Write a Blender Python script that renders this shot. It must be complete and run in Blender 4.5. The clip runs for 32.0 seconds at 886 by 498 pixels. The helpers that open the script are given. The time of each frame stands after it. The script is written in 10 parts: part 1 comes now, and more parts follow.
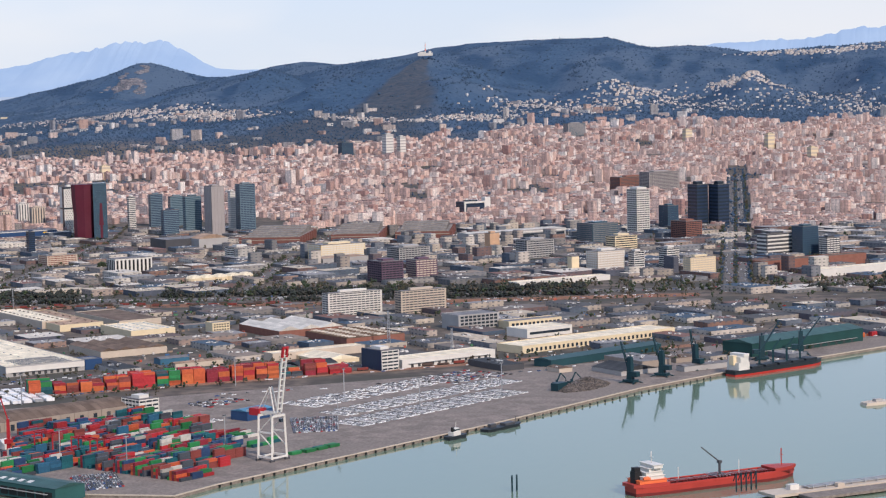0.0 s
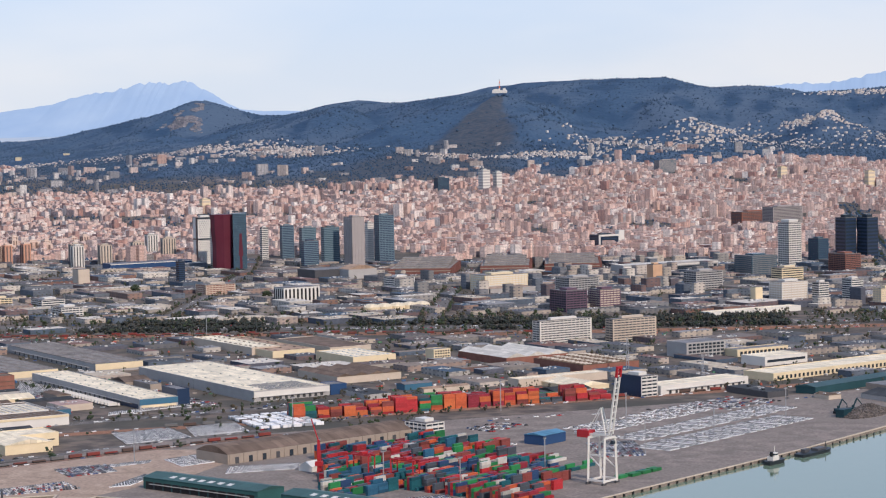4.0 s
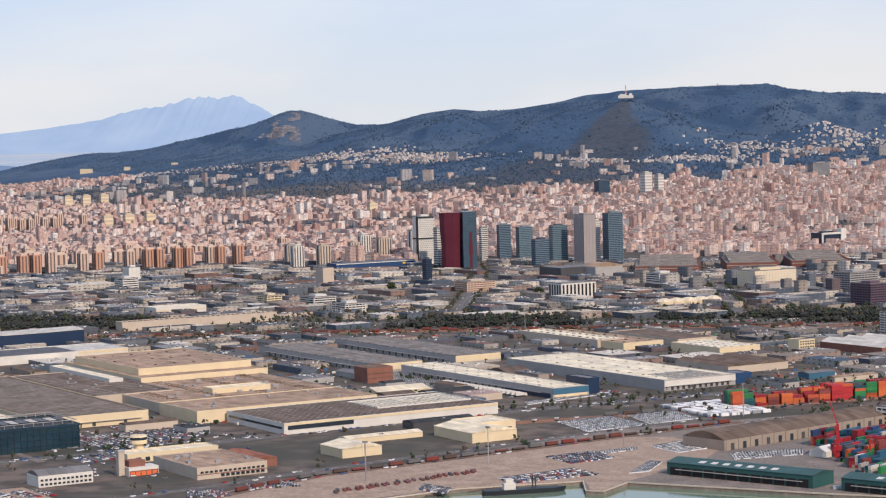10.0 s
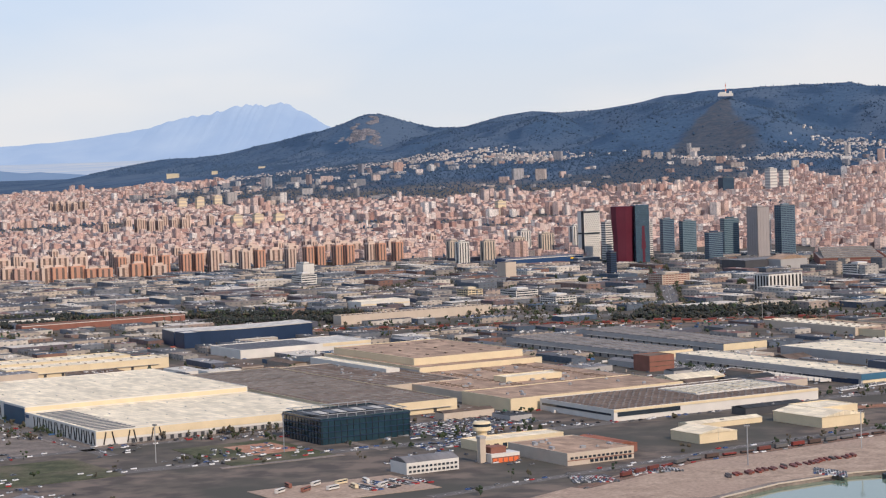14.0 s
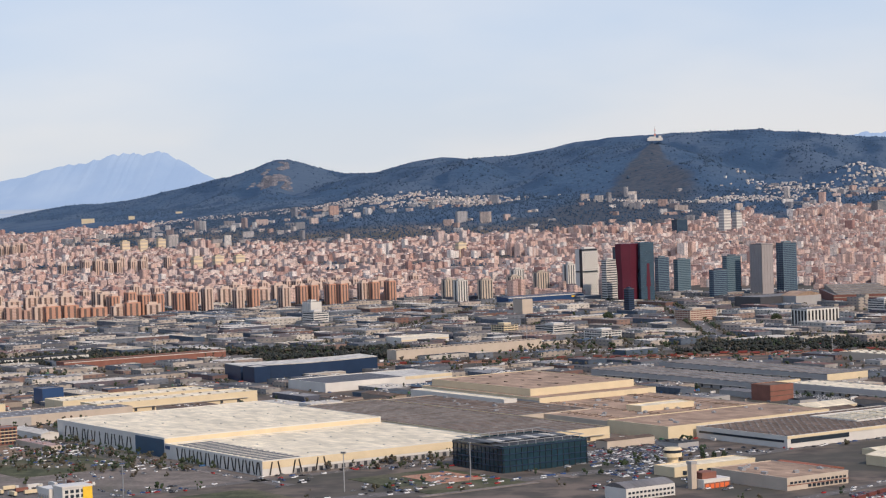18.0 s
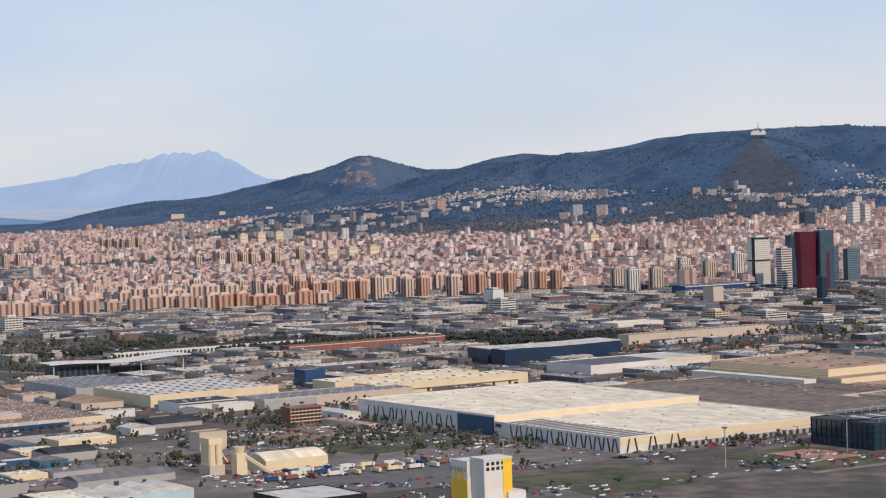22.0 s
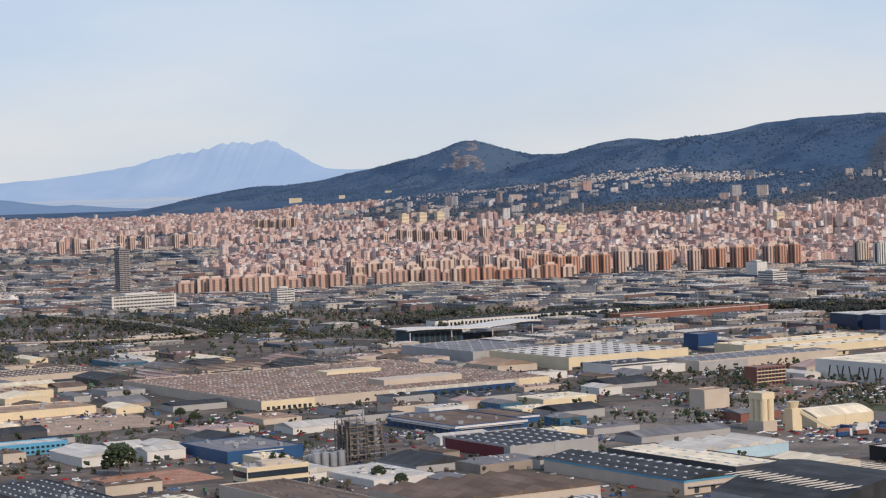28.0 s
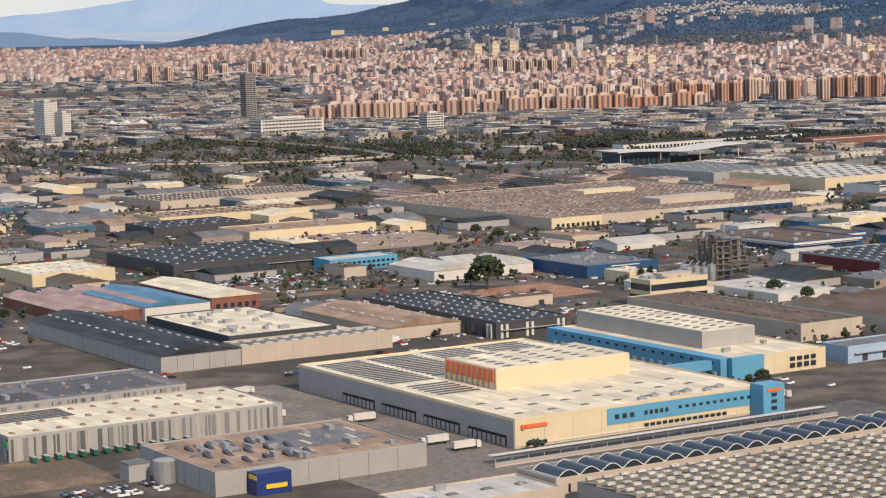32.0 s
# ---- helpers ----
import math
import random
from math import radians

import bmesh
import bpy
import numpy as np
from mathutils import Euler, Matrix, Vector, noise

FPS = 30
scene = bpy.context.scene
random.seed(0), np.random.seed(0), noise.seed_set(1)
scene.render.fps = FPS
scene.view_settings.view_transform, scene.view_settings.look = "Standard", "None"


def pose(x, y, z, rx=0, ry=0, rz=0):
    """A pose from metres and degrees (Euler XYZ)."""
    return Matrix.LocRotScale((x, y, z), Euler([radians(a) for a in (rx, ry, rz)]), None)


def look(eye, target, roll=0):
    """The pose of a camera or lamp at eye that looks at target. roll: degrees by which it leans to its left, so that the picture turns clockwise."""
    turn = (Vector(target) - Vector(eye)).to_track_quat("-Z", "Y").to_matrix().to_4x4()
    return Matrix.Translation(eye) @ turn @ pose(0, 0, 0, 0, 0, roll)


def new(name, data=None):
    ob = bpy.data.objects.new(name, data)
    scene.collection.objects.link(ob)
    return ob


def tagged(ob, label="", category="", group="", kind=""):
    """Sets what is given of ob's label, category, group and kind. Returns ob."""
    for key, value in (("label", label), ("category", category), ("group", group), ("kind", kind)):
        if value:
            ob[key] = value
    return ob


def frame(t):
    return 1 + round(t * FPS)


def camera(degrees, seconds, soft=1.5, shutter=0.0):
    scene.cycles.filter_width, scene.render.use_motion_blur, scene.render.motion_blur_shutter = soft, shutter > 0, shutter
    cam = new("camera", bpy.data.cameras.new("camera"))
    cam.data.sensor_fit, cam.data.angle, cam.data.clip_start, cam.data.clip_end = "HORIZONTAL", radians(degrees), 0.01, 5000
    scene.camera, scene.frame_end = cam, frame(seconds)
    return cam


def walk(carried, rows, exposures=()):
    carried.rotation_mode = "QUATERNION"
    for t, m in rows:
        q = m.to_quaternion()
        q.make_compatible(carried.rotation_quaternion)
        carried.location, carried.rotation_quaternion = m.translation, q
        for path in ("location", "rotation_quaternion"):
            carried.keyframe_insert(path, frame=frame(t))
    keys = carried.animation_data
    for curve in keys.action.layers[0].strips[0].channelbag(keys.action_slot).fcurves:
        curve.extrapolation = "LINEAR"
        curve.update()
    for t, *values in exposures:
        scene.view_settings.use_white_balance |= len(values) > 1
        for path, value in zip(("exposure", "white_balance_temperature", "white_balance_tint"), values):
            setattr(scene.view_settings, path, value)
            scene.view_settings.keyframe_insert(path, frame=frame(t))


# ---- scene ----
# The place is built 1:10 (S), because the far massif stands 43 km off and the lens sees 5 km.
# All numbers below are true metres and are multiplied by S when meshes and poses are made.
S = 0.1
cam = camera(22.381, 32.0, soft=1.2)

# seconds, place (already 1:10), turn to the left, tilt up, roll, in degrees
PATH = [
    (0.0, 557.086, 0.27, 32.412, 11.815, -4.573, -1.398),
    (0.5, 553.669, 0.237, 32.155, 11.753, -4.338, -1.403),
    (1.0, 550.254, 0.205, 31.899, 11.736, -4.06, -1.31),
    (1.5, 546.839, 0.176, 31.645, 11.786, -3.864, -1.314),
    (2.0, 543.425, 0.147, 31.391, 11.837, -3.746, -1.238),
    (2.5, 540.012, 0.121, 31.138, 11.867, -3.664, -1.159),
    (3.0, 536.6, 0.096, 30.886, 11.931, -3.626, -1.065),
    (3.5, 533.189, 0.072, 30.636, 11.991, -3.573, -1.094),
    (5.5, 519.557, -0.006, 29.644, 12.1, -2.741, -0.987),
    (6.0, 516.152, -0.021, 29.398, 12.213, -2.445, -0.826),
    (6.5, 512.748, -0.035, 29.154, 12.328, -2.329, -0.761),
    (7.0, 509.345, -0.048, 28.91, 12.409, -2.454, -0.883),
    (7.5, 505.943, -0.059, 28.668, 12.442, -2.75, -1.071),
    (8.0, 502.543, -0.068, 28.427, 12.45, -3.093, -1.293),
    (8.5, 499.145, -0.075, 28.186, 12.415, -3.239, -1.378),
    (9.0, 495.747, -0.082, 27.947, 12.461, -3.259, -1.44),
    (9.5, 492.351, -0.086, 27.709, 12.557, -3.168, -1.398),
    (10.0, 488.957, -0.089, 27.471, 12.76, -3.056, -1.412),
    (10.5, 485.564, -0.09, 27.235, 12.998, -2.979, -1.373),
    (11.0, 482.172, -0.09, 27.0, 13.228, -2.941, -1.409),
    (11.5, 478.782, -0.088, 26.766, 13.445, -2.914, -1.447),
    (12.0, 475.394, -0.085, 26.533, 13.653, -2.857, -1.435),
    (12.5, 472.007, -0.08, 26.301, 13.855, -2.837, -1.533),
    (13.0, 468.622, -0.073, 26.07, 13.977, -2.846, -1.654),
    (13.5, 465.239, -0.065, 25.84, 13.932, -2.851, -1.84),
    (14.0, 461.857, -0.055, 25.611, 13.645, -2.853, -1.949),
    (14.5, 458.477, -0.044, 25.383, 13.021, -2.866, -1.923),
    (16.5, 444.975, 0.017, 24.481, 10.23, -2.535, -1.816),
    (17.0, 441.605, 0.037, 24.258, 10.104, -2.264, -1.832),
    (17.5, 438.236, 0.057, 24.037, 10.08, -1.964, -1.92),
    (18.0, 434.869, 0.08, 23.816, 10.158, -1.675, -1.872),
    (18.5, 431.504, 0.104, 23.596, 10.252, -1.415, -1.834),
    (19.0, 428.141, 0.129, 23.378, 10.357, -1.264, -1.896),
    (19.5, 424.78, 0.157, 23.16, 10.485, -1.197, -1.92),
    (20.0, 421.422, 0.185, 22.943, 10.598, -1.248, -1.973),
    (20.5, 418.065, 0.216, 22.728, 10.732, -1.329, -1.905),
    (21.0, 414.711, 0.248, 22.513, 10.874, -1.387, -1.86),
    (21.5, 411.358, 0.281, 22.3, 10.984, -1.483, -1.838),
    (22.0, 408.008, 0.316, 22.087, 11.087, -1.628, -1.838),
    (22.5, 404.661, 0.353, 21.876, 11.138, -1.703, -1.851),
    (23.0, 401.315, 0.391, 21.665, 11.159, -1.689, -1.782),
    (23.5, 397.972, 0.431, 21.456, 11.208, -1.518, -1.717),
    (24.0, 394.631, 0.472, 21.247, 11.263, -1.316, -1.599),
    (24.5, 391.293, 0.515, 21.04, 11.34, -1.178, -1.559),
    (25.0, 387.957, 0.56, 20.834, 11.429, -1.157, -1.631),
    (25.5, 384.623, 0.606, 20.628, 11.555, -1.227, -1.65),
    (27.5, 371.314, 0.806, 19.818, 12.034, -1.738, -1.826),
    (28.0, 367.993, 0.861, 19.617, 12.073, -1.813, -1.883),
    (28.5, 364.675, 0.916, 19.418, 12.047, -1.86, -1.747),
    (29.0, 361.359, 0.973, 19.22, 11.99, -1.935, -1.654),
    (29.5, 358.046, 1.032, 19.023, 11.88, -2.182, -1.428),
    (30.0, 354.736, 1.093, 18.827, 11.745, -2.686, -1.261),
    (30.5, 351.429, 1.155, 18.632, 11.615, -3.45, -1.183),
    (31.0, 348.124, 1.218, 18.438, 11.647, -4.359, -1.221),
    (31.5, 344.823, 1.283, 18.245, 11.765, -5.25, -1.321),
    (32.0, 341.524, 1.35, 18.053, 11.912, -5.959, -1.515),
]


def view(x, y, z, turn, tilt, roll):
    return pose(x, y, z, 90 + tilt, 0, turn) @ pose(0, 0, 0, 0, 0, roll)


walk(cam, [(r[0], view(*r[1:])) for r in PATH],
     [(0.0, -0.06, 5480, 12), (3.0, -0.08, 5480, 12), (7.0, -0.22, 5500, 11), (9.0, -0.11, 5730, 12), (12.0, -0.12, 5750, 12), (16.0, -0.15, 5750, 11), (20.0, -0.26, 5700, 11), (28.0, -0.28, 5650, 10), (31.0, -0.24, 5750, 10), (32.0, -0.1, 6050, 9)])

# ---- light ----
SUN_UP = 36.0
SUN_FROM = Vector((0.70, -0.714, math.tan(radians(SUN_UP)))).normalized()
world = bpy.data.worlds.new("world")
scene.world = world
world.use_nodes = True
wn = world.node_tree.nodes
sky = wn.new("ShaderNodeTexSky")
sky.sky_type, sky.sun_disc = "NISHITA", False
sky.sun_elevation, sky.sun_rotation = radians(SUN_UP), math.atan2(SUN_FROM.x, SUN_FROM.y)
sky.air_density, sky.dust_density, sky.ozone_density = 1.0, 0.5, 2.0
veil = wn.new("ShaderNodeMix")          # thin high cloud greys the sky
veil.data_type = "RGBA"
veil.inputs[0].default_value = 0.86
veil.inputs[7].default_value = (6.5, 6.75, 7.3, 1)
cloud = wn.new("ShaderNodeTexNoise")
cloud.inputs["Scale"].default_value, cloud.inputs["Detail"].default_value = 5.0, 4.0
way = wn.new("ShaderNodeTexCoord")
stretch = wn.new("ShaderNodeMapping")      # long flat banks of cloud
stretch.inputs["Scale"].default_value = (1.0, 1.0, 3.2)
up = wn.new("ShaderNodeSeparateXYZ")
world.node_tree.links.new(way.outputs["Generated"], stretch.inputs[0])
world.node_tree.links.new(stretch.outputs[0], cloud.inputs["Vector"])
world.node_tree.links.new(way.outputs["Generated"], up.inputs[0])
height = wn.new("ShaderNodeValToRGB")      # warm pale haze on the horizon, bluer overhead
for k, (p, c) in enumerate(((0.0, (0.80, 0.745, 0.675)), (0.022, (0.755, 0.715, 0.67)), (0.06, (0.67, 0.68, 0.70)), (0.13, (0.665, 0.68, 0.71)), (0.45, (0.47, 0.55, 0.69)), (1.0, (0.36, 0.46, 0.66)))):
    e = height.color_ramp.elements[k] if k < 2 else height.color_ramp.elements.new(p)
    e.position, e.color = p, (*c, 1)
tone = wn.new("ShaderNodeValToRGB")
tone.color_ramp.elements[0].position, tone.color_ramp.elements[0].color = 0.38, (0.90, 0.945, 1.0, 1)
tone.color_ramp.elements[1].position, tone.color_ramp.elements[1].color = 0.62, (1.06, 1.03, 1.0, 1)
lit = wn.new("ShaderNodeMix")
lit.data_type, lit.blend_type = "RGBA", "MULTIPLY"
lit.inputs[0].default_value = 1.0
gain = wn.new("ShaderNodeMix")
gain.data_type, gain.blend_type = "RGBA", "MULTIPLY"
gain.inputs[0].default_value = 1.0
gain.inputs[7].default_value = (10.0, 10.0, 10.0, 1)
world.node_tree.links.new(cloud.outputs["Fac"], tone.inputs[0])
world.node_tree.links.new(up.outputs[2], height.inputs[0])
world.node_tree.links.new(height.outputs[0], lit.inputs[6])
world.node_tree.links.new(tone.outputs[0], lit.inputs[7])
world.node_tree.links.new(lit.outputs[2], gain.inputs[6])
world.node_tree.links.new(gain.outputs[2], veil.inputs[7])
world.node_tree.links.new(sky.outputs[0], veil.inputs[6])
world.node_tree.links.new(veil.outputs[2], wn["Background"].inputs[0])
wn["Background"].inputs[1].default_value = 0.12
sun = new("sun", bpy.data.lights.new("sun", "SUN"))
sun.data.energy, sun.data.angle, sun.data.color = 4.3, radians(0.6), (1.0, 0.775, 0.56)
sun.matrix_world = look(SUN_FROM * 100, (0, 0, 0))


# ---- materials ----
def nodes_of(name, rough=0.8, metal=0.0, spec=0.3):
    m = bpy.data.materials.new(name)
    m.use_nodes = True
    nt = m.node_tree
    b = nt.nodes["Principled BSDF"]
    b.inputs["Roughness"].default_value = rough
    b.inputs["Metallic"].default_value = metal
    b.inputs["Specular IOR Level"].default_value = spec
    return m, nt, b


def add(nt, kind, **props):
    n = nt.nodes.new(kind)
    for k, v in props.items():
        if k == "operation":
            n.operation = v
        elif k == "blend_type":
            n.blend_type = v
        elif k == "data_type":
            n.data_type = v
    return n


def math_node(nt, op, a, b=None, c=None):
    n = add(nt, "ShaderNodeMath", operation=op)
    for i, v in enumerate((a, b, c)):
        if v is None:
            continue
        if isinstance(v, (int, float)):
            n.inputs[i].default_value = v
        else:
            nt.links.new(v, n.inputs[i])
    return n.outputs[0]


def mixed(nt, fac, a, b, how="MIX"):
    n = add(nt, "ShaderNodeMix", data_type="RGBA", blend_type=how)
    for sock, v in ((n.inputs[0], fac), (n.inputs[6], a), (n.inputs[7], b)):
        if isinstance(v, (int, float)):
            sock.default_value = v
        elif isinstance(v, tuple):
            sock.default_value = (*v, 1)
        else:
            nt.links.new(v, sock)
    return n.outputs[2]


def ramp(nt, fac, stops, sharp=False):
    n = add(nt, "ShaderNodeValToRGB")
    n.color_ramp.interpolation = "CONSTANT" if sharp else "LINEAR"
    el = n.color_ramp.elements
    while len(el) < len(stops):
        el.new(0.5)
    for e, (p, c) in zip(el, stops):
        e.position, e.color = p, (*c, 1)
    nt.links.new(fac, n.inputs[0])
    return n.outputs[0]


def grain(nt, size, detail=4.0, coord="Object", stretch=None):
    """Noise with blotches of about size true metres."""
    tc = add(nt, "ShaderNodeTexCoord")
    n = add(nt, "ShaderNodeTexNoise")
    n.inputs["Scale"].default_value = 1.0 / (size * S)
    n.inputs["Detail"].default_value = detail
    src = tc.outputs[coord]
    if stretch:
        mp = add(nt, "ShaderNodeMapping")
        mp.inputs["Scale"].default_value = stretch
        nt.links.new(src, mp.inputs[0])
        src = mp.outputs[0]
    nt.links.new(src, n.inputs["Vector"])
    return n.outputs["Fac"]


def tuned(c, k):
    return tuple(min(1.0, v * k) for v in c)


def plain(name, c, rough=0.7, metal=0.0, size=6.0, var=0.25, spec=0.3, bump=0.0):
    """Paint, concrete or metal: two scales of stain over one colour, a little different on each object."""
    m, nt, b = nodes_of(name, rough, metal, spec)
    fine = grain(nt, size * 0.2, 5)
    wide = grain(nt, size * 2.5, 3)
    f = math_node(nt, "ADD", math_node(nt, "MULTIPLY", fine, 0.5), math_node(nt, "MULTIPLY", wide, 0.5))
    col = ramp(nt, f, [(0.3, tuned(c, 1 - var)), (0.7, tuned(c, 1 + var * 0.6))])
    nt.links.new(col, b.inputs["Base Color"])
    if bump:
        bn = add(nt, "ShaderNodeBump")
        bn.inputs["Strength"].default_value = bump
        bn.inputs["Distance"].default_value = 0.3 * S
        nt.links.new(fine, bn.inputs["Height"])
        nt.links.new(bn.outputs[0], b.inputs["Normal"])
    return m


def palette(name, colours, rough=0.7, sharp=True, var=0.2, size=3.0, source="island", metal=0.0):
    """One colour of the palette for each loose piece (or for each object), with stains."""
    m, nt, b = nodes_of(name, rough, metal)
    if source == "island":
        rnd = add(nt, "ShaderNodeNewGeometry").outputs["Random Per Island"]
    else:
        rnd = add(nt, "ShaderNodeObjectInfo").outputs["Random"]
    col = ramp(nt, rnd, [(i / len(colours), c) for i, c in enumerate(colours)], sharp)
    st = ramp(nt, grain(nt, size, 4), [(0.3, (1 - var,) * 3), (0.7, (1 + var * 0.3,) * 3)])
    nt.links.new(mixed(nt, 1.0, col, st, "MULTIPLY"), b.inputs["Base Color"])
    return m


def facade(name, walls, roofs, floor=3.0, bay=3.2, wide=0.5, high=0.5, glass=(0.06, 0.07, 0.09), sharp=False, rough=0.75, recess_shade_k=0.3):
    """Far housing: the UV holds metres along the wall and up it; roofs have u below zero."""
    m, nt, b = nodes_of(name, rough)
    uv = add(nt, "ShaderNodeUVMap")
    uv.uv_map = "metres"
    sep = add(nt, "ShaderNodeSeparateXYZ")
    nt.links.new(uv.outputs[0], sep.inputs[0])
    u, v = sep.outputs[0], sep.outputs[1]
    rnd = add(nt, "ShaderNodeNewGeometry").outputs["Random Per Island"]
    fu = math_node(nt, "FRACT", math_node(nt, "DIVIDE", u, bay))
    fv = math_node(nt, "FRACT", math_node(nt, "DIVIDE", v, floor))
    win = math_node(nt, "MULTIPLY", math_node(nt, "LESS_THAN", fu, wide), math_node(nt, "LESS_THAN", math_node(nt, "ABSOLUTE", math_node(nt, "SUBTRACT", fv, 0.5)), high / 2))
    # a second, coarser rhythm: balcony and stairwell shade painted as darker upright strips
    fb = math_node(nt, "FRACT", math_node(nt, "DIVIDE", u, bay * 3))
    recess_shade = math_node(nt, "MULTIPLY", math_node(nt, "LESS_THAN", fb, 0.28), recess_shade_k)
    dark = math_node(nt, "MAXIMUM", math_node(nt, "MULTIPLY", win, 0.75), recess_shade)
    wall = ramp(nt, rnd, [(i / max(1, len(walls) - 1) if not sharp else i / len(walls), c) for i, c in enumerate(walls)], sharp)
    wall = mixed(nt, 1.0, wall, ramp(nt, grain(nt, 9, 4), [(0.3, (0.75,) * 3), (0.7, (1.05,) * 3)]), "MULTIPLY")
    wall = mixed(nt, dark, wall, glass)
    rnd2 = math_node(nt, "FRACT", math_node(nt, "MULTIPLY", rnd, 37.3))
    roof = ramp(nt, rnd2, [(i / len(roofs), c) for i, c in enumerate(roofs)], True)
    roof = mixed(nt, 1.0, roof, ramp(nt, grain(nt, 5, 4), [(0.3, (0.7,) * 3), (0.7, (1.1,) * 3)]), "MULTIPLY")
    isroof = math_node(nt, "LESS_THAN", u, -0.5)
    nt.links.new(mixed(nt, isroof, wall, roof), b.inputs["Base Color"])
    return m


def ground_mat(name, dark, light, patch, sizes=(140, 18, 2.5), rough=0.9):
    m, nt, b = nodes_of(name, rough, 0.0, 0.2)
    big, mid, fine = (grain(nt, s, 5) for s in sizes)
    base = mixed(nt, ramp(nt, mid, [(0.4, (0, 0, 0)), (0.62, (1, 1, 1))]), dark, light)
    base = mixed(nt, ramp(nt, big, [(0.5, (0, 0, 0)), (0.6, (1, 1, 1))]), base, patch)
    base = mixed(nt, 1.0, base, ramp(nt, fine, [(0.3, (0.7,) * 3), (0.7, (1.15,) * 3)]), "MULTIPLY")
    nt.links.new(base, b.inputs["Base Color"])
    return m


CITY = facade("city_facade", [(0.60, 0.375, 0.30), (0.80, 0.61, 0.52), (0.40, 0.225, 0.185), (0.88, 0.76, 0.67), (0.50, 0.32, 0.265), (0.90, 0.83, 0.76), (0.62, 0.42, 0.34), (0.82, 0.60, 0.49)],
              [(0.36, 0.20, 0.155), (0.44, 0.29, 0.23), (0.25, 0.20, 0.19), (0.52, 0.42, 0.36), (0.32, 0.185, 0.145)], glass=(0.07, 0.075, 0.095), wide=0.55, high=0.45, recess_shade_k=0.25)
VILLA = facade("villa_facade", [(0.75, 0.70, 0.64), (0.70, 0.58, 0.48), (0.8, 0.78, 0.74)], [(0.45, 0.26, 0.18), (0.5, 0.33, 0.25), (0.6, 0.56, 0.5)], 3.0, 4.0, 0.4, 0.4)
LOWIND = facade("workshop_facade", [(0.30, 0.255, 0.215), (0.50, 0.43, 0.34), (0.13, 0.13, 0.135), (0.60, 0.55, 0.47), (0.20, 0.11, 0.08), (0.07, 0.10, 0.14), (0.22, 0.22, 0.225)],
                [(0.11, 0.09, 0.08), (0.24, 0.19, 0.145), (0.48, 0.40, 0.29), (0.06, 0.062, 0.066), (0.19, 0.10, 0.075), (0.09, 0.09, 0.095), (0.58, 0.52, 0.43), (0.10, 0.095, 0.09), (0.17, 0.14, 0.115), (0.055, 0.085, 0.12), (0.26, 0.25, 0.24), (0.08, 0.075, 0.07), (0.13, 0.095, 0.08)], 5.0, 9.0, 0.4, 0.35, recess_shade_k=0.15)
CAMPUS = facade("campus_facade", [(0.62, 0.56, 0.50), (0.30, 0.29, 0.30), (0.74, 0.70, 0.65), (0.50, 0.33, 0.26), (0.24, 0.25, 0.27), (0.68, 0.55, 0.45)], [(0.40, 0.36, 0.33), (0.28, 0.27, 0.27), (0.55, 0.51, 0.47)], 3.4, 4.2, 0.6, 0.45)
ASPHALT = ground_mat("asphalt", (0.118, 0.108, 0.099), (0.165, 0.149, 0.134), (0.14, 0.127, 0.114), (90, 14, 2))
CONCRETE_YARD = ground_mat("concrete_yard", (0.185, 0.155, 0.13), (0.26, 0.215, 0.18), (0.22, 0.185, 0.155), (120, 20, 3))
TAN_YARD = ground_mat("tan_yard", (0.32, 0.235, 0.17), (0.42, 0.315, 0.23), (0.36, 0.265, 0.195), (80, 16, 3))
WORN_YARD = ground_mat("worn_yard", (0.15, 0.128, 0.108), (0.23, 0.19, 0.155), (0.12, 0.11, 0.085), (110, 22, 3))
GRASS = ground_mat("grass", (0.055, 0.06, 0.03), (0.10, 0.10, 0.05), (0.13, 0.11, 0.07), (60, 12, 2))
EARTH = ground_mat("brown_earth", (0.20, 0.135, 0.09), (0.29, 0.20, 0.135), (0.16, 0.125, 0.085), (40, 9, 2))
CLAY = ground_mat("clay", (0.34, 0.17, 0.10), (0.42, 0.24, 0.16), (0.38, 0.20, 0.13), (50, 10, 2))
FOLIAGE = palette("foliage", [(0.035, 0.05, 0.02), (0.05, 0.07, 0.03), (0.06, 0.065, 0.035), (0.04, 0.06, 0.035)], 0.9, False, 0.4, 1.0)
BARK = plain("bark", (0.11, 0.085, 0.065), 0.95, 0, 0.6)


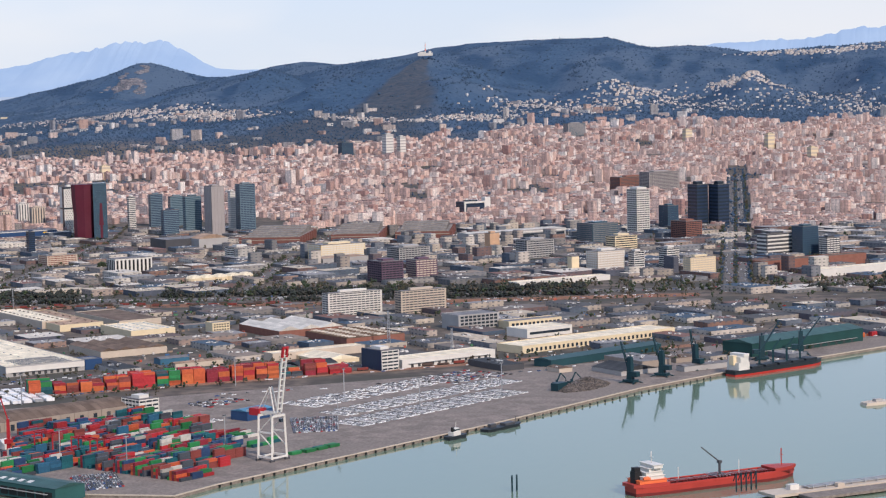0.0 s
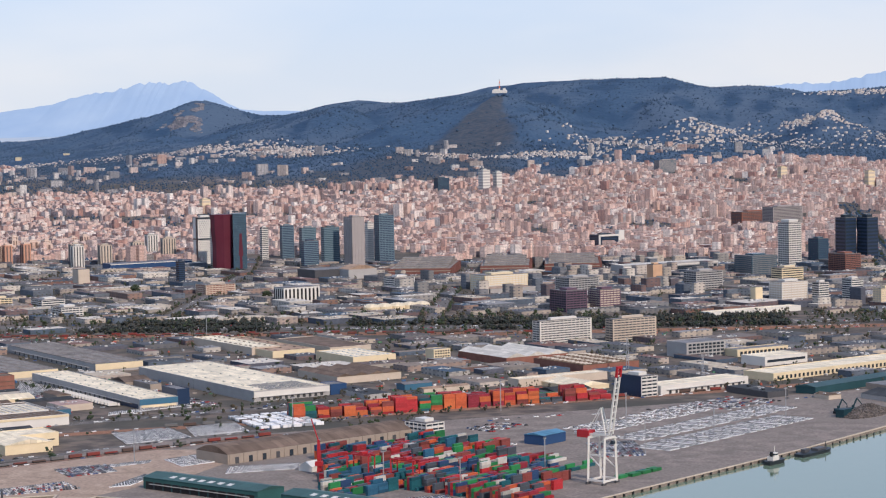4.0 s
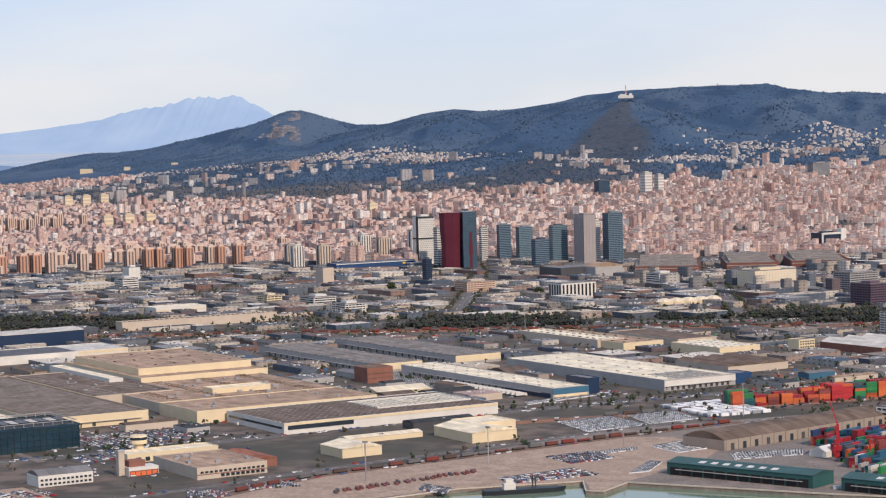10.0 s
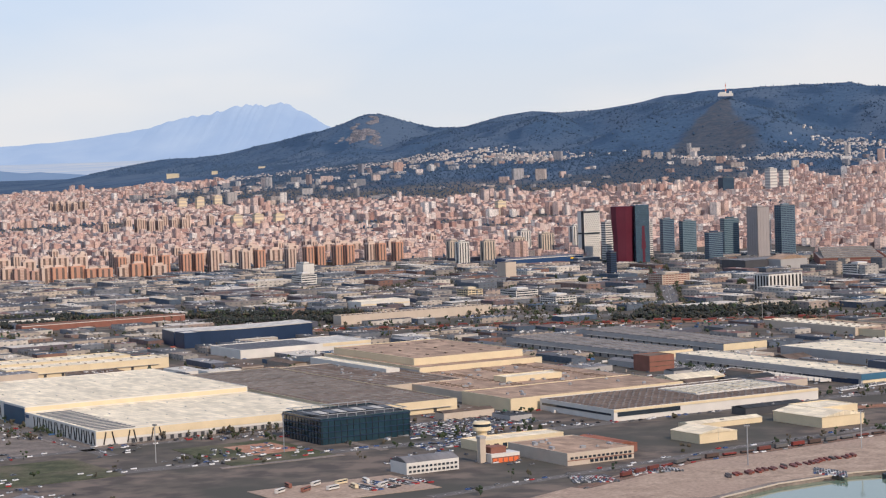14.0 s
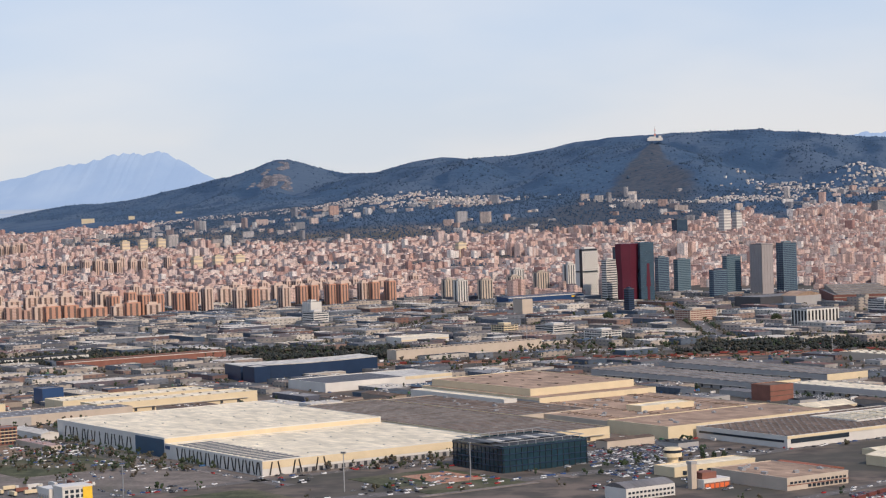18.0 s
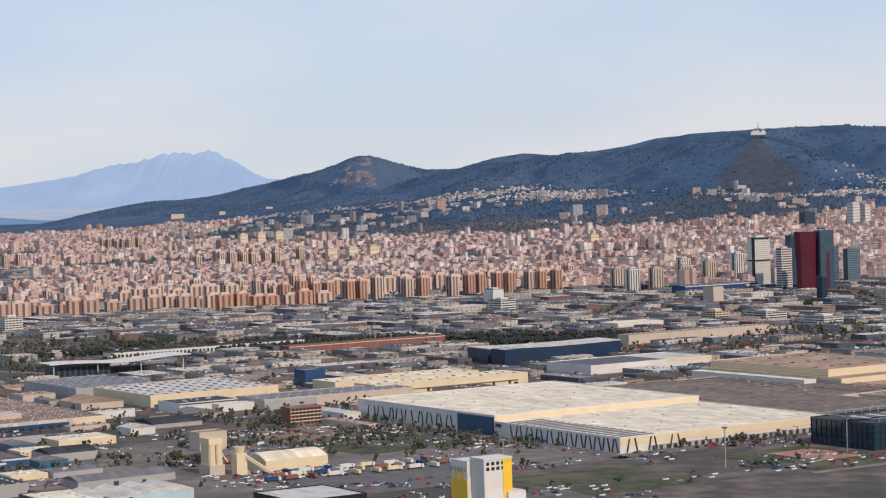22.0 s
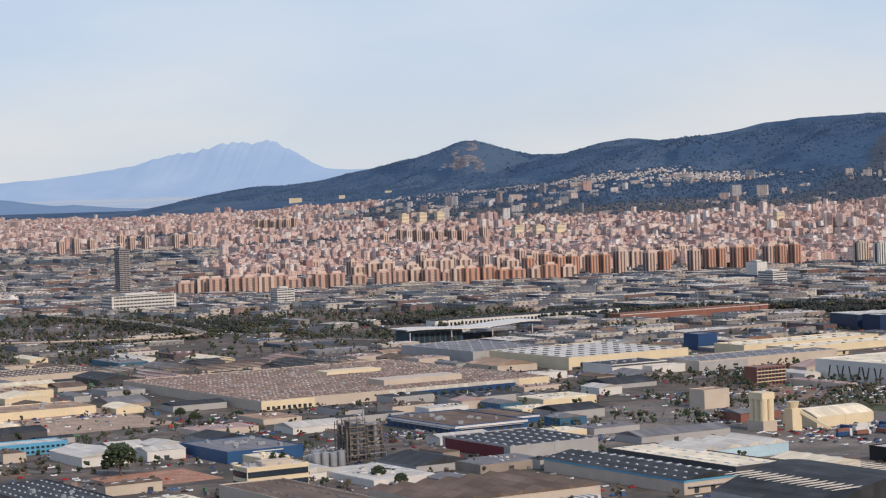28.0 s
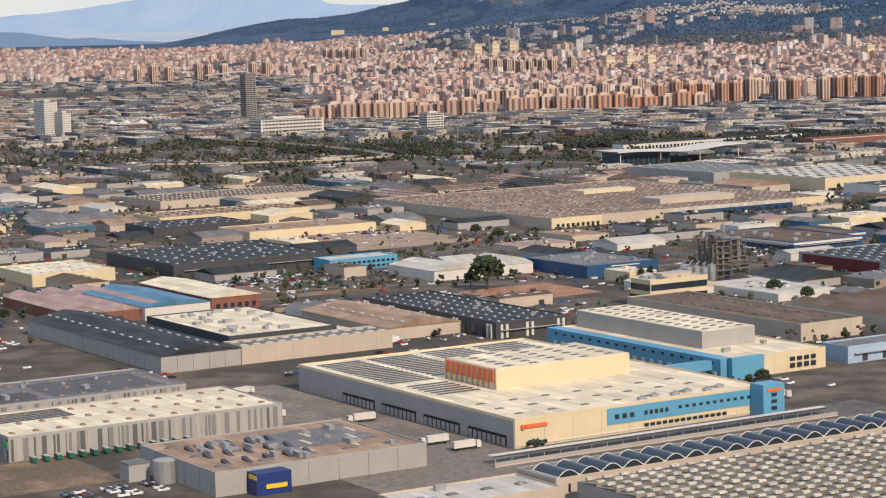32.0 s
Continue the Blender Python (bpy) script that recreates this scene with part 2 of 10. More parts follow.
# ---- mesh building ----
class Shape:
    """Collects faces in true metres; local to the thing it belongs to."""

    def __init__(self):
        self.v, self.f, self.mi, self.uv = [], [], [], []

    def face(self, pts, mi=0, uv=None):
        i = len(self.v)
        self.v.extend(pts)
        self.f.append(tuple(range(i, i + len(pts))))
        self.mi.append(mi)

    def solid(self, verts, faces, mi=0):
        i = len(self.v)
        self.v.extend(verts)
        for f in faces:
            self.f.append(tuple(i + k for k in f))
            self.mi.append(mi)
        return self

    def prism(self, poly, z0, z1, mi=0, top=None, grow=0.0):
        """An upright prism over a polygon (anticlockwise); grow widens the top."""
        n = len(poly)
        cx, cy = sum(p[0] for p in poly) / n, sum(p[1] for p in poly) / n
        up = [(cx + (p[0] - cx) * (1 + grow), cy + (p[1] - cy) * (1 + grow), z1) for p in poly]
        self.solid([(p[0], p[1], z0) for p in poly] + up, [(k, (k + 1) % n, n + (k + 1) % n, n + k) for k in range(n)], mi)
        k = len(self.v) - 2 * n
        self.f += [tuple(range(k + n, k + 2 * n)), tuple(range(k + n - 1, k - 1, -1))]
        self.mi += [mi if top is None else top, mi]
        return self

    def box(self, x, y, z, l, w, h, mi=0, top=None, turn=0.0):
        """A box with its base's centre at x, y, z."""
        c, s = math.cos(radians(turn)), math.sin(radians(turn))
        pts = [(x + c * a - s * b, y + s * a + c * b) for a, b in ((-l / 2, -w / 2), (l / 2, -w / 2), (l / 2, w / 2), (-l / 2, w / 2))]
        return self.prism(pts, z, z + h, mi, top)

    def tube(self, x, y, z, r, h, n=12, r2=None, mi=0):
        r2 = r if r2 is None else r2
        ang = [2 * math.pi * k / n for k in range(n)]
        self.solid([(x + r * math.cos(a), y + r * math.sin(a), z) for a in ang] + [(x + r2 * math.cos(a), y + r2 * math.sin(a), z + h) for a in ang],
                   [(k, (k + 1) % n, n + (k + 1) % n, n + k) for k in range(n)] + [tuple(range(n, 2 * n)), tuple(range(n - 1, -1, -1))], mi)
        return self

    def beam(self, a, b, t, mi=0):
        """A square bar from a to b."""
        a, b = Vector(a), Vector(b)
        d = (b - a).normalized()
        p = d.orthogonal().normalized() * t / 2 if abs(d.z) > 0.99 else Vector((d.y, -d.x, 0)).normalized() * t / 2
        q = d.cross(p)
        ring = [p + q, q - p, -p - q, p - q]
        self.solid([tuple(a + r) for r in ring] + [tuple(b + r) for r in ring], [(0, 1, 5, 4), (1, 2, 6, 5), (2, 3, 7, 6), (3, 0, 4, 7), (3, 2, 1, 0), (4, 5, 6, 7)], mi)
        return self

    def gable(self, x, y, z, l, w, rise, mi=0, over=0.0):
        """A pitched roof with its ridge along l."""
        a, b = l / 2 + over, w / 2 + over
        self.solid([(x - a, y - b, z), (x + a, y - b, z), (x + a, y + b, z), (x - a, y + b, z), (x - a, y, z + rise), (x + a, y, z + rise)],
                   [(0, 1, 5, 4), (2, 3, 4, 5), (1, 2, 5), (3, 0, 4), (3, 2, 1, 0)], mi)
        return self

    def vault(self, x, y, z, l, w, rise, mi=0, n=8):
        """A low barrel roof with its axis along l."""
        prof = [(w * (k / n - 0.5), rise * math.sin(math.pi * k / n)) for k in range(n + 1)]
        self.solid([(x - l / 2, y + b, z + c) for b, c in prof] + [(x + l / 2, y + b, z + c) for b, c in prof],
                   [(k, n + 1 + k, n + 2 + k, k + 1) for k in range(n)] + [tuple(range(n + 1)), tuple(range(2 * n + 1, n, -1))], mi)
        return self


def mesh_of(name, sh, mats):
    me = bpy.data.meshes.new(name)
    me.from_pydata([(a * S, b * S, c * S) for a, b, c in sh.v], [], sh.f)
    for m in mats if isinstance(mats, (list, tuple)) else [mats]:
        me.materials.append(m)
    if any(sh.mi):
        me.polygons.foreach_set("material_index", sh.mi)
    bm = bmesh.new()
    bm.from_mesh(me)
    bmesh.ops.recalc_face_normals(bm, faces=bm.faces)
    bm.to_mesh(me)
    bm.free()
    me.update()
    return me


def thing(name, x, y, z=0.0, turn=0.0, label="", category="", group="", kind=""):
    ob = new(name)
    ob.empty_display_size = 0.5
    ob.matrix_basis = pose(x * S, y * S, z * S, 0, 0, turn)
    return tagged(ob, label, category, group, kind)


def part(name, sh, mats, parent, label="", at=None):
    ob = new(name, mesh_of(name, sh, mats) if isinstance(sh, Shape) else sh)
    ob.parent = parent
    if at is not None:
        ob.matrix_basis = at
    return tagged(ob, label) if label else ob


def sheet(name, sh, mats, label="", category="", kind="structure"):
    return tagged(new(name, mesh_of(name, sh, mats)), label, category or name.replace("_", " "), "", kind)


def box_field(name, rows, mat, label, category, kind="stuff", inset=None):
    """Many upright boxes in one mesh: rows of x, y, z, length, width, height, turn (degrees)."""
    r = np.asarray(rows, float)
    n = len(r)
    c, s = np.cos(np.radians(r[:, 6])), np.sin(np.radians(r[:, 6]))
    corner = np.array([(-0.5, -0.5), (0.5, -0.5), (0.5, 0.5), (-0.5, 0.5)])
    lx, ly = corner[None, :, 0] * r[:, 3:4], corner[None, :, 1] * r[:, 4:5]
    x, y = r[:, 0:1] + c[:, None] * lx - s[:, None] * ly, r[:, 1:2] + s[:, None] * lx + c[:, None] * ly
    v = np.zeros((n, 8, 3))
    v[:, :4, 0], v[:, :4, 1], v[:, :4, 2] = x, y, r[:, 2:3]
    v[:, 4:] = v[:, :4]
    v[:, 4:, 2] += r[:, 5:6]
    quad = np.array([(0, 1, 5, 4), (1, 2, 6, 5), (2, 3, 7, 6), (3, 0, 4, 7), (4, 5, 6, 7)])
    idx = (quad[None] + 8 * np.arange(n)[:, None, None]).reshape(-1)
    me = bpy.data.meshes.new(name)
    me.vertices.add(8 * n)
    me.vertices.foreach_set("co", (v * S).reshape(-1))
    me.loops.add(20 * n)
    me.loops.foreach_set("vertex_index", idx.astype(np.int32))
    me.polygons.add(5 * n)
    me.polygons.foreach_set("loop_start", np.arange(0, 20 * n, 4, dtype=np.int32))
    me.update(calc_edges=True)
    uv = np.zeros((n, 5, 4, 2))
    for k in range(4):
        run = r[:, 3] if k % 2 == 0 else r[:, 4]
        uv[:, k, 1, 0] = uv[:, k, 2, 0] = run
        uv[:, k, 2, 1] = uv[:, k, 3, 1] = r[:, 5]
    uv[:, 4, :, 0] = -5
    lay = me.uv_layers.new(name="metres")
    lay.data.foreach_set("uv", uv.reshape(-1))
    me.materials.append(mat)
    me.validate()
    me.shade_flat()
    return tagged(new(name, me), label, category, "", kind)


# ---- the land ----
def smooth(a, b, v):
    t = np.clip((v - a) / (b - a), 0, 1)
    return t * t * (3 - 2 * t)


def wavy(x, y, size, seed=0):
    """Smooth value noise, -1 to 1, on numpy arrays."""
    u, v = x / size + seed * 17.3, y / size - seed * 9.1
    iu, iv = np.floor(u), np.floor(v)
    fu, fv = u - iu, v - iv
    fu, fv = fu * fu * (3 - 2 * fu), fv * fv * (3 - 2 * fv)

    def rnd(a, b):
        w = np.sin(a * 127.1 + b * 311.7 + seed * 74.7) * 43758.5453
        return (w - np.floor(w)) * 2 - 1
    return (rnd(iu, iv) * (1 - fu) + rnd(iu + 1, iv) * fu) * (1 - fv) + (rnd(iu, iv + 1) * (1 - fu) + rnd(iu + 1, iv + 1) * fu) * fv


# crests of the hills: x, y, height
NORTH_CREST = [(-1900, 12900, 0), (-1101, 12846, 24), (-859, 12828, 65), (-620, 12814, 112), (-401, 12797, 153), (-185, 12785, 184), (-7, 12771, 185), (205, 12756, 202), (346, 12747, 227), (556, 12731, 270), (695, 12722, 305), (833, 12713, 330), (971, 12702, 367), (1058, 12695, 404), (1125, 12692, 417), (1207, 12696, 405), (1305, 12699, 375), (1418, 12708, 339), (1499, 12710, 317), (1684, 12789, 317), (1867, 12897, 367), (2021, 12985, 392), (2228, 13043, 378), (2438, 13092, 398), (2631, 13137, 417), (2841, 13187, 460), (2931, 13181, 466), (3086, 13079, 482), (3387, 12880, 494), (3604, 12738, 494), (3780, 12624, 489), (3919, 12532, 488), (4080, 12502, 443), (4175, 12484, 422), (4271, 12464, 426), (4397, 12443, 427), (4553, 12410, 411), (4707, 12403, 386), (5600, 12400, 430), (7200, 12400, 470)]
MID_CREST = [(1760, 12080, 318), (2034, 11600, 345), (2300, 11200, 365), (2563, 11000, 382), (2880, 10800, 396), (3150, 10300, 418), (3400, 9700, 405), (3602, 9152, 400)]
EAST_CREST = [(3100, 10900, 400), (3410, 10500, 435), (3625, 10500, 463), (3890, 10500, 466), (4140, 10500, 455), (4340, 10500, 412), (4590, 10500, 408), (4738, 10500, 390), (4937, 10500, 402), (5247, 10500, 410),
              (5471, 10500, 427), (6200, 10600, 450), (7200, 10800, 470)]
SPURS = [[(3602, 9152, 398), (3560, 8700, 300), (3500, 8300, 190)], [(1134, 12690, 400), (1250, 12000, 300), (1350, 11200, 190)], [(2563, 11000, 360), (2450, 10300, 260), (2420, 9700, 170)],
         [(4100, 10500, 430), (4150, 9800, 300), (4250, 9200, 190)], [(5000, 10500, 390), (4950, 9700, 280), (4900, 9000, 170)], [(400, 12700, 220), (700, 11900, 150)], [(3000, 10600, 380), (3050, 9900, 270), (3000, 9300, 180)]]


def crest(x, y, line, reach):
    best = np.zeros_like(x)
    for (x0, y0, z0), (x1, y1, z1) in zip(line, line[1:]):
        dx, dy = x1 - x0, y1 - y0
        t = np.clip(((x - x0) * dx + (y - y0) * dy) / max(1.0, dx * dx + dy * dy), 0, 1)
        d = np.hypot(x - x0 - t * dx, y - y0 - t * dy)
        best = np.maximum(best, (z0 + t * (z1 - z0)) * np.exp(-(d / reach) ** 1.25))
    return best


def range_of(x, y, line):
    """The far range: its crest follows the line (in order of x) and falls away on both sides."""
    px, py, pz = (np.array(c, float) for c in zip(*line))
    yc, zc, reach = np.interp(x, px, py), np.interp(x, px, pz), np.interp(x, [1200, 2600], [1500, 2000])
    return zc * np.exp(-(np.abs(y - yc) / reach) ** 1.25)


def lift(x, y):
    """The height of the land."""
    x, y = np.asarray(x, float), np.asarray(y, float)
    plain_z = 135 * smooth(4300, 9800, y) ** 1.15 * (0.40 + 0.60 * smooth(300, 3000, x)) * (1 - smooth(12800, 16000, y))
    hill = smooth(3900, 5600, y) * np.maximum.reduce([range_of(x, y, NORTH_CREST), 0.93 * crest(x, y, MID_CREST, 1500), crest(x, y, MID_CREST[-1:] * 2, 420), 0.95 * crest(x, y, EAST_CREST, 1700)] + [crest(x, y, s, 520) for s in SPURS])
    rough = smooth(120, 260, hill)
    far_side = np.interp(x, [-1900, 1134, 1680, 2300, 2880, 3400, 3602, 4000, 7200], [12900, 12690, 12200, 11200, 10800, 9700, 9152, 10500, 10500])
    fold = rough * smooth(150, 900, far_side - y)
    hill = hill + fold * (62 * wavy(x * 1.4 + y * 0.35, y * 0.40, 430, 31) + 26 * wavy(x * 1.2 - y * 0.25, y * 0.5, 200, 32) + 9 * wavy(x, y, 90, 33)
                          - 46 * (np.abs(wavy(x * 1.5 + y * 0.3, y * 0.42, 520, 35))) + 20 * (-np.abs(wavy(x * 1.3 - y * 0.3, y * 0.5, 210, 36))))
    hill = hill + rough * (9 * wavy(x, y, 420, 1) + 4 * wavy(x, y, 130, 2) + 2.0 * wavy(x, y, 60, 5)) - rough * 5
    return np.maximum(plain_z, hill)


def build_land():
    xs = np.concatenate([[-48000, -30000, -20000, -14000, -10000, -7000, -5000], np.arange(-3500, 4600, 65), np.arange(4610, 5700, 15), np.arange(5700, 7600, 65), [8200, 9000, 11000, 15000, 22000, 32000, 48000]])
    ys = np.concatenate([[-20000, -8000, -3000, -1000, 0, 400], np.arange(700, 1500, 150), np.arange(1510, 2900, 18), np.arange(2950, 4300, 90), np.arange(4300, 13800, 65), [14500, 16000, 18000, 21000, 25000, 30000, 36000, 42000, 48000]])
    gx, gy = np.meshgrid(xs, ys)
    gz = lift(gx, gy)
    shore = np.interp(gy, [1684, 2005, 2226, 2353, 2590, 2760], [5030, 5199, 5303, 5383, 5560, 5700])
    gz = np.where((gy >= 1660) & (gy < 2880) & (gx > shore - 26), -12, gz)
    gz = np.where((gy < 1712) & (gx > 4618), -12, gz)
    gz = np.where((gx > 4440) & (gy < 1600 + (gx - 4450) * 0.62), -12, gz)
    nx, ny = len(xs), len(ys)
    k = np.arange(nx * ny).reshape(ny, nx)
    faces = np.stack([k[:-1, :-1], k[:-1, 1:], k[1:, 1:], k[1:, :-1]], -1).reshape(-1, 4)
    me = bpy.data.meshes.new("ground")
    me.from_pydata((np.stack([gx, gy, gz], -1).reshape(-1, 3) * S).tolist(), [], faces.tolist())
    for p in me.polygons:
        p.use_smooth = True
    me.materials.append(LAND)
    return tagged(new("ground", me), "one sheet of land with dusty plain and wooded hills in haze blue", "ground", "", "structure")


def land_material():
    m, nt, b = nodes_of("land", 0.95, 0, 0.15)
    geo = add(nt, "ShaderNodeNewGeometry")
    sep = add(nt, "ShaderNodeSeparateXYZ")
    nt.links.new(geo.outputs["Position"], sep.inputs[0])
    soil = mixed(nt, ramp(nt, grain(nt, 25, 5), [(0.4, (0, 0, 0)), (0.6, (1, 1, 1))]), (0.082, 0.070, 0.060), (0.17, 0.135, 0.107))
    soil = mixed(nt, ramp(nt, grain(nt, 160, 4), [(0.45, (0, 0, 0)), (0.6, (1, 1, 1))]), soil, (0.074, 0.070, 0.057))
    # the woodland's base colours hold the blue haze of distance
    hazy_wood = mixed(nt, ramp(nt, grain(nt, 14, 6), [(0.38, (0, 0, 0)), (0.62, (1, 1, 1))]), (0.040, 0.075, 0.128), (0.055, 0.094, 0.154))
    hazy_wood = mixed(nt, ramp(nt, grain(nt, 420, 6, "Object", (1, 0.45, 1)), [(0.44, (0, 0, 0)), (0.60, (1, 1, 1))]), hazy_wood, (0.074, 0.108, 0.158))
    hazy_wood = mixed(nt, ramp(nt, grain(nt, 190, 6, "Object", (1.2, 0.5, 1)), [(0.50, (0, 0, 0)), (0.62, (1, 1, 1))]), hazy_wood, (0.030, 0.060, 0.110))
    # bare scrub on the spur below the radio station, blued by the same painted haze
    down = math_node(nt, "SUBTRACT", 9150 * S, sep.outputs[1])
    off = math_node(nt, "ABSOLUTE", math_node(nt, "SUBTRACT", math_node(nt, "SUBTRACT", sep.outputs[0], 3602 * S), math_node(nt, "MULTIPLY", down, 0.02)))
    d2 = math_node(nt, "DIVIDE", off, math_node(nt, "MAXIMUM", math_node(nt, "MULTIPLY_ADD", down, 0.24, 12 * S), 0.5 * S))
    d2 = math_node(nt, "ADD", d2, math_node(nt, "MULTIPLY", math_node(nt, "SUBTRACT", grain(nt, 150, 5), 0.5), 1.1))
    hazy_wood = mixed(nt, ramp(nt, d2, [(0.62, (1, 1, 1)), (0.95, (0, 0, 0))]), hazy_wood, mixed(nt, ramp(nt, grain(nt, 22, 5), [(0.4, (0, 0, 0)), (0.62, (1, 1, 1))]), (0.046, 0.062, 0.084), (0.074, 0.080, 0.094)))
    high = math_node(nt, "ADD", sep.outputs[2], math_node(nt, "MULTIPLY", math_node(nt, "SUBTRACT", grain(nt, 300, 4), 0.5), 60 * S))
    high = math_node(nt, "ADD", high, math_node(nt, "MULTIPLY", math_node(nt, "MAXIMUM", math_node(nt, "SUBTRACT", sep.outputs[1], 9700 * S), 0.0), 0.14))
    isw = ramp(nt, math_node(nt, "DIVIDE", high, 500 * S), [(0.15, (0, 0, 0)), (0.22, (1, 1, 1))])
    nt.links.new(mixed(nt, isw, soil, hazy_wood), b.inputs["Base Color"])
    bn = add(nt, "ShaderNodeBump")
    bn.inputs["Strength"].default_value, bn.inputs["Distance"].default_value = 1.0, 11 * S
    nt.links.new(math_node(nt, "MULTIPLY", grain(nt, 45, 7), isw), bn.inputs["Height"])
    nt.links.new(bn.outputs[0], b.inputs["Normal"])
    return m


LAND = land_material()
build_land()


def build_water():
    m, nt, b = nodes_of("harbour_water", 0.07, 0, 0.38)
    b.inputs["Base Color"].default_value = (0.15, 0.205, 0.14, 1)
    bn = add(nt, "ShaderNodeBump")
    bn.inputs["Strength"].default_value, bn.inputs["Distance"].default_value = 0.13, 0.4 * S
    nt.links.new(grain(nt, 9, 3, "Object", (1, 0.4, 1)), bn.inputs["Height"])
    nt.links.new(bn.outputs[0], b.inputs["Normal"])
    sh = Shape()
    sh.prism([(4380, 600), (6600, 600), (6600, 2900), (5560, 2900), (4640, 1900), (4380, 1640)], -9, -2.5)
    sheet("water", sh, m, "calm grey-green harbour water", "water")


build_water()


def build_massif():
    """The far serrated massif 43 km off, a backdrop with blue haze painted as glow."""
    line = [(-16500, 300), (-13844, 375), (-12906, 422), (-12090, 505), (-11454, 572), (-10704, 709), (-10359, 806), (-9789, 894), (-9446, 1001), (-8883, 1045), (-8214, 1011), (-7996, 907), (-7779, 771), (-7564, 582),
            (-7293, 456), (-6799, 418), (-4500, 380), (0, 420), (1780, 642), (2394, 727), (3305, 724), (4009, 786), (4509, 893), (5184, 955), (7000, 1000), (15000, 700)]
    m, nt, b = nodes_of("far_rock_haze", 1.0, 0, 0.0)
    # pale blue emission stands for the haze in front of the rock
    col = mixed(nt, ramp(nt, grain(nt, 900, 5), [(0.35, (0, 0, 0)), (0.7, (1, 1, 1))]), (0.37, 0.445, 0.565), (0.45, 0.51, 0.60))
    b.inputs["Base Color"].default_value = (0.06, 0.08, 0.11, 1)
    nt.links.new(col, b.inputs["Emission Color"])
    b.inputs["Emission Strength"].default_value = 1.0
    xs = np.arange(-16500, 15001, 25.0)
    zs = np.interp(xs, [p[0] for p in line], [p[1] for p in line])
    tooth = smooth(450, 950, zs)
    zs = zs + tooth * (95 * np.abs(wavy(xs, xs * 0, 420, 3)) - 45 + 70 * np.abs(wavy(xs, xs * 0, 210, 4)) - 28 + 46 * np.abs(wavy(xs, xs * 0, 100, 13)) - 20) + 12 * wavy(xs, xs * 0, 300, 6)
    n, v, f = len(xs), [], []
    rows = ((-1800, 0.0), (-900, 0.45), (-350, 0.8), (0, 1.0), (900, 0.5), (2500, 0.0))
    for dy, k in rows:
        v += [(x * S, (40900 + dy) * S, (k * z + (wavy(np.array([x]), np.array([dy * 1.0]), 500, 7)[0] * 60 if 0 < k < 1 else 0)) * S) for x, z in zip(xs, zs)]
    for r in range(len(rows) - 1):
        f += [(r * n + i, r * n + i + 1, (r + 1) * n + i + 1, (r + 1) * n + i) for i in range(n - 1)]
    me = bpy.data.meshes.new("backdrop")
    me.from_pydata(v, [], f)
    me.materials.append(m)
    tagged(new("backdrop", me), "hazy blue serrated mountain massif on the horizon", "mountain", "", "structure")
    # valley sheet: its pale glow is painted haze
    m2, nt2, b2 = nodes_of("far_plain_haze", 1.0, 0, 0.0)
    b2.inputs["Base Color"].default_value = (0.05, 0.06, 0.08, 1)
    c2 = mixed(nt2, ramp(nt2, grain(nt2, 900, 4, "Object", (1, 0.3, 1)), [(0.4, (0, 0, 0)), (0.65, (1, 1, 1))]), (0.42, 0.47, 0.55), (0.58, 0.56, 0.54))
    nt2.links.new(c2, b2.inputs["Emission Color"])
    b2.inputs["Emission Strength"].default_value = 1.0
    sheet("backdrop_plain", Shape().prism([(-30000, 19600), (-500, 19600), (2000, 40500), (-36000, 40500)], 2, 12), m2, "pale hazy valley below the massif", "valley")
    rx = np.arange(-10000, -2500, 60.0)
    rz = np.maximum(6, np.interp(rx, [-10000, -6500, -4464, -4259, -3990, -3722, -3483, -3280], [260, 190, 129, 107, 66, 58, 28, 5]) + 7 * wavy(rx, rx * 0, 160, 8))
    rv = [(x * S, y * S, z * k * S) for y, k in ((18400, 0.0), (19000, 1.0), (20200, 0.0)) for x, z in zip(rx, rz)]
    q = len(rx)
    rm = bpy.data.meshes.new("backdrop_ridge")
    rm.from_pydata(rv, [], [(r * q + i, r * q + i + 1, (r + 1) * q + i + 1, (r + 1) * q + i) for r in range(2) for i in range(q - 1)])
    # ridge: blue haze painted as emission over a dark base
    m3, nt3, b3 = nodes_of("far_ridge_haze", 1.0, 0, 0.0)
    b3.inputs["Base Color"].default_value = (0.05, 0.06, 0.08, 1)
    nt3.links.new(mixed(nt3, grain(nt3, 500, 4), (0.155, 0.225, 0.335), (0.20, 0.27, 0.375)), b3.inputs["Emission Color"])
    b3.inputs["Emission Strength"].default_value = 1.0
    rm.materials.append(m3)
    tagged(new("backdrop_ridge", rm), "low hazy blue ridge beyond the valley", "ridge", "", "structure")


build_massif()


# ---- the far city ----
def seen_zone(x, y):
    """The wedge of land that the flight looks over."""
    return (x < 5800 + 0.10 * (y - 4000)) & (x > 1750 - 0.42 * (y - 4000) - 250)


def green_belt(x, y):
    """The wooded belt of campuses at the foot of the hills, small parks and the avenue."""
    belt = (y > 6950 + 260 * wavy(x, y * 0, 600, 12) + 1000 * smooth(3750, 4350, x) + 500 * smooth(2300, 1500, x)) & (x > 1500)
    belt |= (np.abs(y - 6250 - 0.9 * (x - 960)) < 250 + 60 * wavy(x, y, 120, 17)) & (x > 400) & (x < 1420)
    return belt | (wavy(x * 0.8, y * 1.4, 210, 11) > 0.60) | (wavy(x * 0.55, y * 1.9, 420, 18) > 0.52) | ((np.abs(x - 5242 + (y - 4400) * 0.0755) < 34) & (y < 6300))


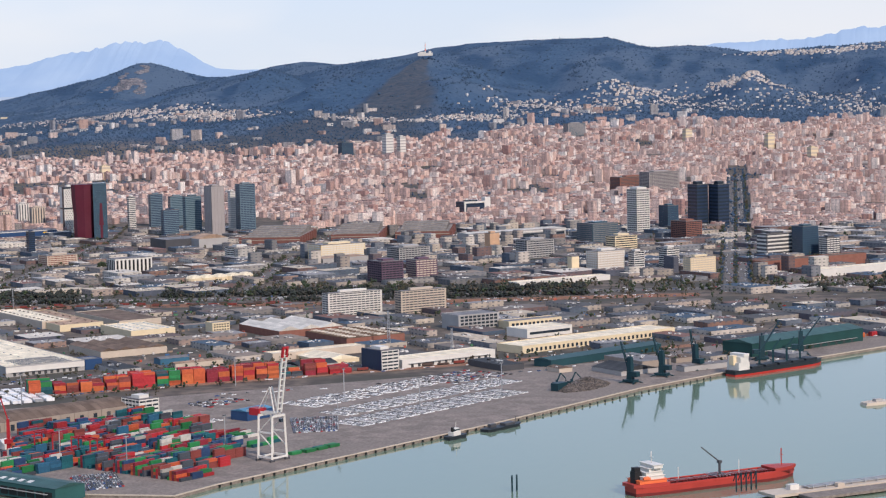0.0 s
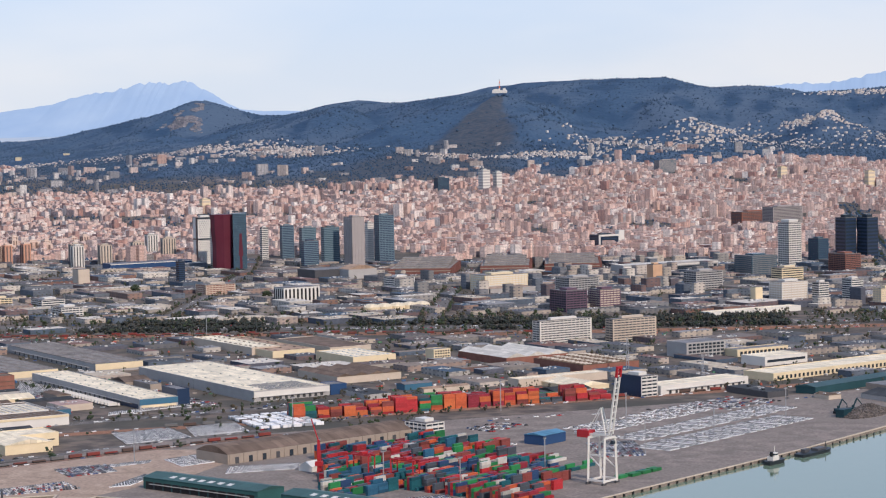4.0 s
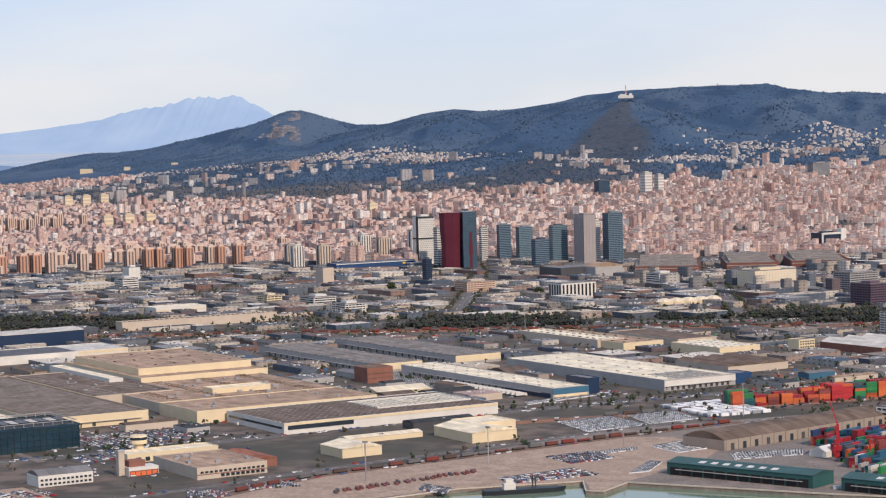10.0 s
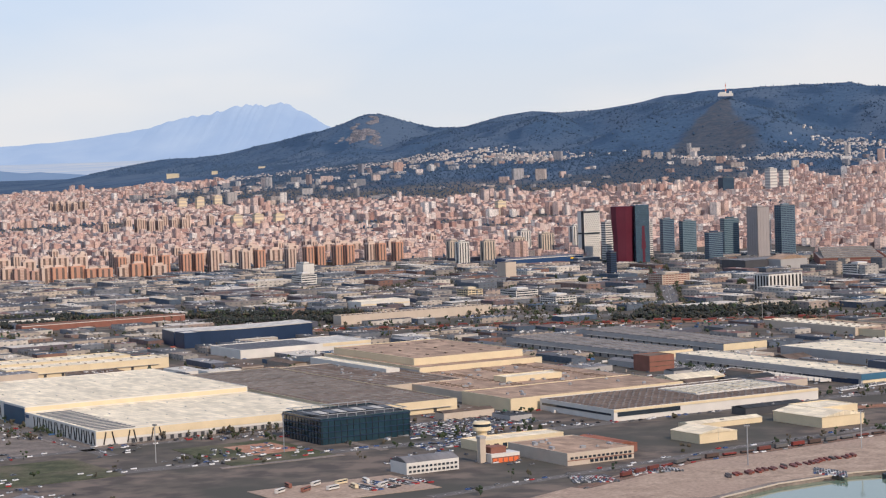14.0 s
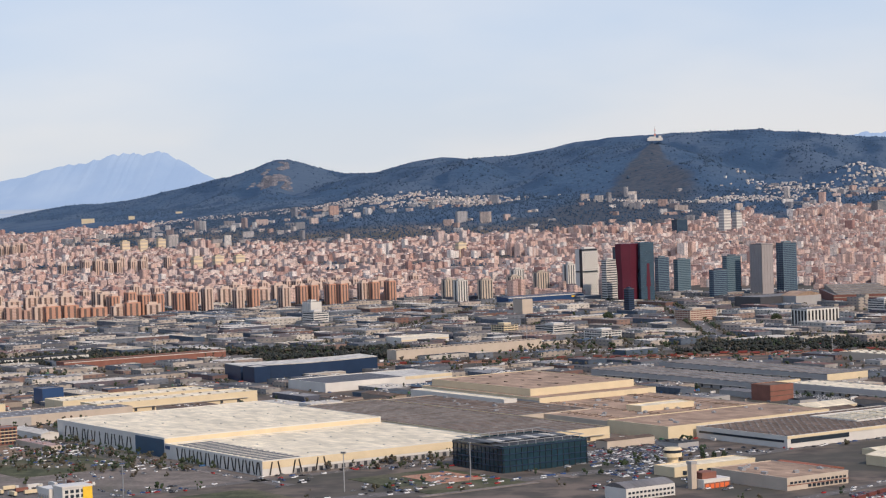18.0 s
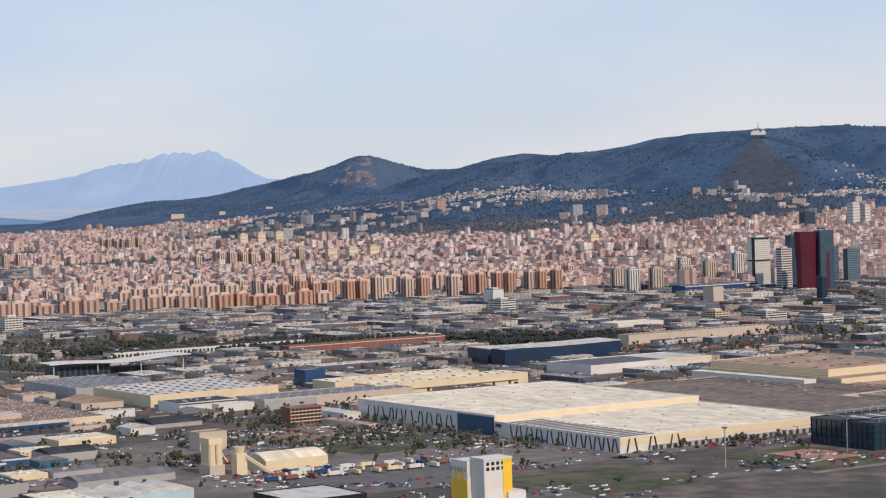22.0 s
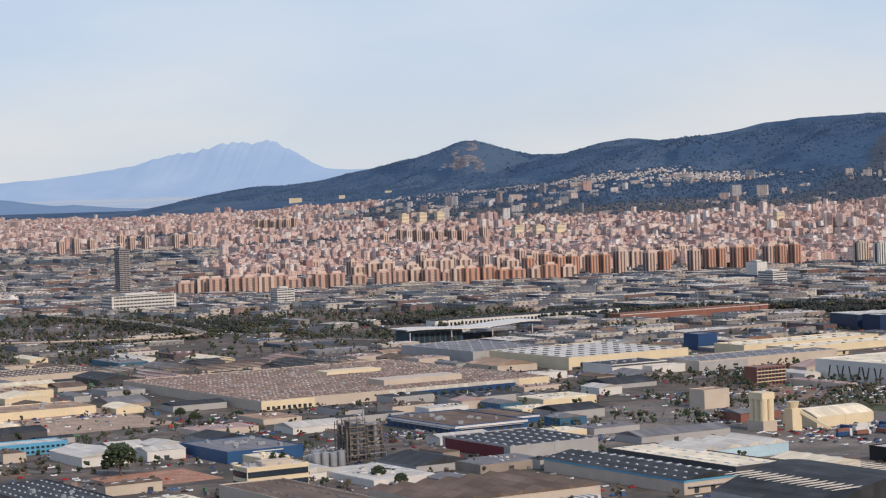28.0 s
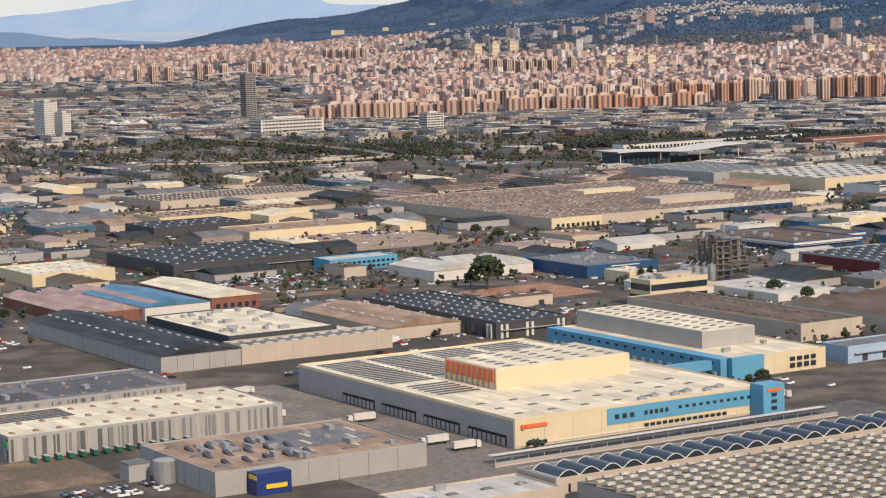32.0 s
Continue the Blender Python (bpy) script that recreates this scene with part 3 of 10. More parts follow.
def build_city():
    rng = np.random.default_rng(5)
    rows = []
    turn = -34
    c, s = math.cos(radians(turn)), math.sin(radians(turn))
    edges = [-4300.0]
    while edges[-1] < 4300:
        edges.append(edges[-1] + rng.choice((70, 85, 100, 120)))
    uu, vv = np.meshgrid(np.arange(-5200, 5200, 96.0), edges)
    uu, vv = uu.ravel() + rng.uniform(-8, 8, uu.size), vv.ravel()
    X, Y = 3500 + c * uu - s * vv + 160 * np.sin(vv / 900), 6900 + s * uu + c * vv + 160 * np.sin(uu / 800)
    front = 4420 + 160 * wavy(X, Y, 700, 8) + 1700 * smooth(2350, 1650, X)
    back = 8950 + 350 * wavy(X, Y, 900, 9) - 600 * smooth(2600, 3600, X) * (1 - smooth(4200, 4700, X)) + 400 * smooth(2200, 1000, X)
    keep = seen_zone(X, Y) & (Y > front) & (Y < back) & (lift(X, Y) < 205)
    keep &= ~((np.abs(X - 4100) < 210) & (Y < 4680)) & ~((np.abs(X - 4560) < 230) & (Y < 4420))
    mood = rng.random(len(X))
    for x0, y0, m in zip(X[keep], Y[keep], mood[keep]):
        tb = turn + 10 * math.cos(x0 / 800) + rng.normal(0, 3)
        cb, sb = math.cos(radians(tb)), math.sin(radians(tb))
        hb = float(np.clip(15.5 + rng.normal(0, 3.5) + 5 * wavy(np.array([x0]), np.array([y0]), 500, 14)[0], 10, 34))
        du, dv = rng.uniform(70, 88), rng.uniform(58, 88)
        lines = []                      # u, v, length, depth, along (0: u, 1: v)
        if m < 0.5:                     # closed block
            lines = [(0, -dv / 2, du, 13, 0), (0, dv / 2, du, 13, 0), (-du / 2, 0, dv - 14, 13, 1), (du / 2, 0, dv - 14, 13, 1)]
            if rng.random() < 0.5:
                lines.append((0, 0, du * 0.5, dv * 0.35, 2))
        elif m < 0.72:                  # parallel rows
            lines = [(u, 0, dv, rng.uniform(11, 15), 1) for u in np.arange(-du / 2, du / 2, rng.uniform(22, 32))]
        elif m < 0.86:
            lines = [(0, v, du, rng.uniform(11, 15), 0) for v in np.arange(-dv / 2, dv / 2, rng.uniform(24, 34))]
        elif m < 0.89:                  # towers
            for k in range(rng.integers(2, 6)):
                lines.append((rng.uniform(-du / 2, du / 2), rng.uniform(-dv / 2, dv / 2), 0, 0, 3))
            hb = rng.uniform(30, 46)
        else:                           # school, hall or market
            lines = [(0, 0, du * 0.7, dv * 0.4, 2), (du * 0.2, dv * 0.35, du * 0.3, 14, 2)]
            hb = rng.uniform(6, 11)
        for u, v, ln, dep, way in lines:
            if way == 2:
                pieces = [(u, v, ln, dep, 0.6 * hb)]
            elif way == 3:
                pieces = [(u, v, rng.uniform(13, 24), rng.uniform(13, 18), hb + rng.normal(0, 2))]
            else:
                pieces, a = [], -ln / 2
                while a < ln / 2 - 5:
                    w = min(rng.choice((8, 10, 13, 17, 24)) * rng.uniform(0.85, 1.15), ln / 2 - a + 3)
                    h = hb + rng.normal(0, 2.8) + (rng.uniform(5, 14) if rng.random() < 0.08 else 0)
                    pieces.append((u + a + w / 2, v, w, dep, h) if way == 0 else (u, v + a + w / 2, dep, w, h))
                    a += w
            for pu, pv, l, w, h in pieces:
                rows.append((x0 + cb * pu - sb * pv, y0 + sb * pu + cb * pv, 0, l + 0.1, w + 0.1, max(5.0, h) + 4, tb))
    rows = np.array(rows)
    rows = rows[~green_belt(rows[:, 0], rows[:, 1])]
    rows[:, 2] = lift(rows[:, 0], rows[:, 1]) - 4
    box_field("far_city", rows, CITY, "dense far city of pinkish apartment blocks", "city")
    # stair heads, lift rooms and water tanks on the roofs
    r = rows[rng.random(len(rows)) < 0.6]
    n = len(r)
    extra = np.stack([r[:, 0] + rng.uniform(-4, 4, n), r[:, 1] + rng.uniform(-4, 4, n), r[:, 2] + r[:, 5] - 0.3, rng.uniform(2.5, 7, n), rng.uniform(2.5, 6, n), rng.uniform(2.0, 3.6, n), r[:, 6]], -1)
    box_field("roof_rooms", extra, CITY, "stair heads and tanks on the far roofs", "roof rooms")
    # slabs, campuses and clinics that stand in the belt of trees
    n = 560
    x, y = rng.uniform(1500, 5600, n), rng.uniform(6900, 8450, n)
    k = green_belt(x, y) & seen_zone(x, y) & (lift(x, y) < 185) & (wavy(x, y, 260, 19) > -0.25)
    x, y = x[k], y[k]
    n = len(x)
    box_field("campus_blocks", np.stack([x, y, lift(x, y) - 4, rng.uniform(12, 46, n), rng.uniform(10, 16, n), rng.choice((10, 13, 17, 24, 40), n, p=(0.35, 0.3, 0.2, 0.11, 0.04)) + rng.uniform(0, 4, n), rng.choice((-34, -20, 20, 43), n) + rng.normal(0, 4, n)], -1), CAMPUS, "pale and grey blocks among trees below the hills", "blocks")
    # clusters of white villas low on the wooded slopes
    out = []
    for cx, cy, sx, sy, n in ((1883, 9361, 200, 160, 90), (2274, 8877, 170, 150, 110), (2560, 8640, 150, 130, 130), (2860, 8380, 160, 130, 170), (3010, 8266, 110, 90, 90), (3640, 7930, 130, 60, 60), (4030, 7940, 130, 90, 120), (4130, 8450, 120, 160, 60),
                              (4330, 8380, 170, 170, 120), (4500, 8700, 160, 260, 90), (4560, 9420, 150, 160, 50), (4850, 9600, 90, 70, 75), (4970, 9500, 110, 70, 60), (5060, 10400, 200, 60, 70), (5300, 10340, 150, 60, 60), (5285, 9100, 240, 220, 90),
                              (5450, 8700, 200, 160, 90), (4800, 8900, 200, 240, 90), (1400, 9600, 260, 150, 70)):
        n = int(n * 2.0)
        px, py = rng.normal(cx, sx * 0.7, n), rng.normal(cy, sy * 0.7, n)
        out.append(np.stack([px, py], -1))
    p = np.concatenate(out)
    x, y = p[:, 0], p[:, 1]
    n = len(x)
    box_field("hillside_houses", np.stack([x, y, lift(x, y) - 3, rng.uniform(5, 13, n), rng.uniform(5, 9, n), rng.uniform(6, 10, n), rng.uniform(-60, 20, n)], -1), VILLA, "white villas in clusters on the wooded slopes", "houses")


build_city()


# ---- sheds, factories and offices of the free zone ----
GRID = 43.3      # the zone's streets run at this angle; its lit walls face right, its shaded walls left
GC, GS = math.cos(radians(GRID)), math.sin(radians(GRID))
TAKEN = []       # footprints: corner x, y, width, depth, turn


def rib_roof(name, c, pitch=6.0, var=0.22, rough=0.55, axis=0):
    """Profiled sheet or felt in strips, with stains that run with the fall."""
    m, nt, b = nodes_of(name, rough, 0, 0.14)
    tc = add(nt, "ShaderNodeTexCoord")
    sep = add(nt, "ShaderNodeSeparateXYZ")
    nt.links.new(tc.outputs["Object"], sep.inputs[0])
    f = math_node(nt, "FRACT", math_node(nt, "DIVIDE", sep.outputs[axis], pitch * S))
    seam = math_node(nt, "LESS_THAN", f, 0.07)
    stain = grain(nt, 7, 5, "Object", (1, 0.25, 1) if axis == 0 else (0.25, 1, 1))
    wide = grain(nt, 38, 3)
    col = ramp(nt, math_node(nt, "ADD", math_node(nt, "MULTIPLY", stain, 0.6), math_node(nt, "MULTIPLY", wide, 0.4)), [(0.32, tuned(c, 1 - var * 1.3)), (0.68, tuned(c, 1 + var * 0.5))])
    # sheets laid at different times, and cross laps
    other = sep.outputs[1 - axis]
    lap = math_node(nt, "LESS_THAN", math_node(nt, "FRACT", math_node(nt, "DIVIDE", other, 14.0 * S)), 0.035)
    cell = add(nt, "ShaderNodeCombineXYZ")
    nt.links.new(math_node(nt, "FLOOR", math_node(nt, "DIVIDE", sep.outputs[axis], pitch * S)), cell.inputs[0])
    nt.links.new(math_node(nt, "FLOOR", math_node(nt, "DIVIDE", other, 14.0 * S)), cell.inputs[1])
    wn_ = add(nt, "ShaderNodeTexWhiteNoise")
    nt.links.new(cell.outputs[0], wn_.inputs["Vector"])
    col = mixed(nt, 1.0, col, ramp(nt, wn_.outputs["Value"], [(0.0, (1 - var * 0.9,) * 3), (1.0, (1 + var * 0.35,) * 3)]), "MULTIPLY")
    line = math_node(nt, "MULTIPLY", math_node(nt, "MAXIMUM", seam, lap), 0.5)
    nt.links.new(mixed(nt, line, col, tuned(c, 0.4)), b.inputs["Base Color"])
    return m


CREAM = rib_roof("cream_sheet_roof", (0.86, 0.74, 0.52))
PALE = rib_roof("pale_sheet_roof", (0.62, 0.575, 0.49), 5.0)
BEIGE = rib_roof("beige_gravel_roof", (0.42, 0.295, 0.205), 9.0, 0.3, 0.9)
BROWN = rib_roof("brown_felt_roof", (0.18, 0.132, 0.10), 8.0, 0.3, 0.9)
DARKROOF = rib_roof("dark_sheet_roof", (0.062, 0.064, 0.066), 5.0, 0.35, 0.7)
GREYROOF = rib_roof("grey_sheet_roof", (0.215, 0.205, 0.20), 5.0, 0.25, 0.6)
REDROOF = rib_roof("clay_tile_roof", (0.34, 0.14, 0.09), 3.0, 0.3, 0.9)
PINKROOF = rib_roof("faded_pink_roof", (0.46, 0.33, 0.29), 4.0, 0.25, 0.8)
BLUEROOF = rib_roof("blue_sheet_roof", (0.10, 0.24, 0.36), 4.0, 0.2, 0.5)
GREENROOF = rib_roof("green_sheet_roof", (0.05, 0.105, 0.098), 6.0, 0.2, 0.5)
W_CREAM = plain("cream_wall", (0.66, 0.545, 0.35), 0.7, 0, 5, 0.12)
W_WHITE = plain("white_wall", (0.62, 0.59, 0.53), 0.6, 0, 5, 0.12)
W_GREY = plain("grey_wall", (0.36, 0.345, 0.325), 0.6, 0, 5, 0.15)
W_DARK = plain("charcoal_wall", (0.07, 0.07, 0.075), 0.5, 0, 5, 0.2)
W_BEIGE = plain("beige_wall", (0.50, 0.42, 0.33), 0.8, 0, 5, 0.15)
W_STONE = plain("grey_stone_wall", (0.30, 0.25, 0.20), 0.9, 0, 4, 0.2)
W_BRICK = plain("red_brick_wall", (0.235, 0.105, 0.075), 0.9, 0, 3, 0.25)
W_OXIDE = plain("oxide_brick_wall", (0.17, 0.075, 0.06), 0.9, 0, 5, 0.2)
FAIRROOF = rib_roof("warm_grey_roof", (0.27, 0.235, 0.20), 12.0, 0.25, 0.7)
W_BLUE = plain("sky_blue_cladding", (0.12, 0.33, 0.48), 0.45, 0, 6, 0.12)
W_NAVY = plain("navy_cladding", (0.018, 0.035, 0.075), 0.4, 0, 6, 0.2)
W_DEEP = plain("deep_blue_cladding", (0.025, 0.06, 0.145), 0.45, 0, 6, 0.15)
W_ROYAL = plain("royal_blue_cladding", (0.032, 0.085, 0.19), 0.5, 0, 6, 0.15)
W_PETROL = plain("petrol_blue_cladding", (0.03, 0.075, 0.13), 0.45, 0, 6, 0.15)
W_HARBOUR = plain("harbour_blue_cladding", (0.05, 0.13, 0.20), 0.45, 0, 6, 0.15)
W_ORANGE = plain("orange_panel", (0.72, 0.16, 0.05), 0.5, 0, 4, 0.15)
W_YELLOW = plain("yellow_paint", (0.80, 0.50, 0.03), 0.6, 0, 5, 0.15)
W_GREEN = plain("green_paint", (0.05, 0.42, 0.08), 0.5, 0, 3, 0.1)
STEEL = plain("galvanised_steel", (0.42, 0.42, 0.42), 0.45, 0.6, 2, 0.2)
GLASS = plain("dark_glass", (0.03, 0.04, 0.052), 0.12, 0, 4, 0.3, 0.5)
BLUEGLASS = plain("blue_glass", (0.06, 0.10, 0.13), 0.15, 0, 5, 0.3, 0.6)
SOLAR = plain("solar_panel", (0.075, 0.07, 0.068), 0.4, 0, 3, 0.3, 0.25)
CAB_GLASS = plain("car_glass", (0.05, 0.052, 0.055), 0.35, 0, 3, 0.3, 0.25)
WEATHERED = plain("weathered_steel", (0.22, 0.185, 0.155), 0.6, 0.3, 2, 0.35)
DOOR = plain("dock_door_grey", (0.05, 0.052, 0.055), 0.6, 0, 2, 0.2)
SKYLIGHT = plain("milky_skylight", (0.46, 0.46, 0.45), 0.3, 0, 2, 0.1)
RUBBER = plain("black_paint", (0.015, 0.015, 0.016), 0.6, 0, 2, 0.2)
UNIT_BOX = {}


def unit(l, w, h, mat, shape="box"):
    """A small mesh shared by alike pieces: base centre at the origin."""
    key = (round(l, 2), round(w, 2), round(h, 2), mat.name, shape)
    if key not in UNIT_BOX:
        sh = Shape()
        if shape == "gable":
            sh.box(0, 0, 0, l, w, h * 0.55).gable(0, 0, h * 0.55, l, w, h * 0.45)
        elif shape == "dome":
            sh.box(0, 0, 0, l, w, h * 0.3).prism([(-l / 2, -w / 2), (l / 2, -w / 2), (l / 2, w / 2), (-l / 2, w / 2)], h * 0.3, h, grow=-0.45)
        elif shape == "fan":
            sh.box(0, 0, 0, l, w, h * 0.7).tube(0, 0, h * 0.7, min(l, w) * 0.38, h * 0.3, 10)
        elif shape == "saw":
            sh.solid([(-l / 2, -w / 2, 0), (l / 2, -w / 2, 0), (l / 2, w / 2, 0), (-l / 2, w / 2, 0), (-l / 2, w / 2, h), (l / 2, w / 2, h)],
                     [(0, 1, 5, 4), (3, 4, 5, 2), (0, 4, 3), (1, 2, 5), (3, 2, 1, 0)])
        else:
            sh.box(0, 0, 0, l, w, h)
        UNIT_BOX[key] = mesh_of("piece", sh, mat)
    return UNIT_BOX[key]


def piece(name, me, parent, x, y, z, turn=0.0):
    return part(name, me, None, parent, "", pose(x * S, y * S, z * S, 0, 0, turn))


def at_corner(x, y, a, b, turn=GRID):
    """The world place of a local point of a thing whose corner is at x, y."""
    c, s = math.cos(radians(turn)), math.sin(radians(turn))
    return x + c * a - s * b, y + s * a + c * b


def hall(name, x, y, W, L, h, wall, roof, label, category="warehouse", turn=GRID, top="flat", lights=None, light_size=(1.6, 5.0), docks_l=0, docks_r=0, bands=(), wins_r=(), wins_l=(),
         units=0, joints=9.0, solar=(), rng_seed=1, parapet=0.9, saw=0, light_mat=None, group=""):
    """A shed with its near corner at x, y: W along the lit right-hand wall (local y = 0), L along the shaded left-hand wall (local x = 0)."""
    rng = random.Random(rng_seed + int(x))
    t = thing(name, x, y, 0, turn, label, category, group)
    TAKEN.append((x, y, W, L, turn))
    sh = Shape().box(W / 2, L / 2, -1, W, L, h + 1)
    body = part("body", sh, wall, t)
    roof_ob = t
    zr = h
    if top == "flat":
        roof_ob = part("roof", Shape().box(W / 2, L / 2, h + 0.004, W - 0.8, L - 0.8, 0.25), roof, t)
        zr = h + 0.25
        if parapet:
            p = Shape()
            for cx, cy, l, w in ((W / 2, 0.15, W + 0.2, 0.5), (W / 2, L - 0.15, W + 0.2, 0.5), (0.15, L / 2, 0.5, L - 0.7), (W - 0.15, L / 2, 0.5, L - 0.7)):
                p.box(cx, cy, h - 0.3, l, w, parapet + 0.3)
            part("parapet", p, wall, t)
    elif top == "gable_x":      # ridge along local x
        part("roof", Shape().gable(W / 2, L / 2, h + 0.003, W, L, L * 0.09 if L < 60 else 4.0, 0, 0.6), roof, t)
    elif top == "gable_y":
        g = Shape()
        rise = W * 0.09 if W < 60 else 4.5
        a, b = W / 2 + 0.6, L / 2 + 0.6
        cx, cy = W / 2, L / 2
        g.solid([(cx - a, cy - b, h), (cx + a, cy - b, h), (cx + a, cy + b, h), (cx - a, cy + b, h), (cx, cy - b, h + rise), (cx, cy + b, h + rise)], [(0, 4, 5, 3), (1, 2, 5, 4), (0, 1, 4), (2, 3, 5), (3, 2, 1, 0)])
        part("roof", g, roof, t)
    elif top == "multi_y":      # several pitched bays side by side, ridges along local y
        n = max(2, round(W / saw)) if saw else 4
        for k in range(n):
            g = Shape()
            w = W / n
            a, cx, cy, b = w / 2, (k + 0.5) * w, L / 2, L / 2 + 0.3
            g.solid([(cx - a, cy - b, h), (cx + a, cy - b, h), (cx + a, cy + b, h), (cx - a, cy + b, h), (cx, cy - b, h + w * 0.17), (cx, cy + b, h + w * 0.17)], [(0, 4, 5, 3), (1, 2, 5, 4), (0, 1, 4), (2, 3, 5), (3, 2, 1, 0)])
            part("roof_bay", g, roof, t)
    elif top == "saw_y":        # low saw-tooth bays along local y
        n = max(2, round(L / (saw or 10)))
        for k in range(n):
            g = Shape()
            y0, y1 = L * k / n, L * (k + 1) / n
            g.solid([(0, y0, h), (W, y0, h), (W, y1, h), (0, y1, h), (0, y0, h + 1.1), (W, y0, h + 1.1)], [(0, 1, 5, 4), (4, 5, 2, 3), (0, 4, 3), (1, 2, 5), (3, 2, 1, 0)])
            part("roof_bay", g, roof, t)
    elif top == "vault_x":
        part("roof", Shape().vault(W / 2, L / 2, h + 0.003, W, L, L * 0.13, 0, 10), roof, t)
    elif top == "vault_y":
        g = Shape()
        n = 12
        prof = [(W * k / n, W * 0.12 * math.sin(math.pi * k / n)) for k in range(n + 1)]
        g.solid([(a, 0, h + c) for a, c in prof] + [(a, L, h + c) for a, c in prof], [(k, n + 1 + k, n + 2 + k, k + 1) for k in range(n)] + [tuple(range(n + 1)), tuple(range(2 * n + 1, n, -1))])
        part("roof", g, roof, t)
    NJ = 9 if y < 1400 else 2
    if joints:                   # shadow joints between the wall panels
        me_r, me_l = unit(0.16, 0.06, h * 0.96, W_GREY if wall is not W_GREY else W_DARK), unit(0.06, 0.16, h * 0.96, W_GREY if wall is not W_GREY else W_DARK)
        for k in range(1, min(NJ, int(W / joints))):
            piece("panel_joint", me_r, body, k * W / min(NJ, int(W / joints)), -0.02, 0.1)
        for k in range(1, min(NJ, int(L / joints))):
            piece("panel_joint", me_l, body, -0.02, k * L / min(NJ, int(L / joints)), 0.1)
    if lights:
        nx, ny = lights
        me = unit(light_size[0], light_size[1], 0.7, light_mat or SKYLIGHT, "dome")
        if nx * ny <= 120 and y < 1900:
            for i in range(nx):
                for j in range(ny):
                    px, py = W * (i + 0.5) / nx, L * (j + 0.5) / ny
                    zz = zr
                    if top == "gable_y":
                        zz = h + (W * 0.09 if W < 60 else 4.5) * (1 - abs(px - W / 2) / (W / 2)) - 0.1
                    elif top == "gable_x":
                        zz = h + (L * 0.09 if L < 60 else 4.0) * (1 - abs(py - L / 2) / (L / 2)) - 0.1
                    elif top == "vault_y":
                        zz = h + W * 0.12 * math.sin(math.pi * px / W) - 0.1
                    elif top in ("multi_y", "saw_y"):
                        zz = h + 0.8
                    piece("skylight", me, roof_ob, px, py, zz)
        else:
            def above(px, py):
                if top == "gable_y":
                    return h + (W * 0.09 if W < 60 else 4.5) * (1 - abs(px - W / 2) / (W / 2)) - 0.1
                if top == "gable_x":
                    return h + (L * 0.09 if L < 60 else 4.0) * (1 - abs(py - L / 2) / (L / 2)) - 0.1
                if top == "vault_y":
                    return h + W * 0.12 * math.sin(math.pi * px / W) - 0.1
                return h + 0.8 if top in ("multi_y", "saw_y") else zr - 0.1
            rows = [(*at_corner(x, y, W * (i + 0.5) / nx + rng.uniform(-0.5, 0.5), L * (j + 0.5) / ny, turn), above(W * (i + 0.5) / nx, L * (j + 0.5) / ny), light_size[0], light_size[1], rng.uniform(0.5, 1.1), turn) for i in range(nx) for j in range(ny)]
            f = box_field("skylight_field", rows, light_mat or SKYLIGHT, "", "")
            f.parent, f.matrix_parent_inverse = t, t.matrix_basis.inverted()
            for k in ("label", "category"):
                if k in f:
                    del f[k]
    for side, n in (("r", docks_r), ("l", docks_l)):
        if not n:
            continue
        span = W if side == "r" else L
        step = span * 0.86 / n
        wd = min(3.4, step * 0.72)
        me = unit(wd, 0.3, 3.6, DOOR) if side == "r" else unit(0.3, wd, 3.6, DOOR)
        for k in range(n):
            d = span * 0.07 + (k + 0.5) * step
            piece("dock_door", me, body, d if side == "r" else -0.04, -0.04 if side == "r" else d, 0.6)
        can = Shape()
        if side == "r":
            can.box(W / 2, -0.9, 4.7, W * 0.87, 1.8, 0.35)
        else:
            can.box(-0.9, L / 2, 4.7, 1.8, L * 0.87, 0.35)
        part("dock_canopy", can, W_GREY, t)
    for bi, (side, mat, z0, z1, a, b) in enumerate(bands):
        thick = 0.35 + 0.06 * bi
        s = Shape()
        if side == "r":
            s.box((a + b) / 2, -thick / 2 + 0.05, z0, b - a, thick, z1 - z0)
        elif side == "l":
            s.box(-thick / 2 + 0.05, (a + b) / 2, z0, thick, b - a, z1 - z0)
        part("cladding_band", s, mat, t)
    for side, spec in (("r", wins_r), ("l", wins_l)):
        for z, n, a, b, ww, hh in spec:
            me = unit(ww, 0.24, hh, GLASS) if side == "r" else unit(0.24, ww, hh, GLASS)
            for k in range(n):
                d = a + (b - a) * (k + 0.5) / n
                piece("window", me, body, d if side == "r" else -0.44, -0.44 if side == "r" else d, z)
    for k in range(units):
        l, w, hh = rng.choice(((3, 2, 1.8), (4.5, 2.2, 2.2), (2, 2, 1.5), (6, 2.4, 2)))
        piece("roof_unit", unit(l, w, hh, STEEL, rng.choice(("fan", "box"))), roof_ob, rng.uniform(0.1, 0.9) * W, rng.uniform(0.1, 0.9) * L, zr - 0.05, rng.choice((0, 90)))
    for a, b, c, d, rows_n in solar:
        for k in range(rows_n):
            y0 = b + (d - b) * (k + 0.5) / rows_n
            piece("solar_panel", unit(c - a, (d - b) / rows_n * 0.34, 0.35, SOLAR, "saw"), roof_ob, (a + c) / 2, y0, zr + 0.02)
    return t


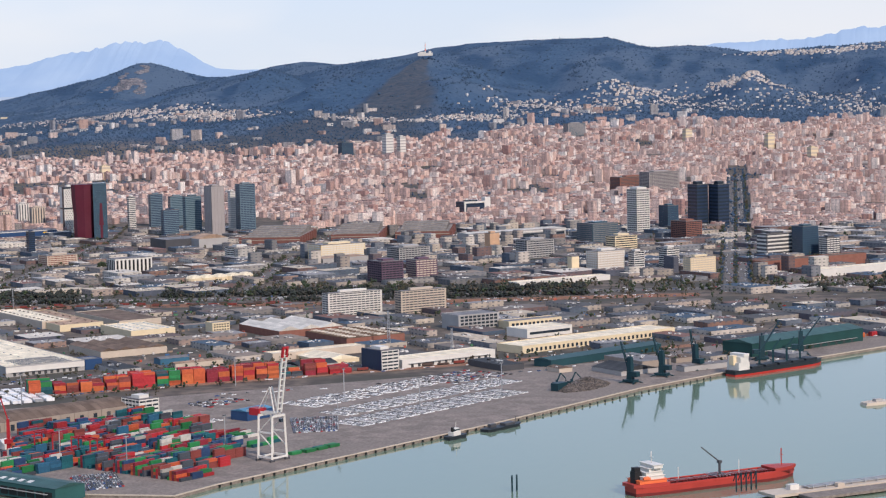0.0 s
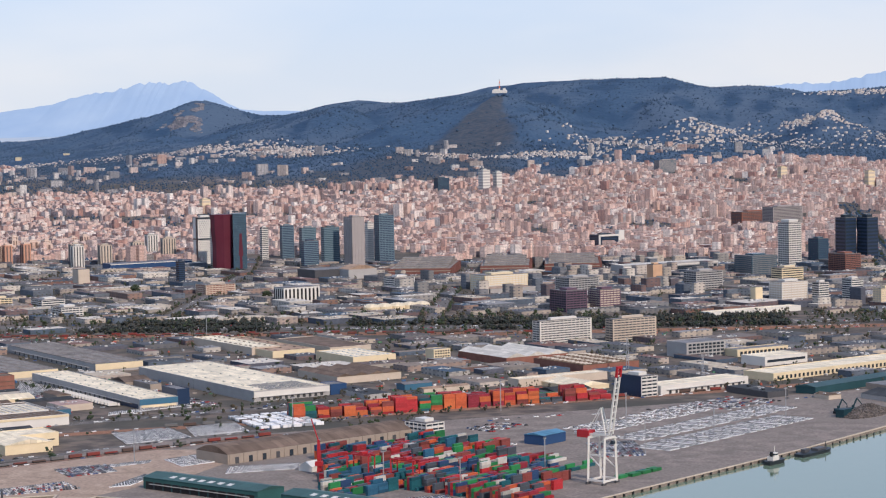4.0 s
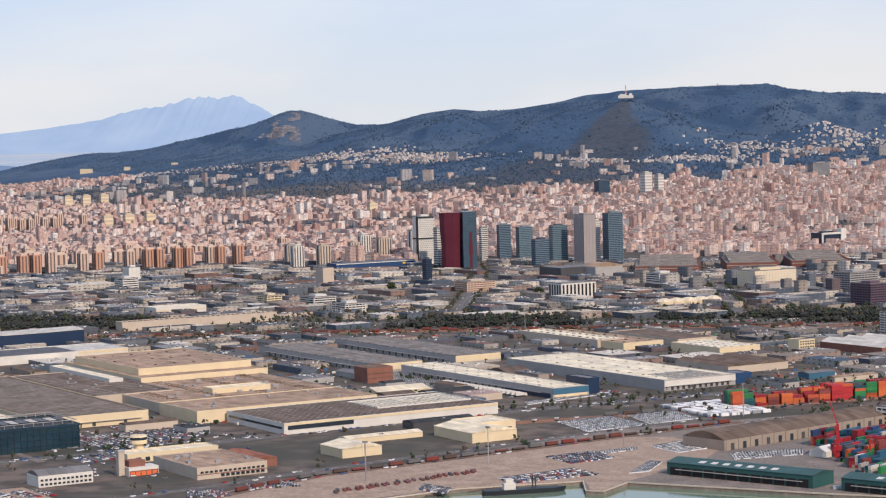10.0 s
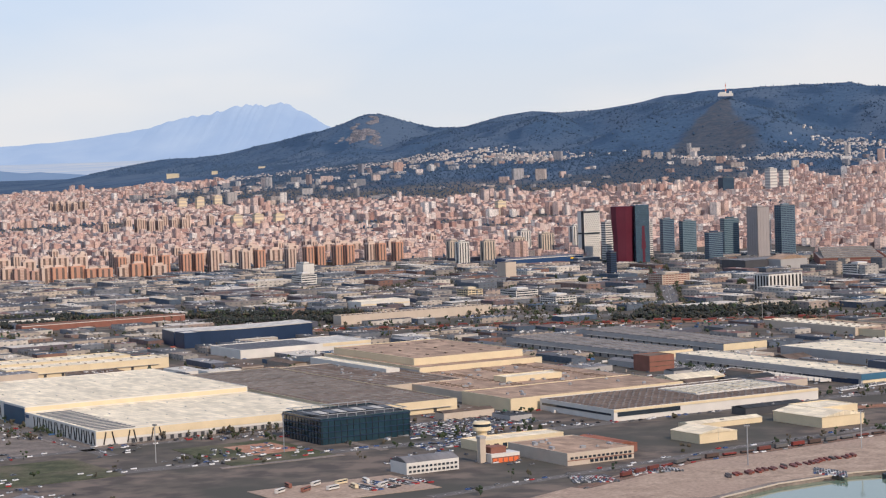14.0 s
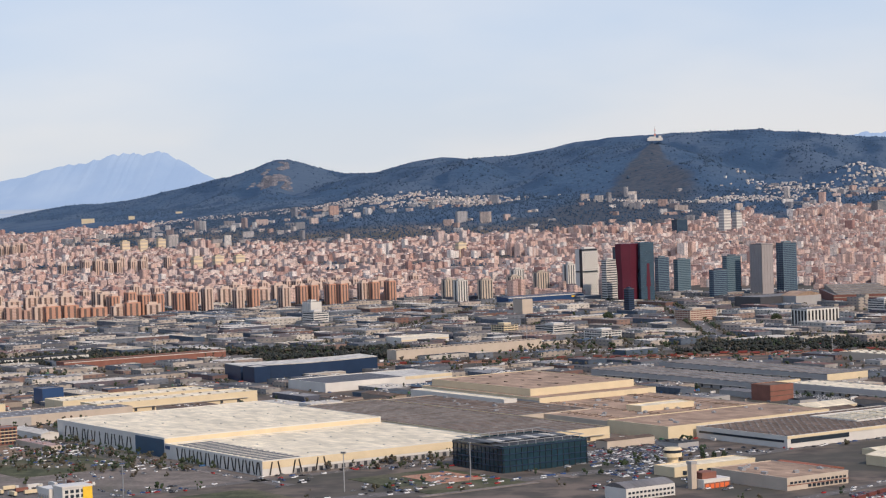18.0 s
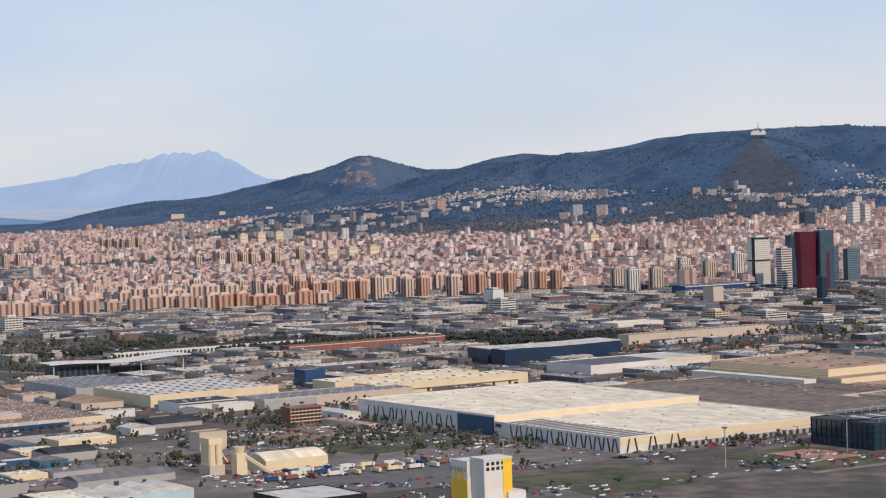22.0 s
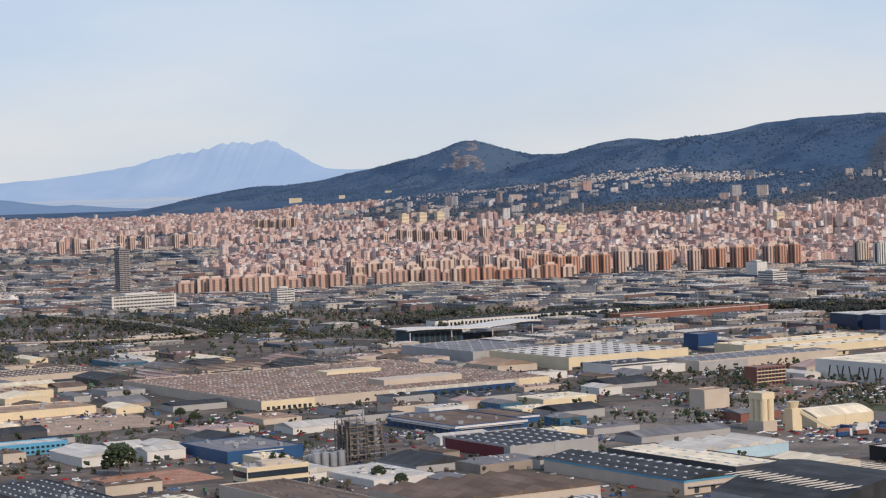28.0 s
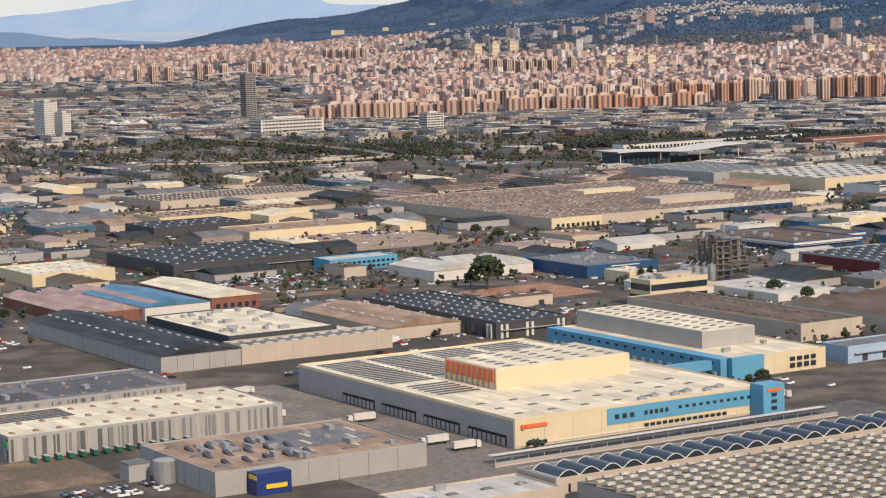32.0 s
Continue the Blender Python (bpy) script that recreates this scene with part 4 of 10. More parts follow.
# the bright logistics centre with the tall store, and its neighbours
def logistics_centre():
    t = hall("logistics_centre", 3253, 918, 132, 192, 12, W_CREAM, CREAM, "white logistics centre with blue office band and tall store", joints=11, docks_l=0, units=0,
             bands=(("r", W_BLUE, 4.6, 11.6, 47, 128), ("r", W_WHITE, 1.0, 1.5, 1, 128)), wins_r=((6.8, 3, 50, 62, 2.2, 2.0), (7.0, 5, 66, 80, 1.6, 1.8), (7.6, 11, 84, 126, 1.7, 1.3), (1.8, 14, 66, 112, 2.2, 1.4), (1.0, 4, 5, 16, 2.2, 1.6)),
             solar=((6, 112, 30, 186, 16), (34, 120, 60, 186, 14), (66, 128, 92, 188, 12), (97, 130, 124, 188, 11), (8, 72, 30, 104, 6)))
    # shaded long wall: grey skin with four groups of dock doors
    part("side_cladding", Shape().box(-0.12, 96, 0, 0.5, 191, 11.8), W_GREY, t)
    for g in range(4):
        y0 = 6 + g * 37
        part("dock_recess", Shape().box(-0.4, y0 + 15, 0.4, 0.5, 30, 4.6), RUBBER, t)
        for k in range(8):
            piece("dock_door", unit(0.3, 2.6, 3.4, W_GREY), t, -0.62, y0 + 2.2 + k * 3.7, 0.5)
    # the tall store rises through the roof
    part("tall_store", Shape().box(72, 90, 12, 74, 44, 9.6), W_CREAM, t, "tall cream store block")
    part("store_roof", Shape().box(72, 90, 21.61, 73.4, 43.4, 0.25), CREAM, t)
    part("orange_screen", Shape().box(34.8, 90, 15.4, 0.5, 43, 5.6), W_ORANGE, t, "orange translucent screen")
    for k in range(10):
        piece("mullion", unit(0.5, 0.5, 8.8, STEEL), t, 34.4, 69.5 + k * 4.55, 12.2)
    for i in range(5):
        for j in range(6):
            piece("skylight", unit(5, 1.4, 0.5, GREYROOF, "dome"), t, 44 + i * 14, 72 + j * 7.2, 21.85)
    for i in range(7):
        for j in range(3):
            piece("skylight", unit(4.5, 1.5, 0.5, GREYROOF, "dome"), t, 10 + i * 17, 12 + j * 15, 12.25)
    part("sign", Shape().box(10.5, -0.5, 8.3, 11, 0.2, 1.6), W_ORANGE, t, "orange sign board with plain bars")
    part("sign_mark", Shape().tube(3.6, -0.5, 8.2, 0.9, 1.8, 8), W_ORANGE, t)
    part("stair_tower", Shape().box(131, -5, 0, 12, 9, 14.5), W_BLUE, t, "blue stair tower with red sign")
    part("tower_sign", Shape().box(131, -9.65, 11.2, 8, 0.2, 1.4), W_ORANGE, t)
    for z in (3, 6, 9):
        piece("window", unit(3, 0.3, 1.6, GLASS), t, 131, -9.6, z)
    for k in range(6):
        piece("roof_unit", unit(4, 2.2, 2.0, STEEL, "fan"), t, 70 + k * 9, 6 + (k % 2) * 3, 12.2)
    return t


logistics_centre()


def cold_store():
    t = hall("cold_store", 3330, 1100, 58, 150, 9.5, W_CREAM, CREAM, "cream cold store with blue loading front and tall block", joints=8, units=9, wins_r=((2, 4, 34, 52, 3.0, 2.4), (5.5, 4, 34, 52, 3.0, 2.0)))
    part("blue_front", Shape().box(-4, 76, 0, 8, 150, 10.4), W_BLUE, t, "sky blue loading front")
    part("blue_return", Shape().box(6, -1.5, 0, 20, 3, 11), W_BLUE, t)
    for k in range(18):
        piece("window", unit(0.3, 2.4, 1.1, GLASS), t, -8.1, 8 + k * 7.9, 7.6)
    for k in range(20):
        piece("dock_door", unit(0.4, 3.0, 3.6, W_WHITE), t, -8.15, 6 + k * 7.2, 0.6)
    part("tall_block", Shape().box(26, 92, 9.5, 34, 110, 9), W_GREY, t, "tall grey block with cream roof")
    part("tall_roof", Shape().box(26, 92, 18.51, 33.6, 109.6, 0.3), CREAM, t)
    for i in range(3):
        for j in range(14):
            piece("skylight", unit(4, 1.4, 0.5, GREYROOF, "dome"), t, 15 + i * 11, 42 + j * 7.6, 18.8)
    part("link_bridge", Shape().box(-24, 10, 4.5, 34, 5, 4.5), W_BLUE, t, "blue link bridge")
    return t


cold_store()
hall("brown_depot", 3356, 1224, 44, 158, 9, W_BEIGE, BROWN, "long depot with brown felt roof and beige walls", lights=(2, 14), light_mat=GREYROOF, joints=8)


def office_block():
    t = hall("office_block", 3259, 1362, 44, 20, 16, W_CREAM, PALE, "cream office block with dark ribbon windows", "office", joints=0, units=5,
             bands=(("r", GLASS, 10.2, 14.0, 0.5, 43.5), ("r", GLASS, 3.6, 7.2, 0.5, 43.5), ("l", GLASS, 10.2, 14.0, 0.5, 19.5), ("l", GLASS, 3.6, 7.2, 0.5, 19.5)))
    part("roof_room", Shape().box(24, 10, 16.2, 22, 10, 3), W_BEIGE, t)


office_block()
hall("grey_depot", 3035, 1103, 46, 188, 9, W_GREY, DARKROOF, "long grey depot with dark low-pitched roof", top="gable_y", lights=(2, 16), light_size=(1.2, 4.0), joints=8)
hall("grey_annex", *at_corner(3035, 1103, 46.4, 0), 92, 22, 9, W_BEIGE, GREYROOF, "beige annex with pale roof strips", joints=8, lights=(12, 2), light_size=(5.0, 1.2), light_mat=PALE)
hall("food_depot", *at_corner(3035, 1103, 52, 26), 66, 108, 11, W_DARK, CREAM, "dark depot with cream roof full of plant", joints=0, units=26, bands=(("r", W_DARK, 7, 9.5, 0, 66),))
STRIP_PALE, STRIP_MID, STRIP_DARK = plain("warm_grey_strip", (0.42, 0.39, 0.34), 0.6), plain("mid_grey_strip", (0.22, 0.21, 0.20), 0.6), plain("dark_grey_strip", (0.12, 0.118, 0.115), 0.6)
for nm, cx, cy, ln, lab in (("striped_shed", 3047, 874, 60, "cream-roofed shed with grey striped cladding"), ("striped_shed", 2986, 923, 60, "striped grey shed with solar rows on the roof")):
    sh_ = hall(nm, cx, cy, 128, ln, 10, W_GREY, CREAM if cy < 900 else GREYROOF, lab, joints=0, lights=(12, 3), light_size=(2.2, 3.2), light_mat=BEIGE, group="striped sheds",
               solar=((4, 34, 44, 56, 6),) if cy < 900 else ((4, 6, 60, 30, 7), (66, 8, 120, 50, 8)), units=0 if cy < 900 else 8)
    strip = random.Random(int(cx))
    d = 1.5
    while d < 126:
        w_ = strip.choice((0.6, 0.9, 1.2, 1.6, 2.2))
        piece("cladding_strip", unit(w_, 0.2, 9.4, strip.choice((STRIP_PALE, STRIP_MID, STRIP_MID, STRIP_DARK))), sh_, d, -0.06, 0.3)
        d += w_ + strip.choice((0.8, 1.2, 1.8, 2.4))
    d = 1.5
    while d < 58:
        w_ = strip.choice((0.9, 1.4, 2.0))
        piece("cladding_strip", unit(0.2, w_, 9.4, strip.choice((STRIP_PALE, STRIP_MID, STRIP_DARK))), sh_, -0.06, d, 0.3)
        d += w_ + strip.choice((1.4, 2.4, 3.0))
    if cy < 900:
        part("green_sign", Shape().box(-0.3, 2.6, 5.6, 0.5, 4.0, 3.0), W_GREEN, sh_, "bright green sign")


W_NAVYBLUE = plain("navy_blue_panel", (0.02, 0.04, 0.16), 0.5)


def cash_store():
    t = hall("cash_store", 3155, 816, 94, 70, 9, W_GREY, BEIGE, "grey wholesale store with cluttered beige roof", "store", joints=13, units=24, lights=(5, 3), light_size=(7, 2.2), light_mat=GREYROOF)
    part("entrance_block", Shape().box(21, -4, 0, 15, 8, 8.5), W_NAVYBLUE, t, "dark blue entrance block")
    part("sign", Shape().box(22, -8.2, 2.4, 9, 0.3, 1.7), W_YELLOW, t, "yellow sign bars")
    part("sign", Shape().box(13.35, -5, 6.2, 0.3, 6, 1.6), W_YELLOW, t)
    part("roof_patch", Shape().box(64, 42, 9.27, 44, 34, 0.12), GREYROOF, t)
    for r in range(3):
        for k in range(5):
            piece("roof_light", unit(1.9, 7.5, 1.7, W_DARK, "saw"), t, 12 + k * 9.0, 14 + r * 17, 9.2)
    for k in range(6):
        piece("roof_strip", unit(1.6, 9, 0.25, CREAM), t, 50 + k * 7, 20 + (k % 3) * 14, 9.4)
    for k in range(4):
        piece("roof_duct", unit(9, 1.2, 1.2, STEEL), t, 16 + k * 9.2, 40 + (k % 2) * 14, 9.2, 90)


cash_store()
tk = thing("water_tank", 3126, 842, 0, 0, "round grey steel water tank beside the store", "tank")
part("shell", Shape().tube(0, 0, 0, 4.6, 9, 24), STEEL, tk)
part("lid", Shape().tube(0, 0, 9.01, 4.4, 0.4, 24, 3.6), W_GREY, tk)
tk2 = thing("pump_house", 3112, 846, 0, GRID, "small grey pump house", "shed")
part("body", Shape().box(0, 0, 0, 9, 9, 7), W_GREY, tk2)
part("roof", Shape().box(0, 0, 7.01, 9.6, 9.6, 0.4), GREYROOF, tk2)


def vaulted_hall():
    t = hall("vaulted_hall", 3286, 817, 250, 26, 9, W_BEIGE, GREYROOF, "long beige hall with a row of dark glass vaults", "hall", joints=0, parapet=0.4)
    rib, vault = Shape(), Shape()
    n = 12
    for k in range(1):
        prof = [(9.6 * i / n - 4.8, 2.6 * math.sin(math.pi * i / n)) for i in range(n + 1)]
        vault.solid([(a, -12.5, c) for a, c in prof] + [(a, 4.5, c) for a, c in prof], [(i, n + 1 + i, n + 2 + i, i + 1) for i in range(n)] + [tuple(range(n + 1)), tuple(range(2 * n + 1, n, -1))])
        for y in (-12.6, 4.6):
            for i in range(n):
                (a, c), (b, d) = prof[i], prof[i + 1]
                rib.beam((a, y, c + 0.12), (b, y, d + 0.12), 0.3)
    me_v, me_r = mesh_of("vault", vault, GLASS), mesh_of("vault_rib", rib, W_WHITE)
    for k in range(25):
        piece("glass_vault", me_v, t, 6 + k * 9.9, 13, 9.2)
        piece("vault_rib", me_r, t, 6 + k * 9.9, 13, 9.2)
        piece("gutter", unit(0.5, 17.4, 0.5, W_WHITE), t, 1 + k * 9.9, 9, 9.3)
        piece("slit_window", unit(1.0, 0.3, 3.2, GLASS), t, 6 + k * 9.9, -0.05, 3.6)


vaulted_hall()


def pipe_canopy():
    """The long pale strip between the logistics centre and the vaulted hall."""
    t = thing("covered_walkway", CANOPY_X, CANOPY_Y, 0, GRID, "long low walkway with pale flat roof beside the fence", "walkway", "")
    part("roof", Shape().box(80, 0, 3.4, 176, 3.6, 0.4), W_WHITE, t, "pale flat roof")
    part("gutter", Shape().box(80, -2.1, 3.2, 176, 0.5, 0.5), W_DARK, t)
    for k in range(23):
        piece("post", unit(0.3, 0.3, 3.4, W_GREY), t, -6 + k * 7.9, -1.2, 0)
    f = thing("perimeter_fence", CANOPY_X, CANOPY_Y, 0, GRID, "low grey perimeter fence on a concrete base", "fence")
    part("base", Shape().box(80, -7, 0, 180, 0.4, 0.8), W_BEIGE, f)
    part("mesh", Shape().box(80, -7, 0.8, 180, 0.08, 1.4), W_GREY, f)


CANOPY_X, CANOPY_Y = 3254, 891
pipe_canopy()
hall("low_white_roof", *at_corner(3286, 817, -62, -6), 60, 30, 7, W_BEIGE, PALE, "low flat-roofed hall with white gravel", "hall", joints=0, lights=(4, 1), light_size=(5, 2.4), light_mat=GREYROOF, units=4)
hall("great_factory_roof", *at_corner(3286, 817, 4, -104), 260, 96, 9, W_GREY, rib_roof("weathered_sheet_roof", (0.27, 0.235, 0.185), 5.0, 0.3, 0.8), "great old factory hall with rows of roof lights", "factory", top="saw_y", saw=12, lights=(34, 16), light_size=(3.4, 1.7), light_mat=PALE, joints=0)
hall("pink_roof_shed", 2921, 1275, 66, 120, 7, W_BRICK, PINKROOF, "brick shed with faded pink roof", top="multi_y", saw=22, joints=0)
hall("blue_roof_shed", 2957, 1301, 44, 100, 8, W_WHITE, BLUEROOF, "white shed with blue pitched roof", top="gable_y", joints=0)
hall("pale_roof_shed", 2985, 1346, 34, 110, 8, W_BRICK, CREAM, "brick shed with pale pitched roof", top="gable_y", joints=0, wins_r=((1, 6, 2, 32, 2.5, 3),))
hall("dark_depot", 2903, 1516, 124, 120, 9, W_DARK, DARKROOF, "wide depot with dark roof and rows of roof lights", lights=(9, 7), light_size=(1.3, 3.2), joints=8, docks_r=10, units=6)
hall("cream_roof_depot", 2817, 1466, 62, 70, 8, W_CREAM, CREAM, "cream depot with ribbed roof", lights=(8, 3), joints=8)
hall("pitched_depot", 3128, 1222, 48, 104, 7, W_BEIGE, BEIGE, "beige pitched depot behind the truck yard", top="gable_y", joints=0, lights=(2, 9), light_size=(1.4, 4))
hall("grey_pitched_depot", 3098, 1258, 28, 84, 6.5, W_WHITE, GREYROOF, "white walled shed with grey pitched roof", top="multi_y", saw=14, joints=0)
hall("skylit_depot", 3188, 1228, 48, 150, 9, W_DARK, DARKROOF, "charcoal depot with white wall strips and small roof lights", lights=(5, 16), light_size=(1.0, 2.0), joints=0, docks_r=3, units=5, wins_l=((1, 12, 6, 140, 4, 5),),
     bands=tuple((sd, W_WHITE, 0.3, 8.2, a, a + 1.6) for sd, at in (("r", (3, 6.5, 20, 23.5, 41, 44.5)), ("l", (4, 7.5, 40, 43.5, 76, 79.5, 112, 115.5, 143, 146.5))) for a in at))
hall("blue_office", 3008, 1551, 56, 24, 8, W_BLUE, PALE, "pale blue two-storey office", "office", joints=0, wins_r=((1.4, 13, 2, 54, 2.4, 1.6), (4.8, 13, 2, 54, 2.4, 1.6)))
hall("white_gable_shed", 3096, 1496, 40, 62, 7, W_WHITE, PALE, "white shed with pale pitched roof", top="gable_y", joints=0)
hall("deep_blue_store", 3199, 1510, 60, 80, 8, W_ROYAL, GREYROOF, "deep blue store with pale roof plant", "store", joints=0, units=12, bands=(("r", W_WHITE, 6.8, 7.5, 20, 44),))
hall("white_bays", 3405, 1268, 112, 86, 8, W_BEIGE, BROWN, "low bays with white ribbon skylights", top="multi_y", saw=16, joints=0, lights=(7, 3), light_size=(2.2, 16))
hall("pale_blue_shed", 3383, 1150, 64, 20, 8, plain("faded_blue_wall", (0.36, 0.46, 0.58), 0.6), GREYROOF, "faded blue shed with open doors", joints=0, docks_r=4)
hall("charcoal_centre", 3462, 1098, 60, 40, 9, W_DARK, GREYROOF, "charcoal sorting centre with bent white roof edge", joints=0, bands=(("r", W_WHITE, 8.8, 9.6, 0, 60), ("l", W_WHITE, 8.8, 9.6, 0, 40)), wins_r=((3, 2, 12, 22, 3, 2.4),))


ROSY = rib_roof("rosy_felt_roof", (0.30, 0.225, 0.175), 10.0, 0.3, 0.9)
MONITORS = palette("roof_monitor_paint", [(0.46, 0.33, 0.26), (0.22, 0.15, 0.12), (0.60, 0.54, 0.48), (0.32, 0.22, 0.17), (0.50, 0.40, 0.33)], 0.8)


def old_factory():
    """The long car works with hundreds of roof lights and open steel trusses behind."""
    t = hall("old_works", 3119, 1860, 300, 300, 8, W_BEIGE, ROSY, "old works with rosy brown roof and blue front", "factory", lights=(36, 34), light_size=(1.5, 1.7), light_mat=MONITORS, joints=0, units=22,
             bands=(("r", W_DEEP, 0.3, 5.4, 128, 262), ("r", PALE, 5.6, 8.6, 128, 262), ("r", W_CREAM, 0.2, 8.6, 266, 299), ("r", W_CREAM, 0.2, 8.3, 0, 52)), docks_r=0, wins_r=((0.6, 9, 4, 50, 3.0, 3.0), (0.5, 12, 140, 258, 5.0, 3.2)))
    part("roof_block", Shape().box(190, 60, 8.2, 84, 30, 5), W_BEIGE, t)
    part("roof_block", Shape().box(196, 200, 8.2, 60, 24, 3), W_CREAM, t)
    for i in range(15):
        tr = Shape()
        for j in range(20):
            y0, y1 = j * 7.5, (j + 1) * 7.5
            tr.beam((0, y0, 9), (0, y1, 9), 0.5).beam((0, y0, 11.6), (0, y1, 11.6), 0.5).beam((0, y0, 9), (0, y1, 11.6), 0.35)
        if i == 0:
            me = mesh_of("truss", tr, W_STONE)
        piece("roof_truss", me, t, 24 + i * 17, 302, 0)
        piece("column", unit(0.7, 0.7, 9, RUST), t, 24 + i * 17, 340, 0)
        piece("column", unit(0.7, 0.7, 9, RUST), t, 24 + i * 17, 420, 0)


RUST = plain("rusty_steel", (0.30, 0.17, 0.12), 0.8, 0.1, 3, 0.3)
old_factory()
hall("works_annex", 2760, 1905, 150, 60, 7, W_CREAM, BEIGE, "cream annex of the old works", joints=0, units=10, lights=(12, 5), light_mat=BROWN)
hall("works_annex", 2880, 1780, 120, 60, 6, W_CREAM, BEIGE, "low cream workshop with beige roof", joints=0, units=10)
hall("works_annex", 2700, 2080, 200, 90, 7, W_BEIGE, BROWN, "brown roofed workshop behind the works", joints=0, lights=(20, 8), light_mat=PALE)

hall("white_blue_terminal", 3330, 1668, 66, 104, 7, W_ROYAL, BROWN, "low freight terminal with white roof edge and blue walls", "terminal", joints=0, units=10, bands=(("r", W_WHITE, 5.6, 7.2, 0, 66), ("l", W_WHITE, 5.6, 7.2, 0, 104)), docks_r=7, docks_l=10)
hall("white_blue_terminal", *at_corner(3330, 1668, 67, 30), 30, 72, 6, W_ROYAL, BROWN, "lower wing of the freight terminal", "terminal", joints=0, bands=(("r", W_WHITE, 4.8, 6.2, 0, 30),))
hall("storage_tunnel", 2992, 1846, 26, 34, 5, W_CREAM, CREAM, "cream storage tunnel beside the gravel lot", "shed", top="vault_y", joints=0)
hall("rear_dark_depot", 2790, 1800, 90, 60, 8, W_DARK, DARKROOF, "dark depot behind the wide depot", joints=0, lights=(8, 3), light_size=(1.2, 3.0), units=4)
# the concrete plant and sheds
hall("barrel_lit_shed", 3536, 1355, 44, 152, 9, W_BEIGE, DARKROOF, "dark roofed shed with blue edge and many roof lights", top="gable_y", lights=(5, 15), light_size=(1.2, 2.6), joints=8, bands=(("r", W_BLUE, 7.6, 9, 0, 44), ("l", W_BLUE, 7.6, 9, 0, 152)), docks_r=3)
hall("cream_long_shed", 3562, 1418, 40, 140, 8, W_DARK, CREAM, "long shed with cream roof and dark walls", lights=(2, 10), joints=0)
hall("pale_blue_works", 3532, 1500, 76, 50, 8, plain("powder_blue_wall", (0.42, 0.55, 0.60), 0.6), PALE, "powder blue works with white posts", top="multi_y", saw=19, joints=6, lights=(4, 5), light_mat=GREYROOF)
hall("curved_roof_hall", 3625, 1238, 110, 100, 9, W_GREY, DARKROOF, "wide hall with curved ribbed grey roof", top="vault_y", lights=(2, 14), light_size=(40, 0.8), light_mat=PALE, joints=0)
hall("maroon_depot", 3399, 1522, 74, 90, 9, W_GREY, DARKROOF, "grey depot with maroon end wall and roof lights", lights=(6, 8), light_size=(1.4, 4), joints=10, bands=(("l", plain("maroon_wall", (0.16, 0.03, 0.035), 0.6), 0.3, 8.6, 8, 86),))
hall("brick_frame_block", 3532, 2030, 34, 18, 16, W_BRICK, GREYROOF, "brick and concrete frame building of five storeys", "office", joints=0, bands=(("r", W_CREAM, 3.2, 3.9, 0, 34), ("r", W_CREAM, 6.4, 7.1, 0, 34), ("r", W_CREAM, 9.6, 10.3, 0, 34), ("r", W_CREAM, 12.8, 13.5, 0, 34)),
     wins_r=tuple((z, 8, 1, 33, 2.6, 1.8) for z in (1, 4.2, 7.4, 10.6, 13.8)))
hall("cream_centre", 3332, 2218, 150, 150, 12, W_CREAM, PALE, "cream distribution centre with pale roof", lights=(10, 7), light_size=(2, 8), light_mat=GREYROOF, joints=10, bands=(("r", W_DARK, 0.3, 3.0, 4, 90),), docks_r=0)
hall("grey_centre", 3216, 2311, 100, 150, 12, W_GREY, GREYROOF, "grey distribution centre beside the canopy", lights=(7, 6), joints=10)
hall("white_dark_roof_shop", 3385, 2150, 66, 50, 10, W_WHITE, DARKROOF, "white shop with black roof", "shop", joints=0, units=6, bands=(("r", W_DARK, 8.6, 10, 0, 66),))
hall("white_shop_annex", *at_corner(3385, 2150, 36, -16), 40, 15, 7, W_WHITE, PALE, "low white shop annex", "shop", joints=0)
hall("grey_store_row", 3466, 2176, 176, 62, 10, W_BEIGE, GREYROOF, "store row with grey roof lights and cream end", joints=9, lights=(14, 3), bands=(("r", W_GREY, 0.2, 9.6, 0, 60),))
hall("cream_store", 3496, 2352, 186, 50, 11, W_CREAM, CREAM, "cream store with flat ribbed roof", joints=9, lights=(9, 2), light_mat=GREYROOF)
hall("cream_store", 3550, 2310, 196, 44, 11, W_CREAM, CREAM, "long cream store with dark roof steps", joints=9, lights=(9, 2), light_mat=BROWN, docks_r=8)
hall("blue_cube", 3440, 2440, 26, 26, 17, W_DEEP, GREYROOF, "deep blue windowless cube", "building", joints=0)


